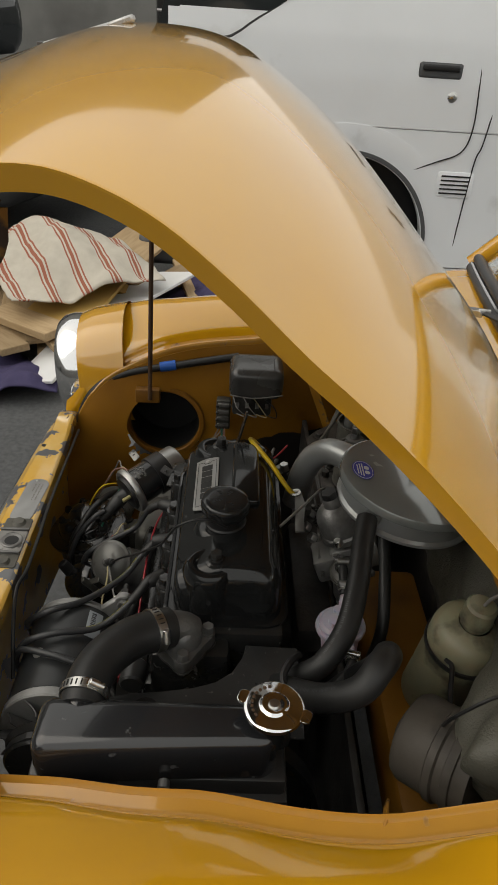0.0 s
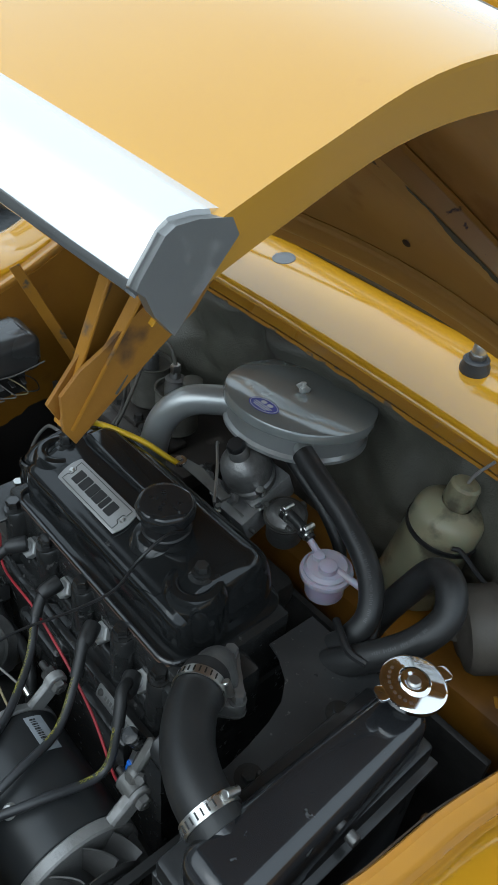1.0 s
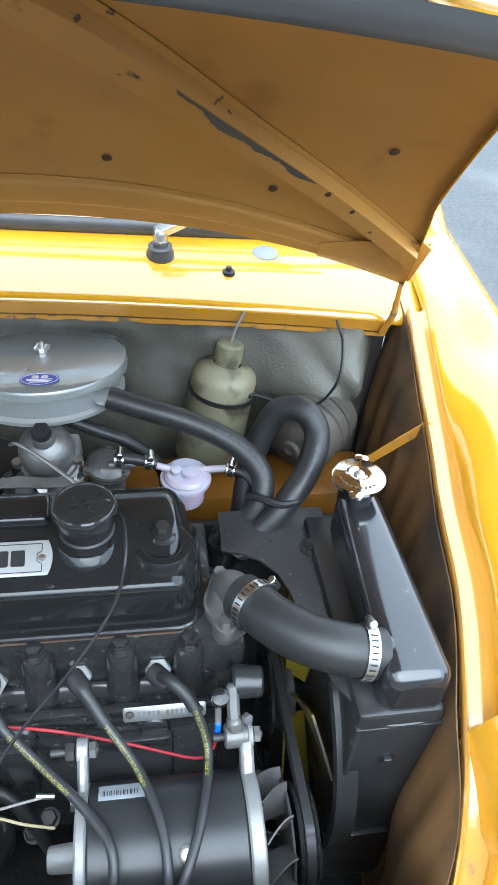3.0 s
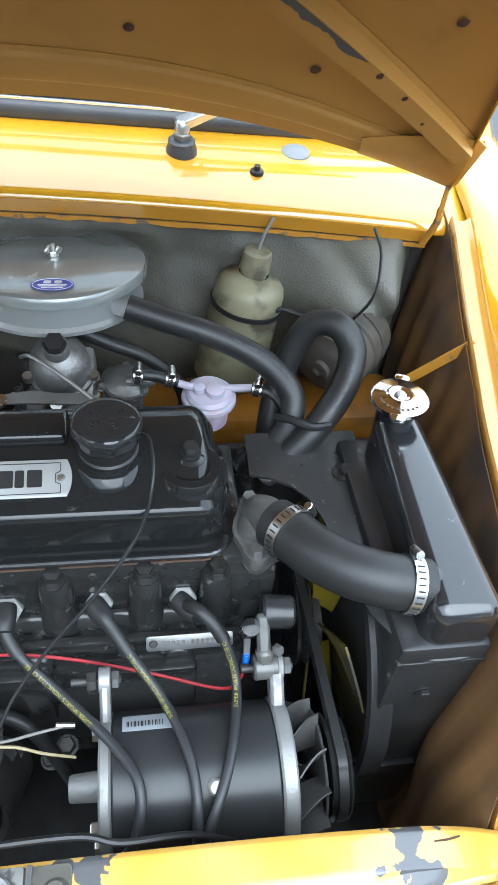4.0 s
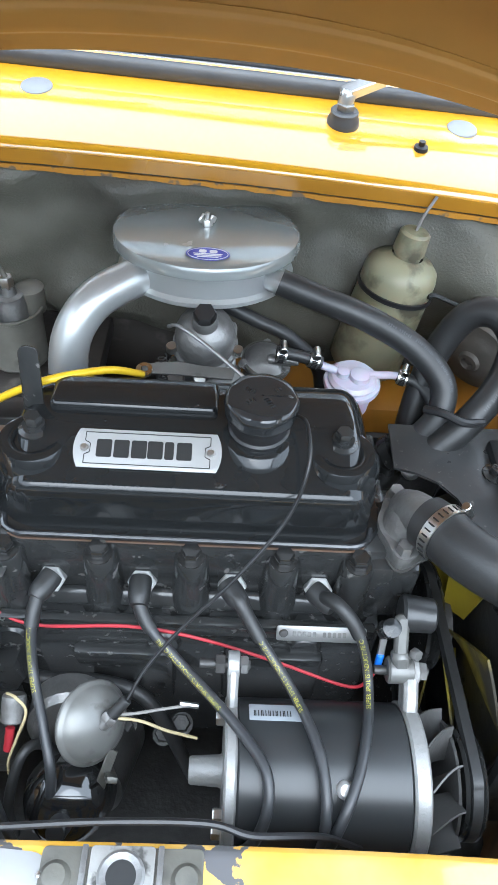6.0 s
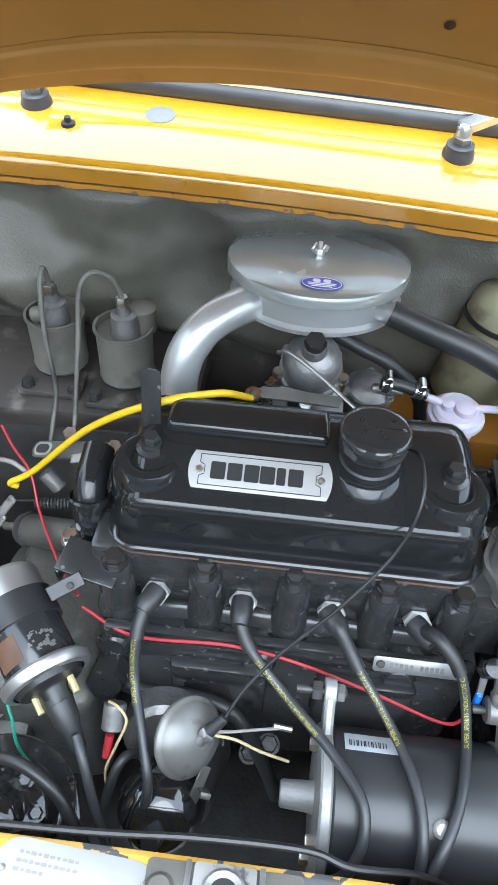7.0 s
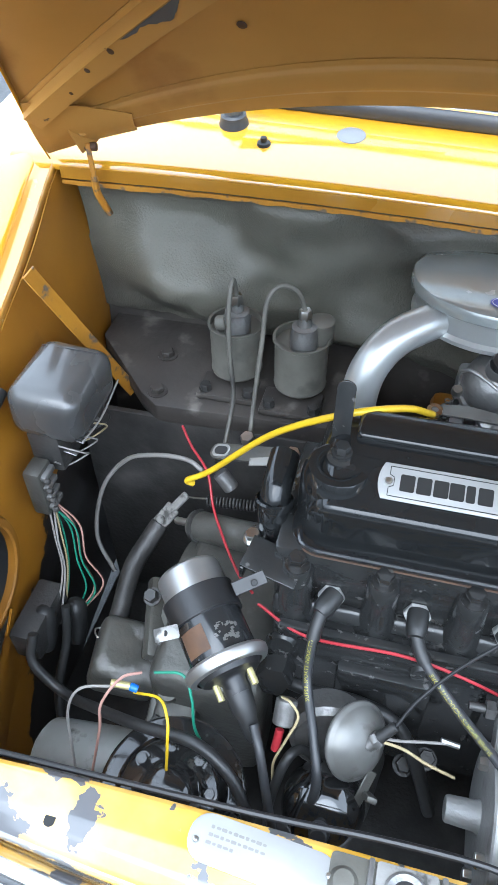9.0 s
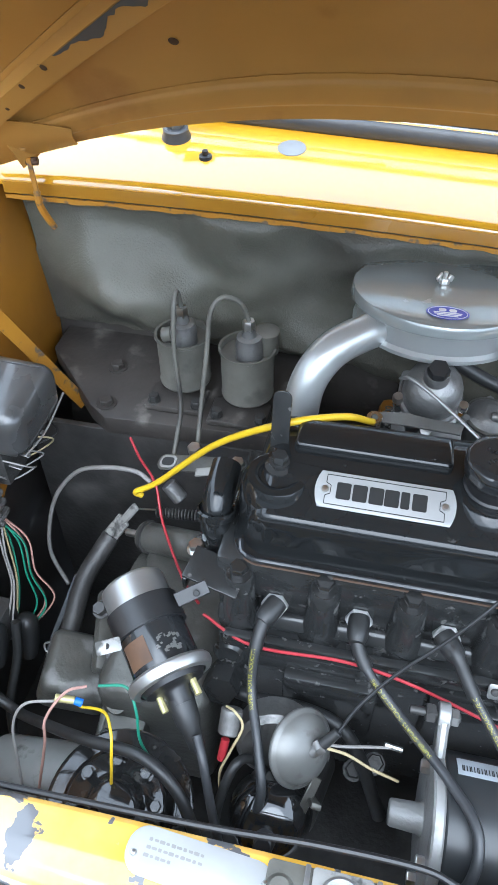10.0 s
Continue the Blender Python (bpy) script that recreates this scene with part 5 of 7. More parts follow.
def arc(cy, cz, r, a0, a1, n):
    return [(BX, cy + r * math.cos(radians(a0 + (a1 - a0) * i / n)), cz + r * math.sin(radians(a0 + (a1 - a0) * i / n))) for i in range(n + 1)]


loop = arc(DY, DZ, 0.047, 250, 92, 6) + [(BX, -0.04, -0.065)] + arc(*PUMP, 92, -5, 4) + arc(*CRANK, -5, -120, 4)
loop.append(loop[0])
run = spline([Vector(p) for p in loop], 8)


bm = B()
rings = []
for i, p in enumerate(run[:-1]):
    d = (run[(i + 1) % (len(run) - 1)] - run[i - 1 if i else len(run) - 2]).normalized()
    w = V(0, d.z, -d.y)
    rings.append([bm.verts.new(p + V(x, 0, 0) + w * h) for x, h in ((-0.0062, 0.004), (0.0062, 0.004), (0.0045, -0.003), (-0.0045, -0.003))])
for i in range(len(rings)):
    p, q = rings[i], rings[(i + 1) % len(rings)]
    for k in range(4):
        bm.faces.new((p[k], p[(k + 1) % 4], q[(k + 1) % 4], q[k]))
part("belt_loop", bm, M["rubber"], belt)
fan = thing("cooling_fan", "yellow-tipped radiator fan between engine and radiator", "fan")
part("fan_hub", lathe(B(), [(0, 0), (0.03, 0), (0.034, 0.01), (0, 0.012)], (0.276, 0.04, -0.125), (1, 0, 0), 28), M["grime"], fan)
for i in range(6):
    a = radians(60 * i + 26)

    def blade(u, v, a=a):
        r = 0.026 + 0.122 * u
        q = a + (v - 0.5) * (0.62 - 0.12 * u)
        return (0.292 + 0.020 * (v - 0.5), 0.04 + r * math.cos(q), -0.125 + r * math.sin(q))
    part("blade", sheet(B(), blade, 8, 5, 0.0025), M["fan"], fan, "yellow fan blade")
part("cowl_ring", lathe(B(), [(0.166, 0), (0.173, 0.002), (0.173, 0.024), (0.166, 0.024), (0.166, 0)], (0.297, 0.04, -0.130), (1, 0, 0), 64), M["scuffed"], rad, "black cowl ring round the fan")
part("water_pump_pulley", lathe(B(), [(0, 0), (0.058, 0), (0.061, 0.003), (0.052, 0.009), (0.061, 0.015), (0.058, 0.018), (0, 0.018)], (PX, PUMP[0], PUMP[1]), (1, 0, 0), 48), M["cast"], engine)
part("crank_pulley", lathe(B(), [(0, 0), (0.060, 0), (0.063, 0.003), (0.054, 0.009), (0.063, 0.015), (0.060, 0.018), (0, 0.018)], (PX, CRANK[0], CRANK[1]), (1, 0, 0), 48), M["cast"], engine)

# ---------- air cleaner ----------
air = thing("air_cleaner", "silver-painted round air cleaner with an intake snout", "air cleaner")
AC, AX = V(0.0, 0.343, 0.176), V(0, 0.125, 1)
m_air = frame_x(AX, AC)
part("housing", lathe(B(), [(0.06, -0.052), (0.094, -0.050), (0.0985, -0.047), (0.0985, -0.043), (0.0945, -0.039), (0.0945, -0.008)], AC, AX, 72), M["silver"], air)
part("lid", lathe(B(), [(0, 0.0015), (0.05, 0.001), (0.096, 0.0), (0.1015, -0.002), (0.1035, -0.006), (0.1035, -0.014), (0.101, -0.0145)], AC, AX, 72), M["lid"], air, "flat silver lid, the bonnet's dark reflection in its colour")
part("stud", rod(B(), m_air @ V(0, 0, 0), m_air @ V(0, 0, 0.016), 0.0025, 8), M["steel"], air)
bm = hexnut(B(), m_air @ V(0, 0, 0.001), AX, 0.010, 0.007)
for a in (-1, 1):
    box(bm, m_air @ V(a * 0.006, 0, 0.009), (0.007, 0.003, 0.010), (0, a * -55, 50), 0.001, 1)
part("wing_nut", bm, M["steel"], air)
mst = m_air @ pose(0.004, -0.074, 0.0018)
oval = lambda a, b, k=36: [(a * math.cos(2 * math.pi * i / k), b * math.sin(2 * math.pi * i / k)) for i in range(k)]
stk = part("sticker", prism(B(), oval(0.0225, 0.0155), 0.0003, mst), M["blue"], air, "oval blue sticker with white print")
bm = B()
for i in range(40):
    a, b = 2 * math.pi * i / 40, 2 * math.pi * (i + 1) / 40
    prism(bm, [(0.0208 * math.cos(a), 0.014 * math.sin(a)), (0.0208 * math.cos(b), 0.014 * math.sin(b)), (0.0200 * math.cos(b), 0.0133 * math.sin(b)), (0.0200 * math.cos(a), 0.0133 * math.sin(a))], 0.0003, mst @ pose(0, 0, 0.0003))
prism(bm, rounded(0.008, 0.007, 0.0025, 3), 0.0003, mst @ pose(-0.0055, 0.0055, 0.0003))
prism(bm, rounded(0.008, 0.007, 0.0025, 3), 0.0003, mst @ pose(0.0055, 0.0055, 0.0003))
for y, w in ((-0.0005, 0.03), (-0.004, 0.028), (-0.0075, 0.022)):
    prism(bm, rounded(w, 0.0017, 0.0005, 1), 0.0003, mst @ pose(0, y, 0.0003))
part("sticker_print", bm, M["white"], stk)
part("intake_snout", tube(B(), [(-0.045, 0.298, 0.150), (-0.078, 0.270, 0.150), (-0.110, 0.242, 0.142), (-0.131, 0.220, 0.116), (-0.138, 0.206, 0.076), (-0.138, 0.198, 0.02)], 0.0205, 28, 10), M["silver"], air, "bent silver intake pipe")
part("breather_stub", tube(B(), [(0.06, 0.286, 0.156), (0.088, 0.264, 0.158)], 0.012, 18, 4), M["silver"], air)

# ---------- carburettor ----------
carb = thing("carburettor", "dull alloy carburettor with a domed chamber", "carburettor")
CB, CA = V(0.004, 0.258, 0.078), V(0, -0.42, 0.91)
part("dashpot", lathe(B(), [(0.036, 0.0), (0.036, 0.008), (0.033, 0.011), (0.0325, 0.030), (0.030, 0.040), (0.022, 0.049), (0.014, 0.053), (0.0135, 0.066), (0.012, 0.068)], CB, CA, 40), M["oldalu"], carb, "domed alloy chamber")
part("damper_cap", hexnut(B(), CB + CA * 0.062, CA, 0.021, 0.014), M["dark"], carb, "black plastic damper cap")
bm = B()
box(bm, (0.004, 0.275, 0.052), (0.07, 0.07, 0.045), (22, 0, 0), 0.006)
box(bm, (0.02, 0.235, 0.034), (0.05, 0.035, 0.04), (22, 0, 0), 0.005)
box(bm, (-0.03, 0.24, 0.028), (0.025, 0.02, 0.05), (14, 0, 0), 0.004)
part("carb_body", bm, M["alu"], carb, "rough alloy body")
for x, y, z in ((-0.03, 0.25, 0.058), (0.038, 0.245, 0.055), (0.02, 0.222, 0.035), (-0.012, 0.222, 0.03)):
    part("carb_screw", bolt(B(), (x, y, z), (0, -0.3, 1), 0.009, 0.006, 0.007), M["steel"], carb)
part("float_bowl", lathe(B(), [(0, -0.03), (0.022, -0.03), (0.024, -0.026), (0.024, 0.012), (0.026, 0.014), (0.026, 0.018), (0.018, 0.026), (0.008, 0.028), (0, 0.028)], (0.072, 0.262, 0.045), (0.1, -0.15, 1), 32), M["oldalu"], carb, "round float bowl")
part("bowl_rim", lathe(B(), [(0.024, 0.010), (0.0285, 0.011), (0.0285, 0.0135), (0.0255, 0.0145), (0.0285, 0.0155), (0.0285, 0.018), (0.024, 0.019)], (0.072, 0.262, 0.045), (0.1, -0.15, 1), 32), M["gear"], carb, "ribbed rim of the float bowl")
for a in (-35, 85, 205):
    q = V(0.072 + 0.0275 * math.cos(radians(a)), 0.262 + 0.0275 * math.sin(radians(a)), 0.060)
    part("bowl_screw", bolt(B(), q, (0.1, -0.15, 1), 0.008, 0.005, 0.006), M["oldalu"], carb)
for x, y, z in ((-0.026, 0.214, 0.080), (0.000, 0.206, 0.076), (0.026, 0.212, 0.078)):
    part("jet_nut", hexnut(B(), (x, y, z), (0.1, -0.7, 0.6), 0.013, 0.010), M["satin"], carb, "bright adjusting nut")
part("return_coil", tube(B(), [V(-0.040 + 0.0045 * math.cos(k * 0.9), 0.222 + 0.0045 * math.sin(k * 0.9), 0.052 + 0.0009 * k) for k in range(44)], 0.0009, 6, 2), M["grime"], carb, "small return spring")
part("fuel_stub", rod(B(), (0.075, 0.25, 0.07), (0.108, 0.244, 0.076), 0.006, 12), M["oldalu"], carb)
bm = prism(B(), [(-0.034, -0.004), (-0.030, -0.007), (0.0, -0.004), (0.060, -0.002), (0.062, 0.012), (0.030, 0.010), (0.0, 0.012), (-0.020, 0.007), (-0.034, 0.004)], 0.003, pose(-0.024, 0.190, 0.096, 15, 0, -6), 0.0008)
lev = part("throttle_lever", bm, M["capsule"], carb, "stained alloy throttle lever")
part("lever_eye", lathe(B(), [(0.004, 0), (0.0085, 0), (0.0085, 0.004), (0.004, 0.004)], (-0.055, 0.188, 0.097), (0, -0.2, 1), 18), M["steel"], lev)
part("choke_wire", tube(B(), [(-0.034, 0.232, 0.122), (-0.022, 0.220, 0.132), (0.008, 0.196, 0.128), (0.05, 0.158, 0.118)], 0.0021, 8, 6), M["satin"], carb)
for i, (a, b) in enumerate((((-0.045, 0.225, 0.050), (-0.045, 0.215, 0.085)), ((0.03, 0.228, 0.03), (0.055, 0.226, 0.034)), ((-0.052, 0.228, 0.048), (0.036, 0.222, 0.048)))):
    part("linkage_rod", rod(B(), a, b, 0.003, 10), M["oldalu"], carb)
for x in (-0.036, 0.036):
    part("flange_screw", lathe(B(), [(0, 0.006), (0.005, 0.006), (0.0065, 0.003), (0.0065, -0.004), (0, -0.004)], CB + V(x, -0.014, 0.006), CA, 16), M["steel"], carb, "slotted flange screw")
bm = B()
box(bm, (0.0, 0.215, -0.03), (0.25, 0.06, 0.05), bevel=0.015)
part("inlet_manifold", bm, M["grime"], engine, "sooty manifold behind the head")
# ---------- leads, wires and pipes ----------
def lead(name, pts, r, material, label, category, group="", n=10):
    return single(name, tube(B(), pts, r, n, 10), material, label, category, group)


def letters(parent, line, r, at, words, size, facing):
    """Writes words along a cable, wrapped round it, read from its far end upward."""
    cu = bpy.data.curves.new("words", "FONT")
    cu.body, cu.size, cu.resolution_u = words, size, 2
    ob = new("words", cu)
    me = bpy.data.meshes.new_from_object(ob.evaluated_get(bpy.context.evaluated_depsgraph_get()))
    bpy.data.objects.remove(ob)
    back = line[::-1]
    dist = [0.0]
    for a, b in zip(back, back[1:]):
        dist.append(dist[-1] + (b - a).length)
    wide = max(v.co.x for v in me.vertices)
    s0 = min(dist[-1] * at, dist[-1] - wide - 0.02)
    made = []
    bm = B()
    for v in me.vertices:
        s = s0 + v.co.x
        i = max(j for j in range(len(dist) - 1) if dist[j] <= s)
        k = (s - dist[i]) / max(1e-6, dist[i + 1] - dist[i])
        t = (back[i + 1] - back[i]).normalized()
        up = (Vector(facing) - t * t.dot(Vector(facing))).normalized()
        ang = (v.co.y - size * 0.35) / r
        made.append(bm.verts.new(back[i].lerp(back[i + 1], k) + (r + 0.0002) * (math.cos(ang) * up + math.sin(ang) * up.cross(t))))
    for f in me.polygons:
        bm.faces.new([made[q] for q in f.vertices])
    bpy.data.meshes.remove(me)
    part("print", bm, M["text_yellow"], parent, "worn yellow lettering")


LEADS = [
    [(-0.126, -0.012, 0.010), (-0.131, -0.024, 0.008), (-0.135, -0.046, -0.008), (-0.134, -0.07, -0.046), (-0.118, -0.115, -0.066), (-0.108, -0.150, -0.090), (-0.118, -0.165, -0.15)],
    [(-0.041, -0.012, 0.008), (-0.041, -0.024, 0.004), (-0.028, -0.043, -0.012), (0.007, -0.072, -0.032), (0.054, -0.121, -0.034), (0.078, -0.160, -0.030), (0.076, -0.192, -0.052), (0.055, -0.205, -0.085), (0.00, -0.19, -0.13)],
    [(0.044, -0.012, 0.008), (0.051, -0.024, 0.010), (0.072, -0.048, -0.014), (0.104, -0.090, -0.034), (0.123, -0.145, -0.028), (0.127, -0.188, -0.045), (0.120, -0.208, -0.095), (0.08, -0.205, -0.15)],
    [(0.126, -0.012, 0.006), (0.139, -0.030, 0.022), (0.160, -0.050, 0.004), (0.172, -0.078, -0.036), (0.160, -0.142, -0.030), (0.140, -0.190, -0.045), (0.121, -0.210, -0.098), (0.09, -0.205, -0.16)],
]
for pts in LEADS:
    ld = thing("plug_lead", "grey rubber spark plug lead with yellow print", "lead", "spark plug leads")
    part("cable", tube(B(), pts, 0.0048, 12, 10), M["lead"], ld)
    d = (Vector(pts[1]) - Vector(pts[0])).normalized()
    bm = lathe(B(), [(0, -0.010), (0.0098, -0.010), (0.0106, -0.006), (0.0104, 0.006), (0.0096, 0.012), (0.0075, 0.017), (0, 0.018)], Vector(pts[0]), V(d.x * 1.2, d.y, d.z * 0.2 - 0.1), 18)
    part("boot", bm, M["rubber"], ld, "black rubber plug boot")
    line = spline(pts, 10)
    part("sleeve", tube(B(), [line[0], line[6], line[11], line[16], line[20]], 0.0068, 14, 6), M["rubber"], ld, "black rubber sleeve of the boot")
    letters(ld, line, 0.0048, 0.62 if len(pts) > 7 else 0.72, "SUPER SPORTS INDUCTIVE CORE", 0.0058, (-0.25, -0.6, 0.75))


def hose_print(parent, pts, r, u0, u1, facing):
    """A worn line of pale bars along a hose."""
    line = spline(pts, 24)
    a, b = int(u0 * len(line)), int(u1 * len(line))
    bm = B()
    for i in range(a, b):
        if i % 13 in (5, 6, 11):
            continue
        p, t = line[i], (line[i + 1] - line[i - 1]).normalized()
        up = (Vector(facing) - t * t.dot(Vector(facing))).normalized()
        side, step = t.cross(up).normalized(), (line[i + 1] - line[i]).length
        h = 0.0011 + 0.0004 * (i * 7 % 3)
        vs = [p + up * (r + 0.0003) + t * k * step * 0.32 + side * m * h for k, m in ((-1, -1), (1, -1), (1, 1), (-1, 1))]
        bm.faces.new([bm.verts.new(v) for v in vs])
    part("print", bm, M["seal"], parent, "faint grey printing")


rw = thing("red_wire", "thin red wire running along the cylinder head", "wire")
part("insulation", tube(B(), [(-0.199, -0.008, -0.03), (-0.143, -0.030, -0.034), (-0.05, -0.036, -0.020), (0.015, -0.038, -0.034), (0.089, -0.042, -0.066), (0.160, -0.058, -0.080), (0.178, -0.060, -0.062), (0.1838, -0.055, -0.042)], 0.0017, 8, 10), M["red"], rw)
part("crimp", rod(B(), (0.1836, -0.056, -0.044), (0.1845, -0.051, -0.026), 0.0037, 12), M["bluew"], rw, "blue crimp sleeve")
part("spade", strap(B(), (0.1845, -0.051, -0.027), (0.185, -0.042, -0.004), 0.007, 0.0025, (0, -0.8, 0.5)), M["steel"], rw)
part("sender", hexnut(B(), (0.185, -0.040, -0.002), (0, -0.4, 0.9), 0.016, 0.012), M["cast"], engine)
part("sender_body", lathe(B(), [(0.007, 0), (0.0085, 0.001), (0.0085, 0.006), (0.006, 0.008), (0.0085, 0.010), (0.0085, 0.016), (0, 0.018)], (0.185, -0.045, 0.009), (0, -0.4, 0.9), 18), M["black"], engine, "black oil pressure sender")
lead("vacuum_pipe", [(0.092, 0.085, 0.145), (0.098, 0.055, 0.163), (0.099, 0.02, 0.150), (0.085, -0.002, 0.108), (0.046, -0.03, 0.060), (-0.001, -0.054, 0.010), (-0.030, -0.076, -0.022), (-0.045, -0.094, -0.045)], 0.0017, M["dark"], "thin black vacuum pipe crossing the rocker cover", "pipe")
yc = thing("choke_cable", "bright yellow cable arching over the engine to the carburettor", "cable")
part("sheath", tube(B(), [(-0.322, 0.150, -0.048), (-0.328, 0.148, -0.040), (-0.298, 0.15, -0.018), (-0.221, 0.14, 0.070), (-0.144, 0.118, 0.136), (-0.088, 0.148, 0.130), (-0.062, 0.172, 0.108), (-0.055, 0.186, 0.094)], 0.0038, 12, 12), M["yellowc"], yc)
lead("red_wire", [(-0.349, 0.2, -0.001), (-0.331, 0.18, -0.014), (-0.302, 0.15, -0.022), (-0.287, 0.12, -0.048), (-0.262, 0.08, -0.056), (-0.234, 0.04, -0.056), (-0.21, 0.01, -0.04)], 0.0017, M["red"], "loose red wire beside the rocker cover", "wire")
lead("grey_pipe", [(-0.311, 0.158, -0.03), (-0.335, 0.168, -0.026), (-0.380, 0.175, -0.036), (-0.426, 0.18, -0.062), (-0.464, 0.17, -0.118), (-0.478, 0.15, -0.20), (-0.444, 0.12, -0.235)], 0.003, M["greyw"], "thin grey fluid pipe bending down behind the gearbox", "pipe")

# ---------- fluid cylinders ----------
for i, (x, y, lid) in enumerate(((-0.310, 0.318, 0), (-0.222, 0.306, 1))):
    mc = thing("fluid_cylinder", "dusty grey metal master cylinder with a round reservoir" if i == 0 else "dusty grey metal master cylinder with a dusty plastic cap", "master cylinder", "pair of master cylinders")
    part("reservoir", lathe(B(), [(0.024, -0.004), (0.033, 0.0), (0.0345, 0.004), (0.0335, 0.006), (0.034, 0.068), (0.0365, 0.070), (0.0365, 0.073), (0.033, 0.073), (0.033, 0.064), (0, 0.063)], (x, y, 0.008), (0, 0.02, 1), 40), M["dirty_grey"], mc)
    part("neck", lathe(B(), [(0.017, 0), (0.017, 0.025), (0.0155, 0.028), (0.0155, 0.034), (0.009, 0.036), (0.007, 0.048), (0, 0.049)], (x + 0.004, y - 0.006, 0.068), (0, 0, 1), 24), M["oldalu"], mc, "alloy neck")
    part("union", hexnut(B(), (x + 0.004, y - 0.006, 0.112), (0, 0, 1), 0.014, 0.014), M["steel"], mc)
    if i:
        part("filler_cap", lathe(B(), [(0.0155, 0), (0.016, 0.020), (0.0165, 0.021), (0.0165, 0.030), (0.012, 0.033), (0, 0.033)], (x + 0.022, y + 0.012, 0.071), (0, 0, 1), 22), M["dirty_grey"], mc, "dusty plastic cap")
    else:
        part("side_lug", rod(B(), (x - 0.022, y - 0.01, 0.082), (x - 0.008, y - 0.01, 0.086), 0.010, 14), M["dirty_grey"], mc)
    bm = B()
    box(bm, (x - 0.005, y - 0.028, -0.007), (0.078, 0.05, 0.010), (0, 0, 0), 0.004)
    fb = part("base_flange", bm, M["ledge"], mc, "dark mounting flange")
    for a in (-0.032, 0.026):
        part("flange_nut", bolt(B(), (x + a, y - 0.042, -0.003), (0, 0, 1), 0.013, 0.010, 0.009), M["grime"], fb)
lead("brake_pipe", [(-0.297, 0.200, -0.035), (-0.296, 0.222, -0.012), (-0.297, 0.252, 0.018), (-0.306, 0.272, 0.080), (-0.309, 0.290, 0.130), (-0.308, 0.306, 0.150), (-0.306, 0.312, 0.125)], 0.0030, M["dirty_grey"], "thin grey brake pipe", "pipe", "fluid pipes")
lead("brake_pipe", [(-0.262, 0.200, -0.002), (-0.264, 0.232, 0.036), (-0.262, 0.262, 0.096), (-0.260, 0.280, 0.142), (-0.247, 0.290, 0.160), (-0.228, 0.298, 0.150), (-0.218, 0.300, 0.125)], 0.0030, M["dirty_grey"], "thin grey brake pipe bent in a loop", "pipe", "fluid pipes")
for x, y in ((-0.42, 0.345), (-0.408, 0.268)):
    single("ledge_bolt", bolt(B(), (x, y, -0.013), (0, 0, 1), 0.016, 0.008, 0.014), M["ledge"], "dirty bolt head on the dark shelf", "bolt")

# bracket with unions beside the rocker cover
ub = thing("pipe_bracket", "dark slotted bracket holding the pipe unions", "bracket")
um = pose(-0.245, 0.158, 0.014, 18, -20, -14)
part("bracket_strip", prism(B(), rounded(0.125, 0.022, 0.010), 0.004, um, 0.001), M["gear"], ub)
part("slot_rim", prism(B(), rounded(0.024, 0.017, 0.007), 0.002, um @ pose(-0.046, 0, 0.003)), M["speckled"], ub)
part("slot", prism(B(), rounded(0.018, 0.011, 0.005), 0.0006, um @ pose(-0.046, 0, 0.005)), M["ink"], ub, "dark slot in the bracket")
part("clip", strap(B(), um @ V(0.0, -0.012, 0.004), um @ V(0.03, -0.010, 0.008), 0.010, 0.003, (0, -0.5, 1)), M["speckled"], ub, "pale metal clip")
for p in ((-0.297, 0.185, -0.03), (-0.262, 0.19, 0.0), (-0.198, 0.148, 0.03)):
    part("union_nut", hexnut(B(), p, (0, -0.2, 1), 0.015, 0.014), M["steel"], ub)
part("banjo", rod(B(), (-0.292, 0.165, -0.035), (-0.275, 0.16, -0.055), 0.010, 14), M["oldalu"], ub)

# stand pipe at the head's end
sp = thing("heater_tap", "oily black water outlet bolted to the head", "water outlet")
part("outlet", tube(B(), [(-0.196, 0.048, 0.02), (-0.197, 0.048, 0.05), (-0.197, 0.062, 0.075), (-0.197, 0.10, 0.085)], 0.0155, 20, 8), M["black"], sp)
part("collar", lathe(B(), [(0.018, 0), (0.020, 0.002), (0.020, 0.008), (0.018, 0.010)], (-0.197, 0.052, 0.060), (0, 0.3, 1), 24), M["black"], sp)
bm = B()
prism(bm, rounded(0.052, 0.035, 0.012), 0.010, pose(-0.196, 0.040, 0.012), 0.002)
part("foot", bm, M["cast"], sp)
for x in (-0.215, -0.176):
    part("foot_bolt", bolt(B(), (x, 0.034, 0.022), (0, 0, 1), 0.014, 0.010, 0.010), M["steel"], sp)
bm = B()
box(bm, (-0.186, 0.004, 0.032), (0.058, 0.036, 0.004), (10, 8, -10), 0.001)
box(bm, (-0.2135, 0.009, 0.022), (0.004, 0.034, 0.024), (10, 8, -10), 0.001)
part("coil_bracket", bm, M["cast"], engine, "black bracket plate bolted to the head")

# ---------- ignition coil ----------
coil = thing("ignition_coil", "black ignition coil with a polished metal end", "ignition coil")
C0, C1 = V(-0.275, -0.006, 0.002), V(-0.204, -0.092, -0.026)
ca = (C1 - C0).normalized()
ln = (C1 - C0).length
mcoil = frame_to(ca, C0)
part("can", lathe(B(), [(0, 0), (0.0281, 0), (0.0322, 0.003), (0.0333, 0.006), (0.0333, 0.040)], C0, ca, 44), M["satin"], coil, "polished metal can")
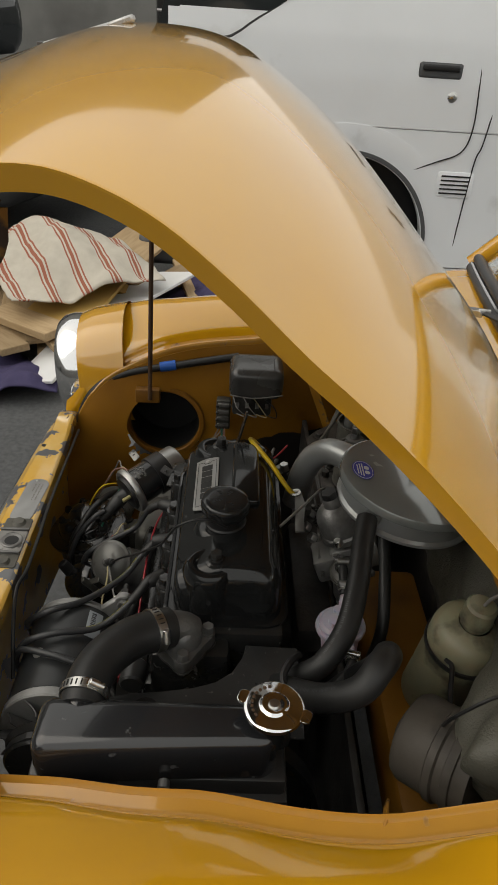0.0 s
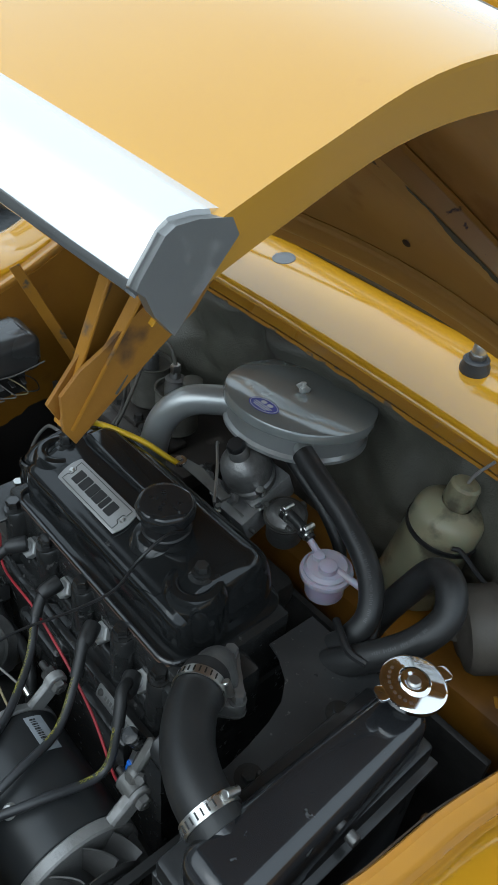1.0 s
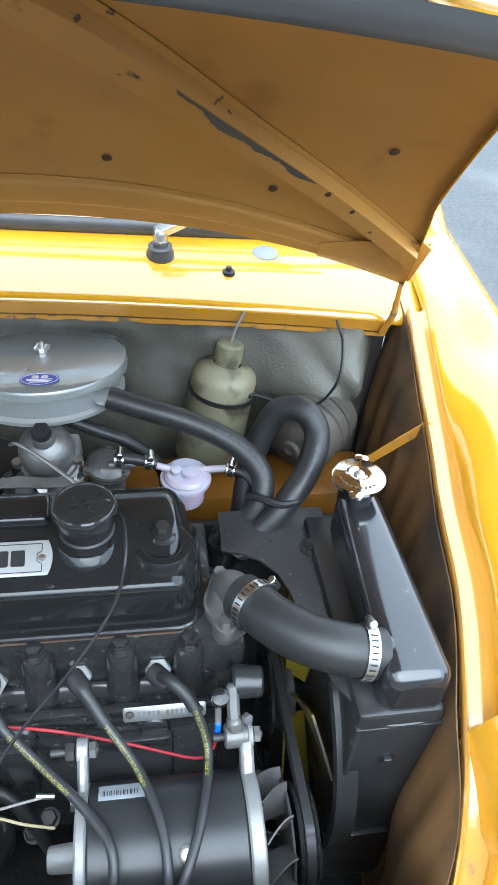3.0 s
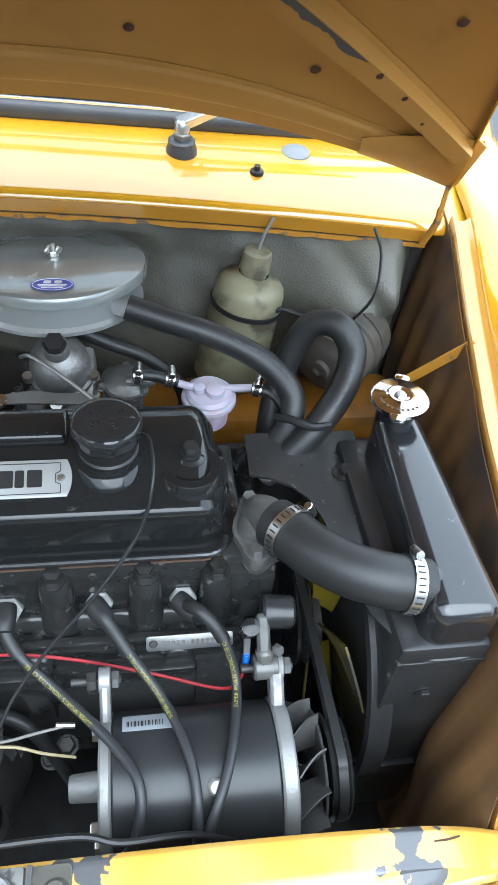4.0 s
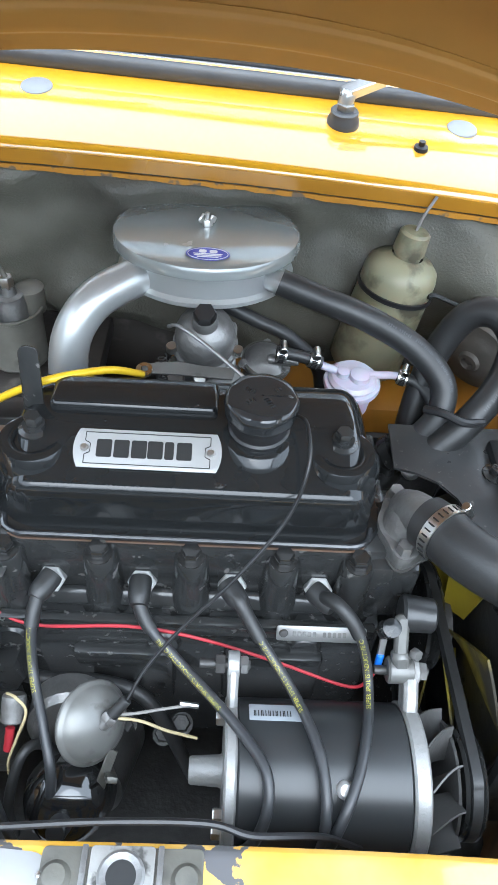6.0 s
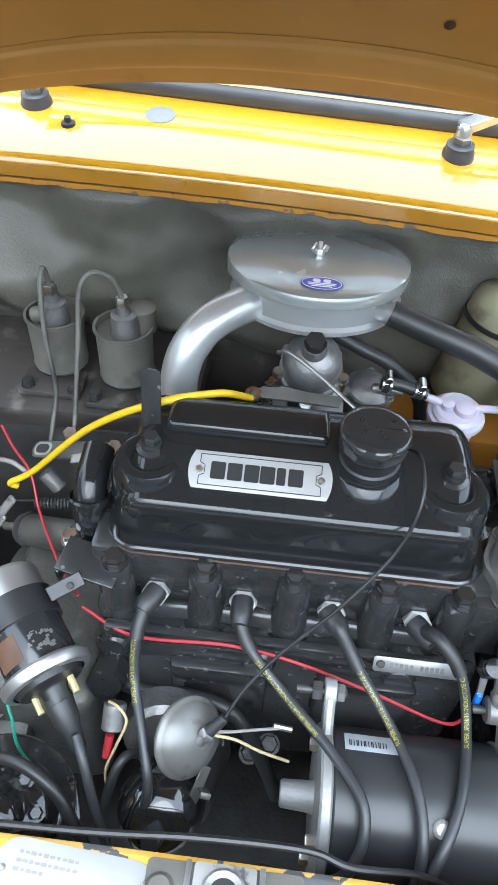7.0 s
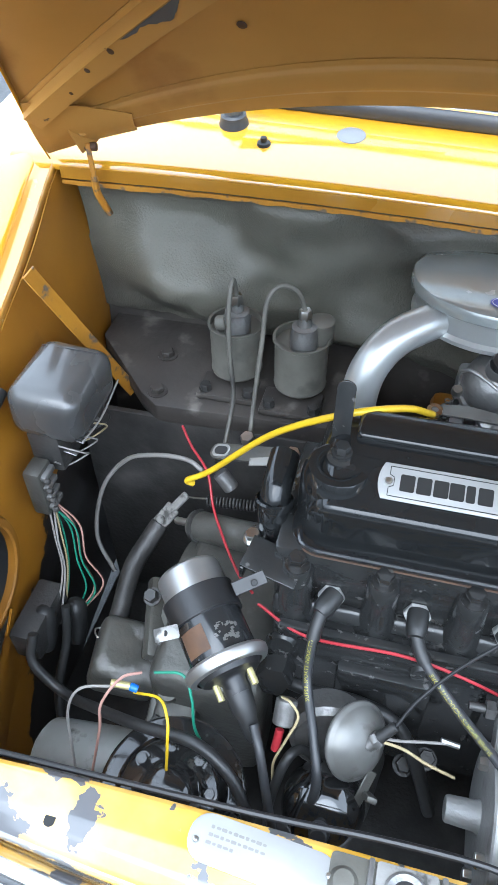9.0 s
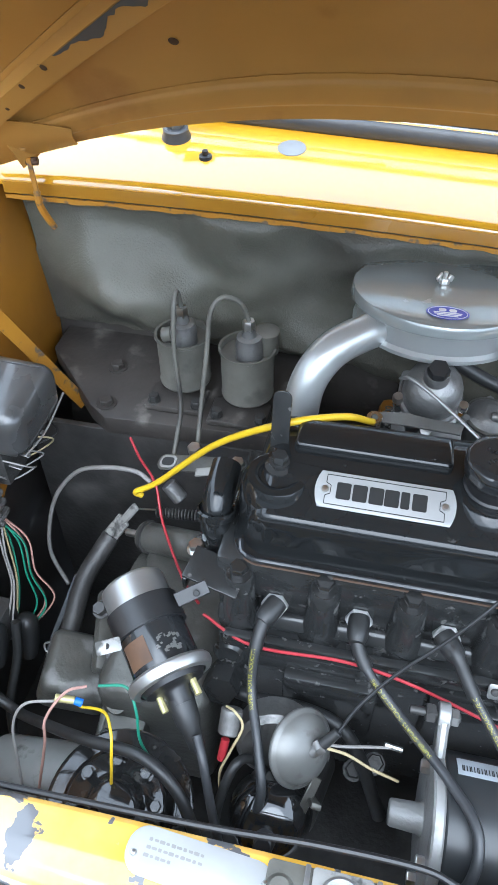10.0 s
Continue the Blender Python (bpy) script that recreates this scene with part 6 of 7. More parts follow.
part("label_band", lathe(B(), [(0.0337, 0.038), (0.0339, 0.040), (0.0339, ln - 0.016), (0.0333, ln - 0.014)], C0, ca, 44), M["glossy_dark"], coil, "glossy black label")
part("rim", lathe(B(), [(0.0333, ln - 0.016), (0.0400, ln - 0.016), (0.0425, ln - 0.013), (0.0425, ln - 0.008), (0.0400, ln - 0.004), (0.0339, ln - 0.003)], C0, ca, 44), M["satin"], coil, "crimped metal rim")
part("tower", lathe(B(), [(0.0333, ln - 0.006), (0.0292, ln + 0.001), (0.016, ln + 0.003), (0.013, ln + 0.006), (0.011, ln + 0.02), (0, ln + 0.02)], C0, ca, 32), M["dark"], coil, "black plastic tower")
for a in (20, 200):
    p = mcoil @ V(0.018 * math.cos(radians(a)), 0.018 * math.sin(radians(a)), ln + 0.002)
    part("terminal", rod(B(), p, p + ca * 0.016, 0.0035, 8), M["brass"], coil, "brass spade terminal")
part("clamp_band", lathe(B(), [(0.0337, 0.030), (0.0369, 0.030), (0.0369, 0.058), (0.0337, 0.058)], C0, ca, 44), M["dark"], coil, "black clamp band")
bm = B()
strap(bm, (-0.218, -0.030, 0.022), (-0.190, -0.012, 0.030), 0.014, 0.003, (0.2, -0.6, 0.75))
lug = part("clamp_lug", bm, M["dark"], coil)
part("lug_hole", rod(B(), (-0.199, -0.0225, 0.0295), (-0.1985, -0.0235, 0.0315), 0.0032, 12), M["ink"], lug)


def on_can(a, h, r=0.0343):
    return mcoil @ V(r * math.cos(radians(a)), r * math.sin(radians(a)), h)


part("label_panel", sheet(B(), lambda u, v: on_can(112 + 48 * u, 0.066 + 0.026 * v), 14, 3, 0.0003), M["rust"], coil, "faded brown part of the label")
bm = B()
rnd_label = random.Random(5)
for i in range(46):
    a, h, w, d = 54 + rnd_label.uniform(0, 42), 0.071 + rnd_label.uniform(0, 0.019), rnd_label.uniform(2, 7), rnd_label.uniform(0.0012, 0.004)
    if (a - 75) ** 2 / 420 + ((h - 0.081) / 0.011) ** 2 < 1.0:
        bm.faces.new([bm.verts.new(on_can(a + p * w, h + q * d, 0.0344 + 0.00002 * i)) for p, q in ((0, 0), (1, 0.2), (0.8, 1), (-0.2, 0.8))])
part("label_print", bm, M["capsule"], coil, "worn silver emblem on the label")
bm = B()
prism(bm, rounded(0.024, 0.013, 0.002), 0.002, pose(-0.268, -0.086, 0.013, 35, 10, 35), 0.0005)
ear = part("clamp_ear", bm, M["speckled"], coil, "zinc ear of the clamp")
part("ear_hole", rod(B(), (-0.2685, -0.0868, 0.0141), (-0.2690, -0.0876, 0.0153), 0.003, 12), M["ink"], ear)
cl = thing("coil_lead", "grey high-tension lead with a rubber boot from the coil", "lead")
part("boot", lathe(B(), [(0.0125, 0), (0.0135, 0.004), (0.012, 0.026), (0.0095, 0.032), (0.008, 0.05), (0.005, 0.055)], C1 + ca * 0.010, V(0.5, -0.62, -0.6), 20), M["rubber"], cl)
part("cable", tube(B(), [C1 + ca * 0.02 + V(0.018, -0.020, -0.012), (-0.163, -0.146, -0.052), (-0.150, -0.172, -0.085), (-0.140, -0.188, -0.13), (-0.135, -0.19, -0.18)], 0.0045, 12, 10), M["lead"], cl)

# ---------- distributor ----------
di = thing("distributor", "black distributor with a round alloy vacuum capsule", "distributor")
VC, VA, VD = V(-0.078, -0.103, -0.077), V(0.70, -0.42, 0.58).normalized(), V(0.62, 0.42, 0.66).normalized()
part("vacuum_capsule", lathe(B(), [(0, 0.0185), (0.010, 0.0175), (0.020, 0.0145), (0.029, 0.0095), (0.0335, 0.0048), (0.0345, 0.0030), (0.0370, 0.0024), (0.0385, 0.0), (0.0370, -0.0035), (0.032, -0.008), (0.022, -0.013), (0, -0.014)], VC, VA, 48), M["capsule"], di, "dull alloy vacuum capsule", 60)
VT = VC + VA * 0.015
part("capsule_stub", rod(B(), VT, VT + VD * 0.014, 0.0062, 14), M["oldalu"], di)
part("stub_nut", hexnut(B(), VT + VD * 0.008, VD, 0.0135, 0.007), M["oldalu"], di)
part("rubber_sleeve", rod(B(), VT + VD * 0.014, VT + VD * 0.036, 0.0058, 14, 0.0048), M["rubber"], di)
part("cap_body", lathe(B(), [(0.038, -0.05), (0.041, -0.02), (0.041, -0.006), (0.0395, 0.005), (0.0355, 0.015), (0.0285, 0.023), (0.019, 0.0285), (0.009, 0.031), (0, 0.0315)], (-0.100, -0.150, -0.135), (-0.1, -0.5, 0.85), 40), M["capgloss"], di, "glossy black distributor cap", 60)
part("cap_tower", rod(B(), (-0.098, -0.176, -0.120), (-0.098, -0.190, -0.100), 0.0105, 18, 0.009), M["dark"], di, "black lead tower on the cap")
part("body", rod(B(), (-0.09, -0.13, -0.18), (-0.075, -0.05, -0.22), 0.036, 28), M["grime"], di)
part("base_drum", rod(B(), (-0.105, -0.095, -0.115), (-0.11, -0.06, -0.13), 0.04, 28), M["oldalu"], di)
bm = B()
box(bm, (-0.062, -0.132, -0.12), (0.010, 0.006, 0.06), (30, 15, 0), 0.001)
part("spring_clip", bm, M["gear"], di, "steel cap clip")
part("clip_arm", strap(B(), (-0.058, -0.120, -0.096), (-0.070, -0.150, -0.120), 0.010, 0.002, (0.4, -0.6, 0.7)), M["gear"], di, "dull cap clip arm")
cond = thing("wire_connector", "pale plastic connector with a red sleeve beside the coil", "connector")
part("shell", rod(B(), (-0.150, -0.085, -0.062), (-0.150, -0.105, -0.078), 0.011, 16), M["oldalu"], cond)
part("sleeve", rod(B(), (-0.152, -0.108, -0.082), (-0.154, -0.122, -0.10), 0.0045, 10), M["red"], cond, "red sleeve")
part("wire", tube(B(), [(-0.155, -0.088, -0.055), (-0.145, -0.094, -0.050), (-0.136, -0.102, -0.062), (-0.145, -0.118, -0.085), (-0.153, -0.132, -0.108), (-0.150, -0.145, -0.14)], 0.0014, 6, 8), M["cream"], cond)

WIRES = [
    ("pinkw", [(-0.295, -0.1, -0.05), (-0.312, -0.112, -0.047), (-0.326, -0.135, -0.062), (-0.326, -0.15, -0.088), (-0.334, -0.18, -0.15)], "faded pink wire by the starter"),
    ("green", [(-0.281, -0.1, -0.043), (-0.251, -0.1, -0.034), (-0.238, -0.115, -0.050), (-0.232, -0.13, -0.08), (-0.212, -0.142, -0.110)], "thin green wire by the starter"),
    ("yellowc", [(-0.303, -0.11, -0.077), (-0.27, -0.12, -0.053), (-0.254, -0.14, -0.046), (-0.250, -0.155, -0.060), (-0.249, -0.17, -0.09)], "thin yellow wire by the starter"),
    ("greyw", [(-0.318, -0.118, -0.055), (-0.350, -0.128, -0.056), (-0.364, -0.14, -0.085), (-0.358, -0.16, -0.12), (-0.345, -0.19, -0.165)], "thin grey wire by the starter"),
    ("greyw", [(-0.058, -0.104, -0.055), (-0.04, -0.098, -0.066), (-0.015, -0.09, -0.073), (0.012, -0.083, -0.078)], "thin grey wire to the dynamo terminal"),
    ("cream", [(-0.062, -0.105, -0.060), (-0.035, -0.102, -0.072), (-0.010, -0.105, -0.085), (0.018, -0.106, -0.098)], "pale wire to the dynamo"),
]
for col, pts, lab in WIRES:
    lead("wire", pts, 0.0015, M[col], lab, "wire", n=7)
bt = thing("bullet_connector", "yellow and blue wire connectors", "connector")
part("yellow_sleeve", rod(B(), (-0.322, -0.117, -0.052), (-0.304, -0.113, -0.058), 0.004, 10), M["brass"], bt)
part("blue_sleeve", rod(B(), (-0.304, -0.113, -0.058), (-0.296, -0.113, -0.061), 0.0042, 10), M["bluew"], bt)
part("metal_tip", rod(B(), (0.0, -0.083, -0.076), (0.018, -0.083, -0.08), 0.003, 8), M["steel"], bt)
lead("battery_cable", [(-0.455, -0.055, -0.120), (-0.452, -0.075, -0.15), (-0.41, -0.09, -0.175), (-0.35, -0.115, -0.13), (-0.29, -0.135, -0.092), (-0.225, -0.148, -0.066), (-0.186, -0.166, -0.075), (-0.165, -0.186, -0.11), (-0.16, -0.19, -0.18)], 0.0060, M["rubber"], "thick black starter cable", "cable", n=12)
lead("vent_hose", [(-0.172, -0.04, -0.112), (-0.131, -0.048, -0.110), (-0.082, -0.048, -0.112), (-0.044, -0.055, -0.120), (-0.018, -0.07, -0.150), (0.014, -0.095, -0.23)], 0.0075, M["rubber"], "black rubber hose behind the distributor", "hose", n=14)
lead("bonnet_cable", [(-0.40, -0.215, -0.02), (-0.158, -0.212, -0.006), (-0.051, -0.207, 0.000), (0.030, -0.206, 0.000), (0.065, -0.212, -0.006), (0.12, -0.205, -0.03), (0.16, -0.20, -0.08)], 0.0029, M["dark"], "black cable lying along the slam panel", "cable", n=8)
lead("side_cable", [(-0.10, -0.12, -0.13), (-0.125, -0.115, -0.10), (-0.14, -0.13, -0.095), (-0.15, -0.16, -0.13), (-0.15, -0.17, -0.18)], 0.005, M["rubber"], "black cable below the coil", "cable")

# engine number tag and small engine details
tg = part("number_tag", prism(B(), rounded(0.086, 0.0165, 0.003), 0.0012, pose(0.131, -0.030, -0.031, 62, 0, 0), 0.0003), M["satin"], engine, "small riveted metal tag with stamped bars")
tm = pose(0.131, -0.030, -0.031, 62, 0, 0)
for a in (-1, 1):
    part("rivet", lathe(B(), [(0, 0.0025), (0.0035, 0.0018), (0.0045, 0)], tm @ V(a * 0.036, 0, 0.0012), tm.to_3x3() @ V(0, 0, 1), 14), M["grime"], tg)
bm = B()
for i in range(11):
    if i != 5:
        prism(bm, rounded(0.0032, 0.0055, 0.0006, 1), 0.0003, tm @ pose(-0.026 + 0.0048 * i, 0, 0.0013))
part("stamping", bm, M["oldalu"], tg)
bm = strap(B(), (0.199, -0.032, 0.014), (0.200, -0.056, -0.016), 0.013, 0.010, (0, -0.8, 0.6), 0.003)
rod(bm, (0.190, -0.062, -0.034), (0.215, -0.062, -0.034), 0.0125, 20)
strap(bm, (0.200, -0.054, -0.012), (0.202, -0.061, -0.030), 0.017, 0.016, (0, -0.8, 0.6), 0.004)
part("dynamo_bracket", bm, M["capsule"], engine, "stained alloy bracket with a cast eye")
part("bracket_bolt", hexnut(B(), (0.211, -0.056, -0.012), (0.5, -0.7, 0.5), 0.010, 0.007), M["oldalu"], engine)
bm = rod(B(), (0.200, -0.024, 0.004), (0.232, -0.026, 0.003), 0.0175, 24, 0.016)
part("pump_snout", bm, M["scuffed"], engine, "dull stub of the water pump")
for x in (-0.17, -0.02, 0.12):
    part("core_plug", lathe(B(), [(0, 0.002), (0.014, 0.003), (0.017, 0.0), (0.018, -0.002)], (x, -0.022, -0.075), (0, -1, 0.1), 24), M["cast"], engine)
bm = lathe(B(), [(0, 0.012), (0.018, 0.012), (0.020, 0.009), (0.020, -0.02)], (-0.172, -0.045, -0.10), (0, -1, 0.4), 6)
part("blanking_bolt", bm, M["cast"], engine)
for x, z in ((-0.06, -0.19), (-0.02, -0.21), (0.0, -0.18)):
    part("block_bolt", bolt(B(), (x, -0.06, z), (0, -0.3, 1), 0.016, 0.012, 0.012), M["grime"], engine)

# ---------- gearbox side ----------
gb = thing("gearbox", "oil-stained alloy gearbox casing at the engine's end", "gearbox")
bm = B()
box(bm, (-0.245, 0.03, -0.20), (0.13, 0.22, 0.20), (0, 0, 0), 0.02, 3)
lathe(bm, [(0.11, 0), (0.105, 0.02), (0.06, 0.035), (0, 0.04)], (-0.30, 0.06, -0.21), (-1, 0, 0), 40)
part("clutch_cover", bm, M["gear"], gb, "stained alloy clutch cover")
bm = B()
box(bm, (-0.355, -0.03, -0.175), (0.085, 0.08, 0.06), (0, 20, 10), 0.014, 3)
box(bm, (-0.325, 0.005, -0.13), (0.03, 0.10, 0.02), (10, 30, 20), 0.006)
box(bm, (-0.305, -0.085, -0.19), (0.014, 0.16, 0.02), (25, 0, 0), 0.004)
box(bm, (-0.275, -0.09, -0.18), (0.05, 0.10, 0.05), (15, 0, 0), 0.01)
part("casing_rib", bm, M["gear"], gb)
for p in ((-0.30, -0.03, -0.115), (-0.29, -0.10, -0.165), (-0.335, 0.02, -0.11), (-0.265, -0.05, -0.12), (-0.30, -0.13, -0.19)):
    part("casing_bolt", bolt(B(), p, (-0.1, -0.4, 1), 0.015, 0.010, 0.011), M["grime"], gb)
for i in range(9):
    a = radians(150 + 26 * i)
    part("flange_bolt", bolt(B(), (-0.303 - 0.012, 0.055 + 0.098 * math.cos(a), -0.205 + 0.098 * math.sin(a)), (-1, -0.1, 0.2), 0.013, 0.009, 0.009), M["oldalu"], gb)
for y, z, l in ((-0.02, -0.118, 0.09), (0.02, -0.108, 0.10), (-0.06, -0.128, 0.08)):
    bm = B()
    box(bm, (-0.262, y, z), (l, 0.007, 0.020), (0, 12, 8), 0.002)
    part("cast_web", bm, M["gear"], gb)
for p in ((-0.285, -0.07, -0.140), (-0.292, -0.125, -0.160)):
    part("bolt_eye", lathe(B(), [(0.006, 0.006), (0.013, 0.006), (0.0145, 0.002), (0.0145, -0.015)], p, (-0.2, -0.5, 1), 20), M["gear"], gb, "cast eye for a bolt")
part("split_pin", tube(B(), [(-0.392, -0.012, -0.150), (-0.398, -0.018, -0.146), (-0.394, -0.026, -0.145), (-0.388, -0.030, -0.147), (-0.389, -0.044, -0.152)], 0.0012, 6, 5), M["steel"], gb)
cy = thing("clutch_lever", "worn steel clutch lever with clevis and return spring", "lever")
part("arm", tube(B(), [(-0.370, 0.138, -0.126), (-0.380, 0.118, -0.140), (-0.392, 0.082, -0.158), (-0.391, 0.03, -0.180), (-0.388, -0.005, -0.190)], 0.0125, 14, 8), M["grime"], cy)
bm = strap(B(), (-0.380, 0.132, -0.138), (-0.352, 0.149, -0.100), 0.021, 0.006, (-0.25, -0.75, 0.6), 0.002)
strap(bm, (-0.360, 0.144, -0.110), (-0.335, 0.156, -0.078), 0.011, 0.006, (-0.25, -0.75, 0.6), 0.002)
part("clevis", bm, M["speckled"], cy, "worn alloy clevis")
part("pin", rod(B(), (-0.366, 0.144, -0.122), (-0.3685, 0.1365, -0.116), 0.0065, 14), M["speckled"], cy)
part("push_rod", rod(B(), (-0.345, 0.135, -0.108), (-0.315, 0.128, -0.100), 0.005, 10), M["steel"], cy)
sl = thing("slave_cylinder", "grey clutch slave cylinder below the rocker cover's end", "cylinder")
part("barrel", rod(B(), (-0.318, 0.128, -0.100), (-0.225, 0.095, -0.060), 0.019, 24), M["gear"], sl)
part("barrel_ring", lathe(B(), [(0.019, 0), (0.0215, 0.001), (0.0215, 0.006), (0.019, 0.007)], (-0.312, 0.126, -0.098), (0.93, -0.33, 0.4), 24), M["grime"], sl)
part("port", rod(B(), (-0.30, 0.11, -0.12), (-0.30, 0.085, -0.135), 0.013, 14), M["grime"], sl)
coils = []
for i in range(120):
    a = 2 * math.pi * i / 8
    k = i / 119
    coils.append(V(-0.306 + 0.070 * k, 0.150 - 0.020 * k + 0.006 * math.cos(a), -0.076 + 0.032 * k + 0.006 * math.sin(a)))
sg = single("return_spring", tube(B(), coils, 0.0012, 6, 2), M["grime"], "dark coiled return spring", "spring")
part("hook", tube(B(), [(-0.345, 0.162, -0.092), (-0.325, 0.156, -0.082), (-0.306, 0.152, -0.074)], 0.0012, 6, 4), M["steel"], sg)

# starter and solenoid
stt = thing("starter_motor", "grey cylindrical starter motor behind the slam panel", "starter motor")
part("barrel", lathe(B(), [(0, 0), (0.038, 0), (0.042, 0.004), (0.042, 0.115), (0.036, 0.12), (0, 0.12)], (-0.405, -0.150, -0.205), (1, -0.02, 0.30), 40), M["starter"], stt, "dull metal barrel")
part("nose", rod(B(), (-0.29, -0.152, -0.175), (-0.24, -0.152, -0.165), 0.03, 24), M["grime"], stt)
dr = thing("clutch_damper_drum", "oily black round drum with a ring of bolts", "drum")
part("flange", lathe(B(), [(0.056, -0.020), (0.071, -0.006), (0.0745, -0.001), (0.0745, 0.004), (0.070, 0.007), (0.058, 0.006), (0.053, 0.010), (0.051, 0.022), (0.046, 0.029), (0.031, 0.032), (0.027, 0.035), (0.025, 0.040), (0.019, 0.045), (0.010, 0.048), (0, 0.049)], (-0.246, -0.175, -0.140), (0.05, -0.25, 1), 56), M["oily"], dr, "oil-wet black flange", 55)
part("lower_drum", lathe(B(), [(0.062, 0), (0.066, -0.05), (0.05, -0.08)], (-0.246, -0.175, -0.140), (0.05, -0.25, 1), 40), M["grime"], dr)
for i in range(8):
    a = 2 * math.pi * i / 8
    p = frame_to((0.05, -0.25, 1), (-0.246, -0.175, -0.140)) @ V(0.040 * math.cos(a), 0.040 * math.sin(a), 0.029)
    part("drum_bolt", bolt(B(), p, (0.05, -0.25, 1), 0.010, 0.007, 0.0075), M["oily"], dr)

# ---------- things on the inner wing ----------
rb = thing("voltage_regulator", "glossy black regulator box on the inner wing", "regulator")
bm = B()
box(bm, (-0.462, 0.135, 0.088), (0.088, 0.108, 0.068), (0, 4, 0), 0.020, 6)
part("cover", bm, M["box"], rb, "smooth black cover")
part("seam", tube(B(), [(-0.418, 0.083, 0.067), (-0.417, 0.13, 0.062), (-0.419, 0.188, 0.070)], 0.0012, 6, 6), M["greyw"], rb, "pale wire round the box")
part("seam_line", tube(B(), [(-0.425, 0.168, 0.122), (-0.462, 0.1685, 0.1225), (-0.495, 0.168, 0.123)], 0.0006, 5, 4), M["ink"], rb)
bm = B()
box(bm, (-0.475, 0.13, 0.03), (0.04, 0.08, 0.06), (0, 0, 0), 0.006)
part("terminal_block", bm, M["grime"], rb)
for k in range(4):
    part("spade", strap(B(), (-0.456, 0.100 + 0.02 * k, 0.030), (-0.440, 0.100 + 0.02 * k, 0.026), 0.007, 0.0012, (0, 0, 1)), M["oldalu"], rb, "spade terminal")
bm = B()
box(bm, (-0.480, 0.072, -0.010), (0.022, 0.03, 0.07), (0, 0, 0), 0.004)
fz = single("fuse_holder", bm, M["gear"], "dusty fuse block with wires on the inner wing", "fuse block")
for k in range(4):
    bm = B()
    box(bm, (-0.467, 0.072, 0.016 - 0.016 * k), (0.008, 0.024, 0.008), (0, 0, 0), 0.002)
    part("fuse_clip", bm, M["oldalu"], fz, "dull metal fuse clip")
    part("clip_screw", rod(B(), (-0.464, 0.060, 0.016 - 0.016 * k), (-0.458, 0.060, 0.016 - 0.016 * k), 0.0035, 10), M["grime"], fz)
for i, col in enumerate(("green", "green", "pinkw", "cream", "greyw", "green", "pinkw", "greyw")):
    o = random.Random(i)
    dx, dy = o.uniform(-0.012, 0.016), o.uniform(-0.018, 0.012)
    pts = [(-0.476, 0.068 + 0.004 * (i % 4), -0.035), (-0.462 + dx, 0.065 + dy, -0.075), (-0.455 + dx, 0.050 + dy, -0.120), (-0.452 + dx * 2, 0.035 + dy * 2, -0.165), (-0.462 + dx, 0.02 + dy, -0.20)]
    lead("wire", pts, 0.0013, M[col], "thin coloured wire of the loom on the inner wing", "wire", "loom wires", 6)
for i in range(4):
    o = random.Random(40 + i)
    a = [(-0.455, 0.09 + 0.02 * i, 0.045), (-0.430 + o.uniform(-0.01, 0.01), 0.10 + 0.025 * i, 0.030), (-0.438, 0.12 + 0.02 * i, 0.008), (-0.456, 0.10 + 0.02 * i, 0.004), (-0.462, 0.085 + 0.02 * i, 0.022)]
    lead("wire", a, 0.0011, M[("greyw", "greyw", "cream", "dark")[i]], "looped wire below the regulator", "wire", "regulator wires", 6)
rl = thing("solenoid", "black starter solenoid with two rubber boots", "solenoid")
bm = B()
box(bm, (-0.478, -0.012, -0.165), (0.035, 0.085, 0.05), (0, 0, 0), 0.006)
part("body", bm, M["grime"], rl)
for x, y, z in ((-0.470, -0.022, -0.182), (-0.450, 0.012, -0.212)):
    part("boot", lathe(B(), [(0.010, -0.022), (0.0125, -0.012), (0.0150, 0.0), (0.0155, 0.022), (0.0145, 0.034), (0.010, 0.042), (0.004, 0.045), (0, 0.0452)], (x, y, z), (0.0, 0.32, 0.95), 20), M["rubber"], rl, "black rubber terminal boot")
lead("solenoid_cable", [(-0.448, 0.004, -0.15), (-0.444, -0.02, -0.19), (-0.447, -0.06, -0.24), (-0.45, -0.08, -0.32)], 0.006, M["rubber"], "black cable dropping from the solenoid", "cable", n=12)
lead("wing_loom", [(-0.500, -0.242, -0.13), (-0.490, -0.236, -0.06), (-0.490, -0.20, 0.02), (-0.498, -0.132, 0.062), (-0.508, -0.016, 0.084), (-0.516, 0.10, 0.105)], 0.008, M["rubber"], "black taped wiring loom along the wing edge", "loom", n=12)
lead("loom_tape", [(-0.503, -0.062, 0.078), (-0.506, -0.030, 0.083)], 0.0105, M["bluew"], "band of blue tape round the loom", "tape", n=14)
bs = thing("body_brace", "flat yellow brace strap between wing and bulkhead", "brace")
part("strap", strap(B(), (-0.508, 0.196, 0.198), (-0.462, 0.305, -0.055), 0.018, 0.003, (1, -0.6, 0.2)), M["seam"], bs)
bs2 = thing("body_brace", "flat yellow brace strap behind the radiator", "brace")
part("strap", strap(B(), (0.474, 0.2285, 0.135), (0.395, 0.26, 0.035), 0.012, 0.003, (0, -1, 0.6)), M["seam"], bs2)
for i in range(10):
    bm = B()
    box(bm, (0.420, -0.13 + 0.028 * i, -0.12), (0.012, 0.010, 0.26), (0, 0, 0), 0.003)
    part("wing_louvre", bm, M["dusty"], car)

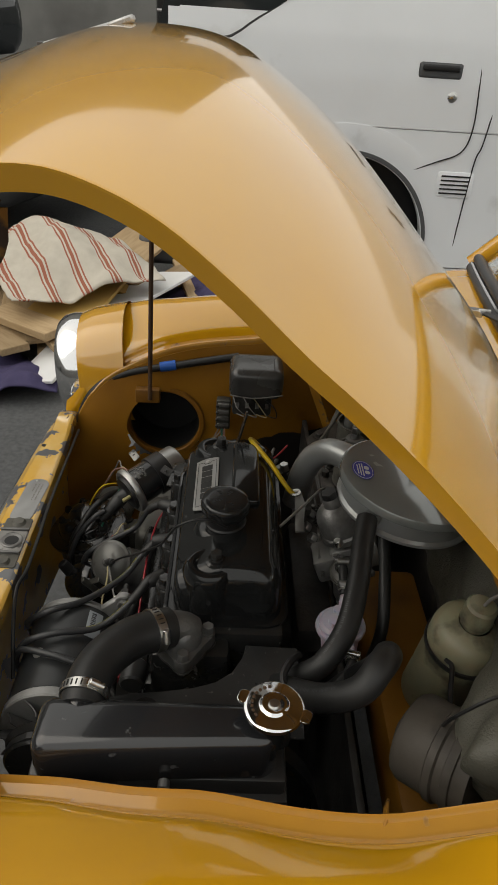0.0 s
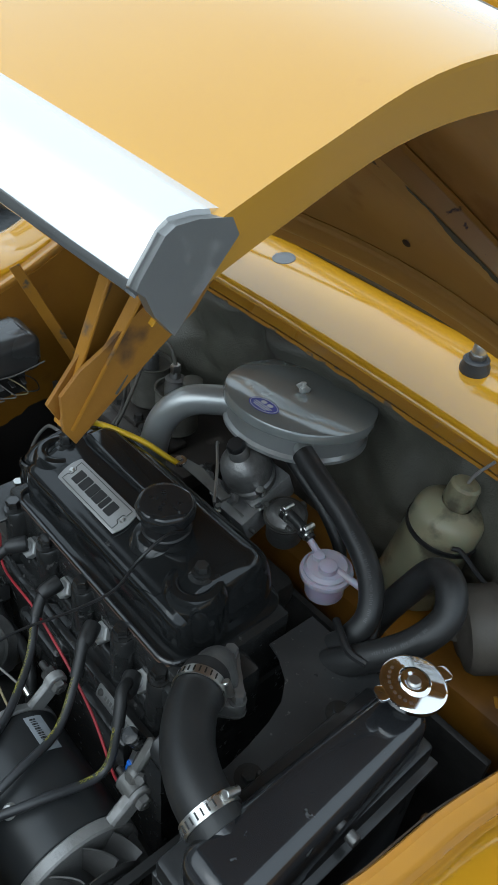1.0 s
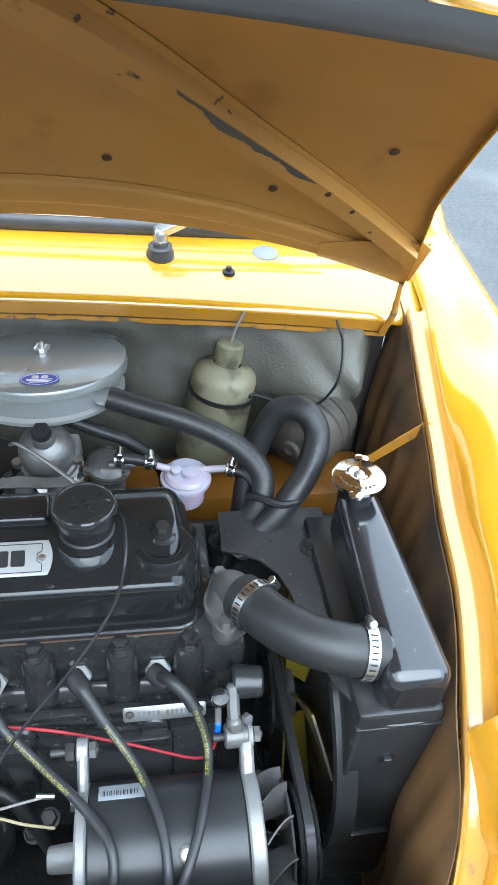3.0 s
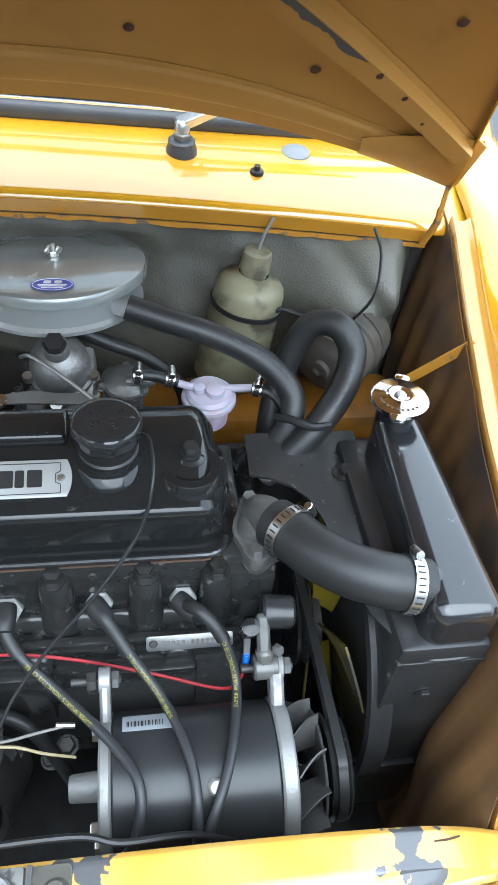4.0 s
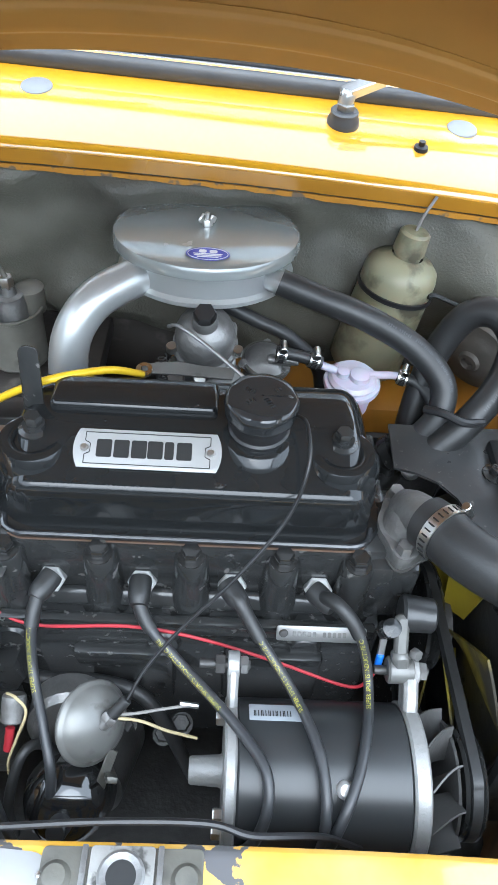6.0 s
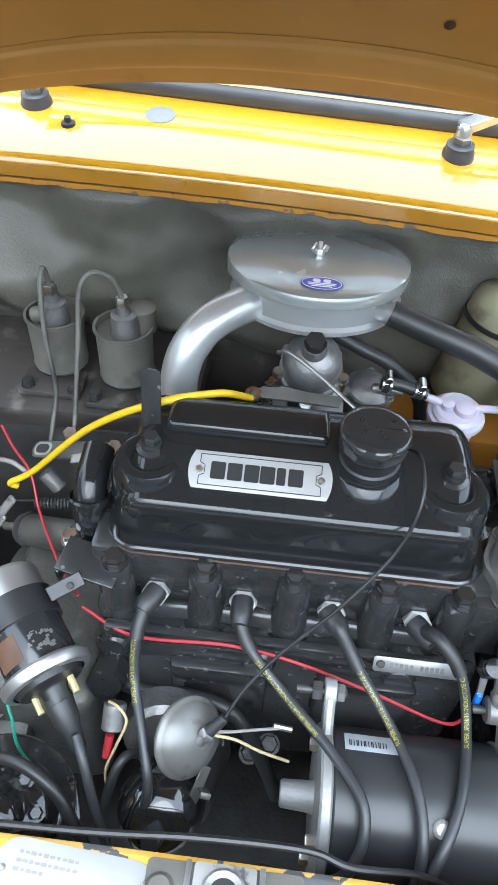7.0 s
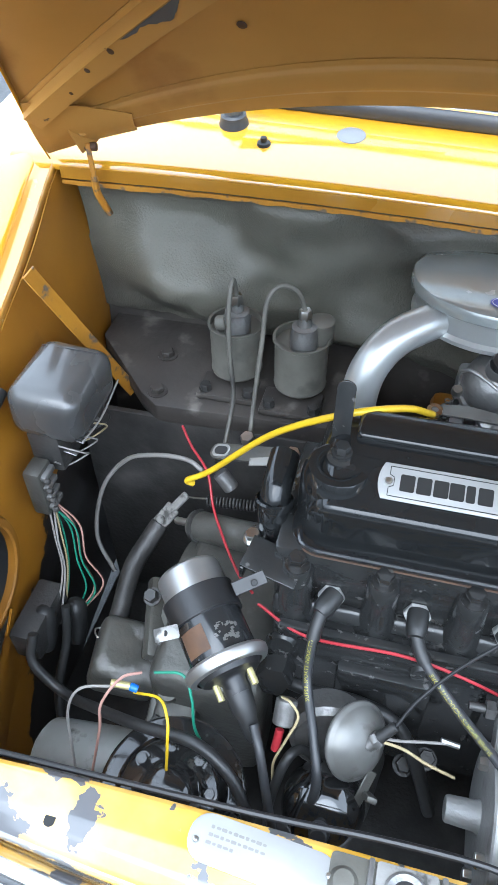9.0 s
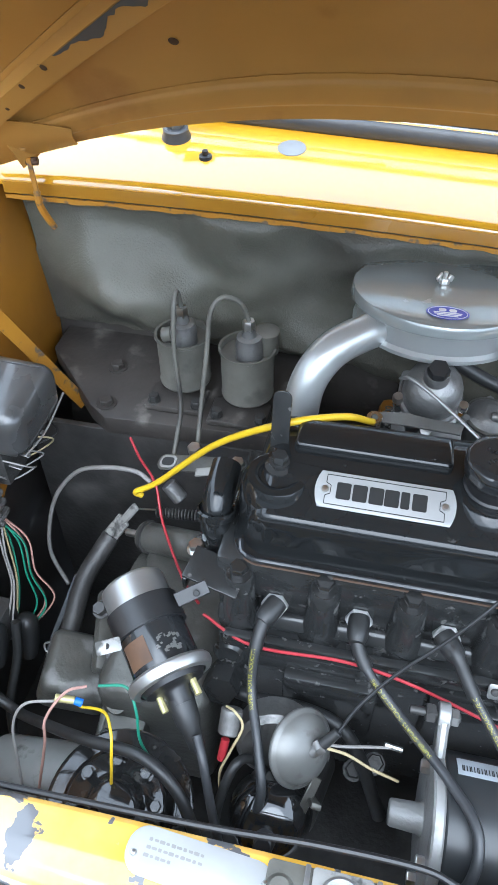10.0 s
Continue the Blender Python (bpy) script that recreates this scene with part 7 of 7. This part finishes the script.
# ---------- right-hand side: bottle, hoses, fuel filter ----------
wb = thing("washer_bottle", "yellowed plastic washer bottle strapped to the bulkhead", "bottle")
part("bottle_body", lathe(B(), [(0, 0), (0.044, 0.002), (0.048, 0.008), (0.0465, 0.05), (0.0450, 0.112), (0.0445, 0.136), (0.042, 0.146), (0.034, 0.154), (0.019, 0.160)], (0.210, 0.366, -0.020), (0.16, 0.05, 1), 40), M["bottle"], wb)
part("bottle_neck", lathe(B(), [(0.0165, 0), (0.0165, 0.007), (0.0195, 0.008), (0.0180, 0.031), (0.0150, 0.034), (0, 0.034)], (0.2345, 0.3735, 0.135), (0.12, 0.05, 1), 24), M["bottle"], wb)
part("outlet_tube", tube(B(), [(0.238, 0.376, 0.164), (0.244, 0.380, 0.184), (0.256, 0.388, 0.205)], 0.0020, 8, 6), M["greyw"], wb)
part("strap", lathe(B(), [(0.0450, 0), (0.0472, 0.0005), (0.0472, 0.006), (0.0450, 0.0065)], (0.2285, 0.3715, 0.092), (0.16, 0.05, 1), 40), M["dark"], wb, "black cable tie")
lead("cable_tie_tail", [(0.262, 0.340, 0.104), (0.272, 0.345, 0.103), (0.300, 0.338, 0.096), (0.337, 0.330, 0.090)], 0.003, M["dark"], "black cable tie tail", "cable tie", n=8)
lead("wire", [(0.337, 0.322, 0.092), (0.358, 0.312, 0.116), (0.374, 0.312, 0.150), (0.380, 0.338, 0.186), (0.378, 0.372, 0.200)], 0.002, M["dark"], "thin black wire against the grey insulation", "wire", n=7)
bl = thing("heater_blower", "dusty grey heater trunk on the bulkhead", "heater duct")
part("drum", lathe(B(), [(0, 0.004), (0.006, 0.004), (0.008, -0.002), (0.012, -0.001), (0.014, 0.004), (0.030, 0.006), (0.034, 0.010), (0.046, 0.013), (0.050, 0.020), (0.050, 0.052), (0.053, 0.054), (0.053, 0.062), (0.050, 0.064), (0.049, 0.098), (0.0, 0.098)], (0.314, 0.288, 0.050), (0.66, 0.72, 0.16), 40), M["drum"], bl)
part("band", lathe(B(), [(0.0495, 0.072), (0.052, 0.073), (0.052, 0.082), (0.0495, 0.083)], (0.314, 0.288, 0.050), (0.66, 0.72, 0.16), 40), M["drum"], bl)
hs = thing("breather_hose", "thick black rubber hose from the air cleaner", "hose")
part("hose_body", tube(B(), [(0.080, 0.268, 0.160), (0.12, 0.258, 0.150), (0.176, 0.246, 0.135), (0.230, 0.228, 0.112), (0.259, 0.202, 0.088), (0.256, 0.180, 0.062), (0.236, 0.172, 0.032), (0.213, 0.174, 0.004)], 0.0140, 20, 10), M["rubber"], hs)
hose_print(hs, [(0.176, 0.246, 0.135), (0.230, 0.228, 0.112), (0.259, 0.202, 0.088), (0.256, 0.180, 0.062)], 0.014, 0.08, 0.75, (0.3, -0.6, 0.8))
part("end_collar", lathe(B(), [(0.014, 0), (0.0215, 0.001), (0.022, 0.012), (0.014, 0.014)], (0.222, 0.173, 0.014), (-0.65, 0.05, -0.75), 24), M["cast"], hs)
hh = thing("heater_hose", "thick black heater hose bent in a loop", "hose")
part("hose_body", tube(B(), [(0.236, 0.143, 0.018), (0.252, 0.152, 0.036), (0.283, 0.166, 0.066), (0.316, 0.196, 0.098), (0.329, 0.228, 0.128), (0.312, 0.250, 0.147), (0.286, 0.264, 0.134), (0.265, 0.262, 0.090), (0.250, 0.24, 0.045), (0.24, 0.21, -0.01)], 0.0160, 20, 10), M["rubber"], hh)
hose_print(hh, [(0.252, 0.152, 0.036), (0.283, 0.166, 0.066), (0.316, 0.196, 0.098), (0.329, 0.228, 0.128)], 0.016, 0.45, 0.85, (0.0, -0.7, 0.7))
lead("cable_tie", [(0.238, 0.176, 0.076), (0.254, 0.164, 0.082), (0.275, 0.154, 0.080), (0.296, 0.158, 0.078)], 0.0045, M["dark"], "black cable tie holding two hoses together", "cable tie", n=8)
hose_clamp("hose_clamp", (0.241, 0.146, 0.024), (0.62, 0.40, 0.68), 0.0168)
ff = thing("fuel_filter", "pink and white plastic inline fuel filter", "fuel filter")
FP = (0.170, 0.238, 0.026)
part("bowl", lathe(B(), [(0, -0.008), (0.021, -0.008), (0.024, -0.005), (0.0258, 0.026)], FP, (0, -0.08, 1), 36), M["filter_pink"], ff, "pink translucent bowl")
part("ring", lathe(B(), [(0.0262, 0.025), (0.0315, 0.026), (0.0325, 0.029), (0.0315, 0.033), (0.0272, 0.034)], FP, (0, -0.08, 1), 36), M["filter_white"], ff, "white rim")
part("top", lathe(B(), [(0.0275, 0.034), (0.0275, 0.037), (0.024, 0.041), (0.010, 0.043), (0, 0.043)], FP, (0, -0.08, 1), 36), M["filter_white"], ff, "milky white lid")
bm = rod(B(), (0.128, 0.243, 0.074), (0.160, 0.236, 0.068), 0.0045, 12)
rod(bm, (0.178, 0.236, 0.068), (0.228, 0.246, 0.060), 0.0045, 12)
lathe(bm, [(0.012, 0), (0.011, 0.010), (0.006, 0.012), (0, 0.012)], (0.176, 0.230, 0.064), (0, -0.1, 1), 18)
lathe(bm, [(0.008, 0), (0.007, 0.010), (0, 0.012)], (0.158, 0.234, 0.064), (0, -0.1, 1), 14)
part("stub", bm, M["filter_white"], ff, "milky white hose stubs")
fh = thing("fuel_hose", "short black fuel hose with clamps", "hose", "fuel hoses")
part("hose_body", tube(B(), [(0.083, 0.244, 0.086), (0.105, 0.244, 0.083), (0.134, 0.243, 0.075)], 0.0068, 14, 6), M["rubber"], fh)
hose_clamp("hose_clamp", (0.088, 0.244, 0.083), (1, 0, -0.15), 0.0072, fh)
hose_clamp("hose_clamp", (0.124, 0.243, 0.078), (1, 0, -0.3), 0.0072, fh)
fo = thing("fuel_hose", "black fuel hose below the filter outlet", "hose", "fuel hoses")
part("hose_body", tube(B(), [(0.222, 0.246, 0.060), (0.245, 0.237, 0.056), (0.262, 0.215, 0.042), (0.262, 0.195, 0.01), (0.25, 0.19, -0.05)], 0.0068, 14, 8), M["rubber"], fo)
hose_clamp("hose_clamp", (0.228, 0.2435, 0.0595), (1, -0.3, -0.1), 0.0072, fo)
lead("vent_pipe", [(0.02, 0.31, 0.10), (0.06, 0.308, 0.080), (0.10, 0.304, 0.062), (0.14, 0.30, 0.02), (0.15, 0.29, -0.04)], 0.0085, M["rubber"], "black rubber pipe below the air cleaner", "hose", n=14)
part("gulp_valve", lathe(B(), [(0, 0), (0.02, 0), (0.022, 0.004), (0.022, 0.03), (0.012, 0.034), (0, 0.034)], (0.210, 0.172, -0.030), (0.2, 0.1, 1), 20), M["cast"], engine)
ck = thing("hose_valve", "brass slotted screw valve by the hoses", "valve")
part("valve_body", rod(B(), (0.234, 0.146, 0.010), (0.226, 0.134, 0.030), 0.010, 16), M["alu"], ck)

# ---------- slam panel fittings ----------
vp = part("plate", prism(B(), rounded(0.118, 0.036, 0.016, 6), 0.0012, pose(-0.137, -0.243, 0.0018, 0, 0, -4), 0.0003), M["plate"], car, "oval metal maker's plate with worn print")
pmx = pose(-0.137, -0.243, 0.0032, 0, 0, -4)
for i in range(26):
    row, col = divmod(i, 10)
    if row < 2 or col < 5:
        part("print_bar", prism(B(), rounded(0.0028 + 0.0008 * (i * 7 % 3), 0.0026 - 0.0006 * (i % 2), 0.0005, 1), 0.0002, pmx @ pose(-0.042 + 0.0047 * col, 0.0085 - 0.0058 * row, 0)), M["greyw"], vp)
for a in (-1, 1):
    part("plate_rivet", lathe(B(), [(0, 0.002), (0.002, 0.0015), (0.0026, 0)], pmx @ V(a * 0.052, 0.004 * a, 0), (0, 0, 1), 12), M["steel"], vp)
bm = B()
prism(bm, rounded(0.115, 0.042, 0.004), 0.0025, pose(-0.028, -0.245, 0.0012), 0.0006)
lk = part("lock_plate", bm, M["dirty_grey"], car, "grey bonnet lock plate")
part("lock_hole", lathe(B(), [(0.010, 0.0), (0.015, 0.0015), (0.017, 0.0005), (0.017, -0.002)], (-0.028, -0.243, 0.0065), (0, 0, 1), 28), M["oldalu"], lk)
part("lock_socket", lathe(B(), [(0, 0.0003), (0.0112, 0.0003)], (-0.028, -0.243, 0.0064), (0, 0, 1), 24), M["ink"], lk, "dark lock opening")
part("lock_boss", prism(B(), rounded(0.046, 0.044, 0.003), 0.003, pose(-0.028, -0.2455, 0.0030), 0.0008), M["speckled"], lk, "bare metal lock surround")
for x in (-0.055, -0.001):
    part("lock_rib", prism(B(), rounded(0.004, 0.044, 0.001), 0.005, pose(x, -0.2455, 0.0030), 0.001), M["oldalu"], lk, "upright flange of the lock")
for x in (-0.074, 0.018):
    part("lock_bolt", lathe(B(), [(0, 0.006), (0.008, 0.005), (0.0105, 0.001), (0.0115, 0)], (x, -0.244, 0.0036), (0, 0, 1), 20), M["dirty_grey"], lk, "rounded bolt head")
for x, y, w, h in ((-0.306, -0.256, 0.009, 0.016), (-0.277, -0.243, 0.005, 0.005), (0.115, -0.262, 0.012, 0.012), (0.29, -0.25, 0.011, 0.011)):
    part("panel_hole", prism(B(), rounded(w, h, min(w, h) * 0.45, 4), 0.0004, pose(x, y, 0.0014)), M["ink"], car)
# ---------- beyond the car ----------
VX = -2.8
van = thing("delivery_van", "white van parked beside the car", "van")


def van_side(u, v):
    y = -0.35 + 3.9 * u
    z = -0.40 + 1.85 * v
    x = VX - 0.10 * max(0, (z - 0.45)) ** 1.0 * 0.9 - 0.012 * math.cos(min(1.0, max(-1.0, (z - 0.1) / 0.5)) * 1.5)
    return (x, y, z)


bm = sheet(B(), van_side, 78, 60, -0.01)
WY, WZ, WR = 0.61, -0.30, 0.33
gone = [v for v in bm.verts if (v.co.y - WY) ** 2 + (v.co.z - WZ) ** 2 < 0.42 ** 2 or (-0.35 <= v.co.y < -0.30 + 0.25 * (v.co.z - 0.5) and v.co.z > 0.5)]
bmesh.ops.delete(bm, geom=gone, context="VERTS")
for v in bm.verts:
    d = V(v.co.y - WY, v.co.z - WZ)
    if d.length < 0.46:
        d = d.normalized() * 0.425
        v.co.y, v.co.z = d[0] + WY, d[1] + WZ
part("side_panel", bm, M["van"], van, "white painted van side")
bm = B()
box(bm, (VX - 0.9, 1.6, 0.5), (1.55, 3.85, 1.75), (0, 0, 0), 0.12, 3)
part("body_core", bm, M["dark"], van, "dark interior behind the wheel arch and window")
part("roof", sheet(B(), lambda u, v: (VX - 0.12 - 1.5 * v, -0.1 + 3.6 * u, 1.45 + 0.06 * math.sin(math.pi * v)), 8, 8, 0.02), M["van"], van)
bm = B()
prism(bm, [(-0.30, 0.60), (-0.01, 0.57), (0.32, 0.76), (0.36, 1.18), (-0.10, 1.18)], 0.01, Matrix(((0, 0, 1, VX - 0.022), (1, 0, 0, 0), (0, 1, 0, 0), (0, 0, 0, 1))))
part("door_window", bm, M["darkglass"], van, "dark side window")
bm = B()
tube(bm, [(VX - 0.012, -0.30, 0.60), (VX - 0.010, -0.02, 0.568), (VX - 0.018, 0.15, 0.66), (VX - 0.03, 0.33, 0.765)], 0.010, 8, 4)
part("window_rubber", bm, M["rubber"], van)
for pts in ([(1.10, 1.2), (1.144, 0.806), (1.175, 0.45), (1.185, 0.26), (1.15, 0.16), (1.04, 0.11), (0.90, 0.055)], [(1.32, 0.9), (1.255, 0.25), (1.225, 0.10), (1.20, -0.40)], [(2.4, 0.9), (2.4, 0.3), (2.4, -0.40)]):
    part("door_gap", tube(B(), [(VX + 0.002 - 0.09 * max(0, z - 0.45), y, z) for y, z in pts], 0.0036, 6, 6), M["ink"], van, "dark shut line of the door")
# the creases' shading is drawn as grey tubes on the white side
for z, r in ((0.25, 0.013), (0.66, 0.006)):
    part("side_crease", tube(B(), [(VX - 0.012 - 0.09 * max(0, z - 0.45), -0.3, z), (VX - 0.012 - 0.09 * max(0, z - 0.45), 1.5, z), (VX - 0.012 - 0.09 * max(0, z - 0.45), 3.5, z)], r, 8, 4), M["rim"], van, "pressed crease, its shading painted grey")
bm = B()
box(bm, (VX + 0.0, 0.985, 0.50), (0.02, 0.20, 0.065), (0, 0, 0), 0.012, 3)
dh = part("door_handle", bm, M["trim"], van, "dark grey door handle")
bm = B()
box(bm, (VX + 0.012, 0.985, 0.512), (0.02, 0.17, 0.028), (0, 0, 0), 0.008, 3)
part("handle_grip", bm, M["dark"], dh)
part("lock", lathe(B(), [(0, 0.006), (0.012, 0.006), (0.022, 0.002), (0.024, 0)], (VX + 0.001, 1.06, 0.395), (1, 0, 0), 20), M["steel"], dh, "round lock")
bm = B()
box(bm, (VX + 0.0, 1.50, 0.42), (0.02, 0.07, 0.22), (0, 0, 0), 0.012, 3)
part("slide_handle", bm, M["dark"], van, "dark upright handle of the sliding door")
bm = B()
prism(bm, rounded(0.185, 0.12, 0.02), 0.008, Matrix(((0, 0, 1, VX - 0.004), (1, 0, 0, 1.15), (0, 1, 0, 0.01), (0, 0, 0, 1))), 0.002)
vt = part("air_vent", bm, M["van"], van, "slatted air vent")
for i in range(5):
    bm = B()
    box(bm, (VX + 0.005, 1.15, -0.03 + 0.02 * i), (0.006, 0.14, 0.007), (0, 0, 0), 0.001)
    part("vent_slot", bm, M["ink"], vt)
bm = B()
box(bm, (VX - 0.02, 2.3, -0.45), (0.06, 2.4, 0.09), (0, 0, 0), 0.02, 2)
part("sill", bm, M["van"], van)
bm = B()
box(bm, (VX - 0.1, -0.25, -0.38), (0.3, 0.3, 0.16), (0, 0, 0), 0.04, 3)
part("bumper", bm, M["trim"], van, "dark bumper end")
part("arch_panel", lathe(B(), [(0.421, -0.05), (0.421, 0.006), (0.432, 0.010), (0.56, 0.0045), (0.56, -0.03)], (VX - 0.002, WY, WZ), (1, 0, 0), 72, -2, 182), M["van"], van, "smooth white wheel arch")
part("arch_lip", lathe(B(), [(0.425, -0.006), (0.445, 0.0), (0.445, 0.012), (0.425, 0.012)], (VX + 0.0, WY, WZ), (1, 0, 0), 60, -10, 190), M["trim"], van)
for wy in (WY, 2.75):
    wh = part("wheel", lathe(B(), [(0.20, 0.0), (0.235, 0.06), (0.30, 0.075), (0.322, 0.05), (WR, 0.0), (WR, -0.12), (0.30, -0.16), (0.2, -0.16)], (VX - 0.09, wy, WZ), (1, 0, 0), 64), M["tyre"], van, "wheel with black tyre")
    bm = lathe(B(), [(0, 0.045), (0.042, 0.045), (0.050, 0.038), (0.055, 0.012), (0.12, 0.022), (0.172, 0.010), (0.180, -0.01), (0.196, 0.0), (0.207, 0.040), (0.218, 0.045), (0.222, 0.035), (0.215, 0.0)], (VX - 0.07, wy, WZ), (1, 0, 0), 64)
    rm = part("rim", bm, M["rim"], wh, "grey wheel with round holes")
    for i in range(12):
        a = 2 * math.pi * i / 12
        part("rim_hole", lathe(B(), [(0, 0.001), (0.019, 0.001), (0.021, -0.004)], (VX - 0.07 + 0.019, wy + 0.138 * math.cos(a), WZ + 0.138 * math.sin(a)), (1, 0, 0), 14), M["ink"], rm)
    for i in range(5):
        a = 2 * math.pi * i / 5
        part("wheel_nut", hexnut(B(), (VX - 0.056, wy + 0.075 * math.cos(a), WZ + 0.075 * math.sin(a)), (1, 0, 0), 0.022, 0.016), M["grime"], rm)
    part("hub_cap", rod(B(), (VX - 0.03, wy, WZ), (VX - 0.005, wy, WZ), 0.035, 24), M["grime"], rm)
    part("rim_rivets", tube(B(), [(VX - 0.052, wy + 0.19 * math.cos(a * 0.3), WZ + 0.19 * math.sin(a * 0.3)) for a in range(21)], 0.003, 5, 3), M["rim"], rm)

# heap of boards and cloth
rnd = random.Random(11)


def board(name, x, y, z, l, w, t, rx, ry, rz, material, label):
    b = B()
    box(b, (0, 0, 0), (l, w, t), (0, 0, 0), 0.003, 1)
    ob = single(name, b, material, label, "board", "heap of boards")
    ob.matrix_world = pose(x, y, z, rx, ry, rz)
    return ob


HEAP = [
    (-2.19, -0.585, -0.42, 0.62, 0.32, 0.018, 4, 8, -15, "ply"), (-2.66, -0.43, -0.36, 0.56, 0.27, 0.02, -4, 6, -20, "wood"), (-2.33, -0.34, -0.44, 0.46, 0.34, 0.015, 14, 6, -35, "whiteboard"),
    (-1.95, -0.76, -0.46, 0.42, 0.13, 0.035, 3, -4, 50, "wood"), (-1.76, -0.62, -0.545, 0.30, 0.20, 0.014, 14, 10, -20, "whiteboard"), (-1.95, -0.92, -0.52, 0.5, 0.12, 0.03, 0, -4, 40, "wood"),
    (-2.48, -0.13, -0.46, 0.55, 0.05, 0.03, 4, 6, 15, "wood"), (-2.62, -0.16, -0.44, 0.26, 0.12, 0.04, 8, 4, -30, "wood"), (-2.42, -0.02, -0.50, 0.30, 0.10, 0.03, -6, 4, -25, "wood"),
    (-2.3, -0.85, -0.46, 0.9, 0.20, 0.02, 6, 8, 10, "wood"), (-2.5, -0.62, -0.44, 0.7, 0.24, 0.02, -6, 6, 70, "ply"), (-2.1, -1.0, -0.55, 0.8, 0.25, 0.02, 6, 2, 100, "wood"),
    (-2.6, -1.05, -0.42, 1.0, 0.3, 0.02, 8, 10, 140, "wood"), (-2.2, -0.10, -0.57, 0.6, 0.05, 0.04, 0, 0, 60, "wood"), (-2.35, 0.10, -0.56, 0.7, 0.08, 0.03, 0, 4, 110, "wood"),
    (-2.25, -0.55, -0.56, 0.9, 0.5, 0.06, 0, 4, 15, "wood"), (-2.4, -0.9, -0.54, 0.9, 0.5, 0.08, 0, 0, 80, "wood"), (-2.05, -0.62, -0.50, 0.5, 0.28, 0.03, 2, -3, 30, "wood"),
]
for x, y, z, l, w, t, rx, ry, rz, mm in HEAP:
    board("board", x, y, z, l, w, t, rx, ry, rz, M[mm], {"ply": "ochre fibreboard sheet lying on the heap", "wood": "rough timber offcut in the heap", "whiteboard": "white laminated panel leaning on the heap"}[mm])
for i in range(16):
    board("wood_offcut", -2.45 + rnd.uniform(-0.35, 0.3), -0.35 + rnd.uniform(-0.5, 0.45), -0.53 + rnd.uniform(-0.05, 0.10), rnd.uniform(0.2, 0.5), rnd.uniform(0.03, 0.1), rnd.uniform(0.015, 0.04), rnd.uniform(-20, 20), rnd.uniform(-20, 20), rnd.uniform(0, 180), M["wood"], "short timber offcut on the heap")


def draped(name, cx, cy, cz, sx, sy, turn, lift, seed, material, label):
    m = pose(cx, cy, cz, 0, 0, turn)

    def f(u, v):
        x, y = (u - 0.5) * sx, (v - 0.5) * sy
        r = math.hypot(x / sx, y / sy) * 2
        z = lift * max(0, 1 - r * r * 0.8) + 0.05 * noise.noise(V(x * 5 + seed, y * 5, 0)) + 0.03 * math.sin(9 * x + 5 * y + seed) + 0.015 * noise.noise(V(x * 16, y * 16, seed))
        return m @ V(x, y, z)
    b = sheet(B(), f, 40, 40, 0.006)
    ob = single(name, b, material, label, "cloth", sharp=180)
    me = ob.data
    uv = me.uv_layers.new(name="UVMap")
    inv = m.inverted()
    for loop in me.loops:
        p = inv @ me.vertices[loop.vertex_index].co
        uv.data[loop.index].uv = (p.x / sx + 0.5 + 0.03 * p.y, p.y / sy + 0.5)
    return ob


draped("striped_blanket", -2.42, -0.70, -0.36, 0.66, 0.86, -62, 0.15, 2.0, M["cloth"], "cream blanket with brown stripes thrown over the heap")
draped("purple_sheet", -1.74, -0.82, -0.60, 0.42, 0.45, 10, 0.05, 5.0, M["purple"], "dark purple cloth lying on the ground")
draped("purple_sheet", -2.35, 0.20, -0.55, 0.9, 0.7, 30, 0.22, 7.0, M["purple"], "dark purple cloth hanging from the heap")

# grey car behind the heap
gc = thing("parked_car", "dark grey car parked beyond the heap", "car")
bm = B()
box(bm, (-4.6, -2.6, -0.05), (1.6, 3.6, 0.7), (0, 0, -20), 0.18, 4)
part("body", bm, M["trim"], gc)
bm = B()
box(bm, (-4.7, -2.5, 0.5), (1.3, 1.9, 0.5), (0, 0, -20), 0.2, 4)
part("cabin", bm, M["darkglass"], gc)
for dx, dy in ((0.75, 1.0), (0.75, -1.0)):
    part("wheel", lathe(B(), [(0, 0.02), (0.18, 0.0), (0.2, 0.03), (0.29, 0.04), (0.31, 0), (0.31, -0.15)], pose(-4.6, -2.6, 0, 0, 0, -20) @ V(dx + 0.03, dy, -0.32), (0.94, -0.34, 0), 36), M["tyre"], gc)

# walls added round the yard to block low sky and darken reflections
for nm, ctr, size in (("wall_west", (-15.0, -14.0, 4.8), (0.4, 34.0, 11.0)), ("wall_north_west", (-15.0, 18.0, 1.3), (0.4, 29.0, 4.0)), ("wall_south", (0.0, -16.0, 2.3), (60.0, 0.4, 6.0)), ("wall_east", (9.0, 0.0, 0.7), (0.4, 60.0, 2.8))):
    bm = B()
    box(bm, ctr, size, bevel=0.02)
    single(nm, bm, M["facade"], "plain dull rendered wall added to close the yard and block low sky", "wall", kind="structure")
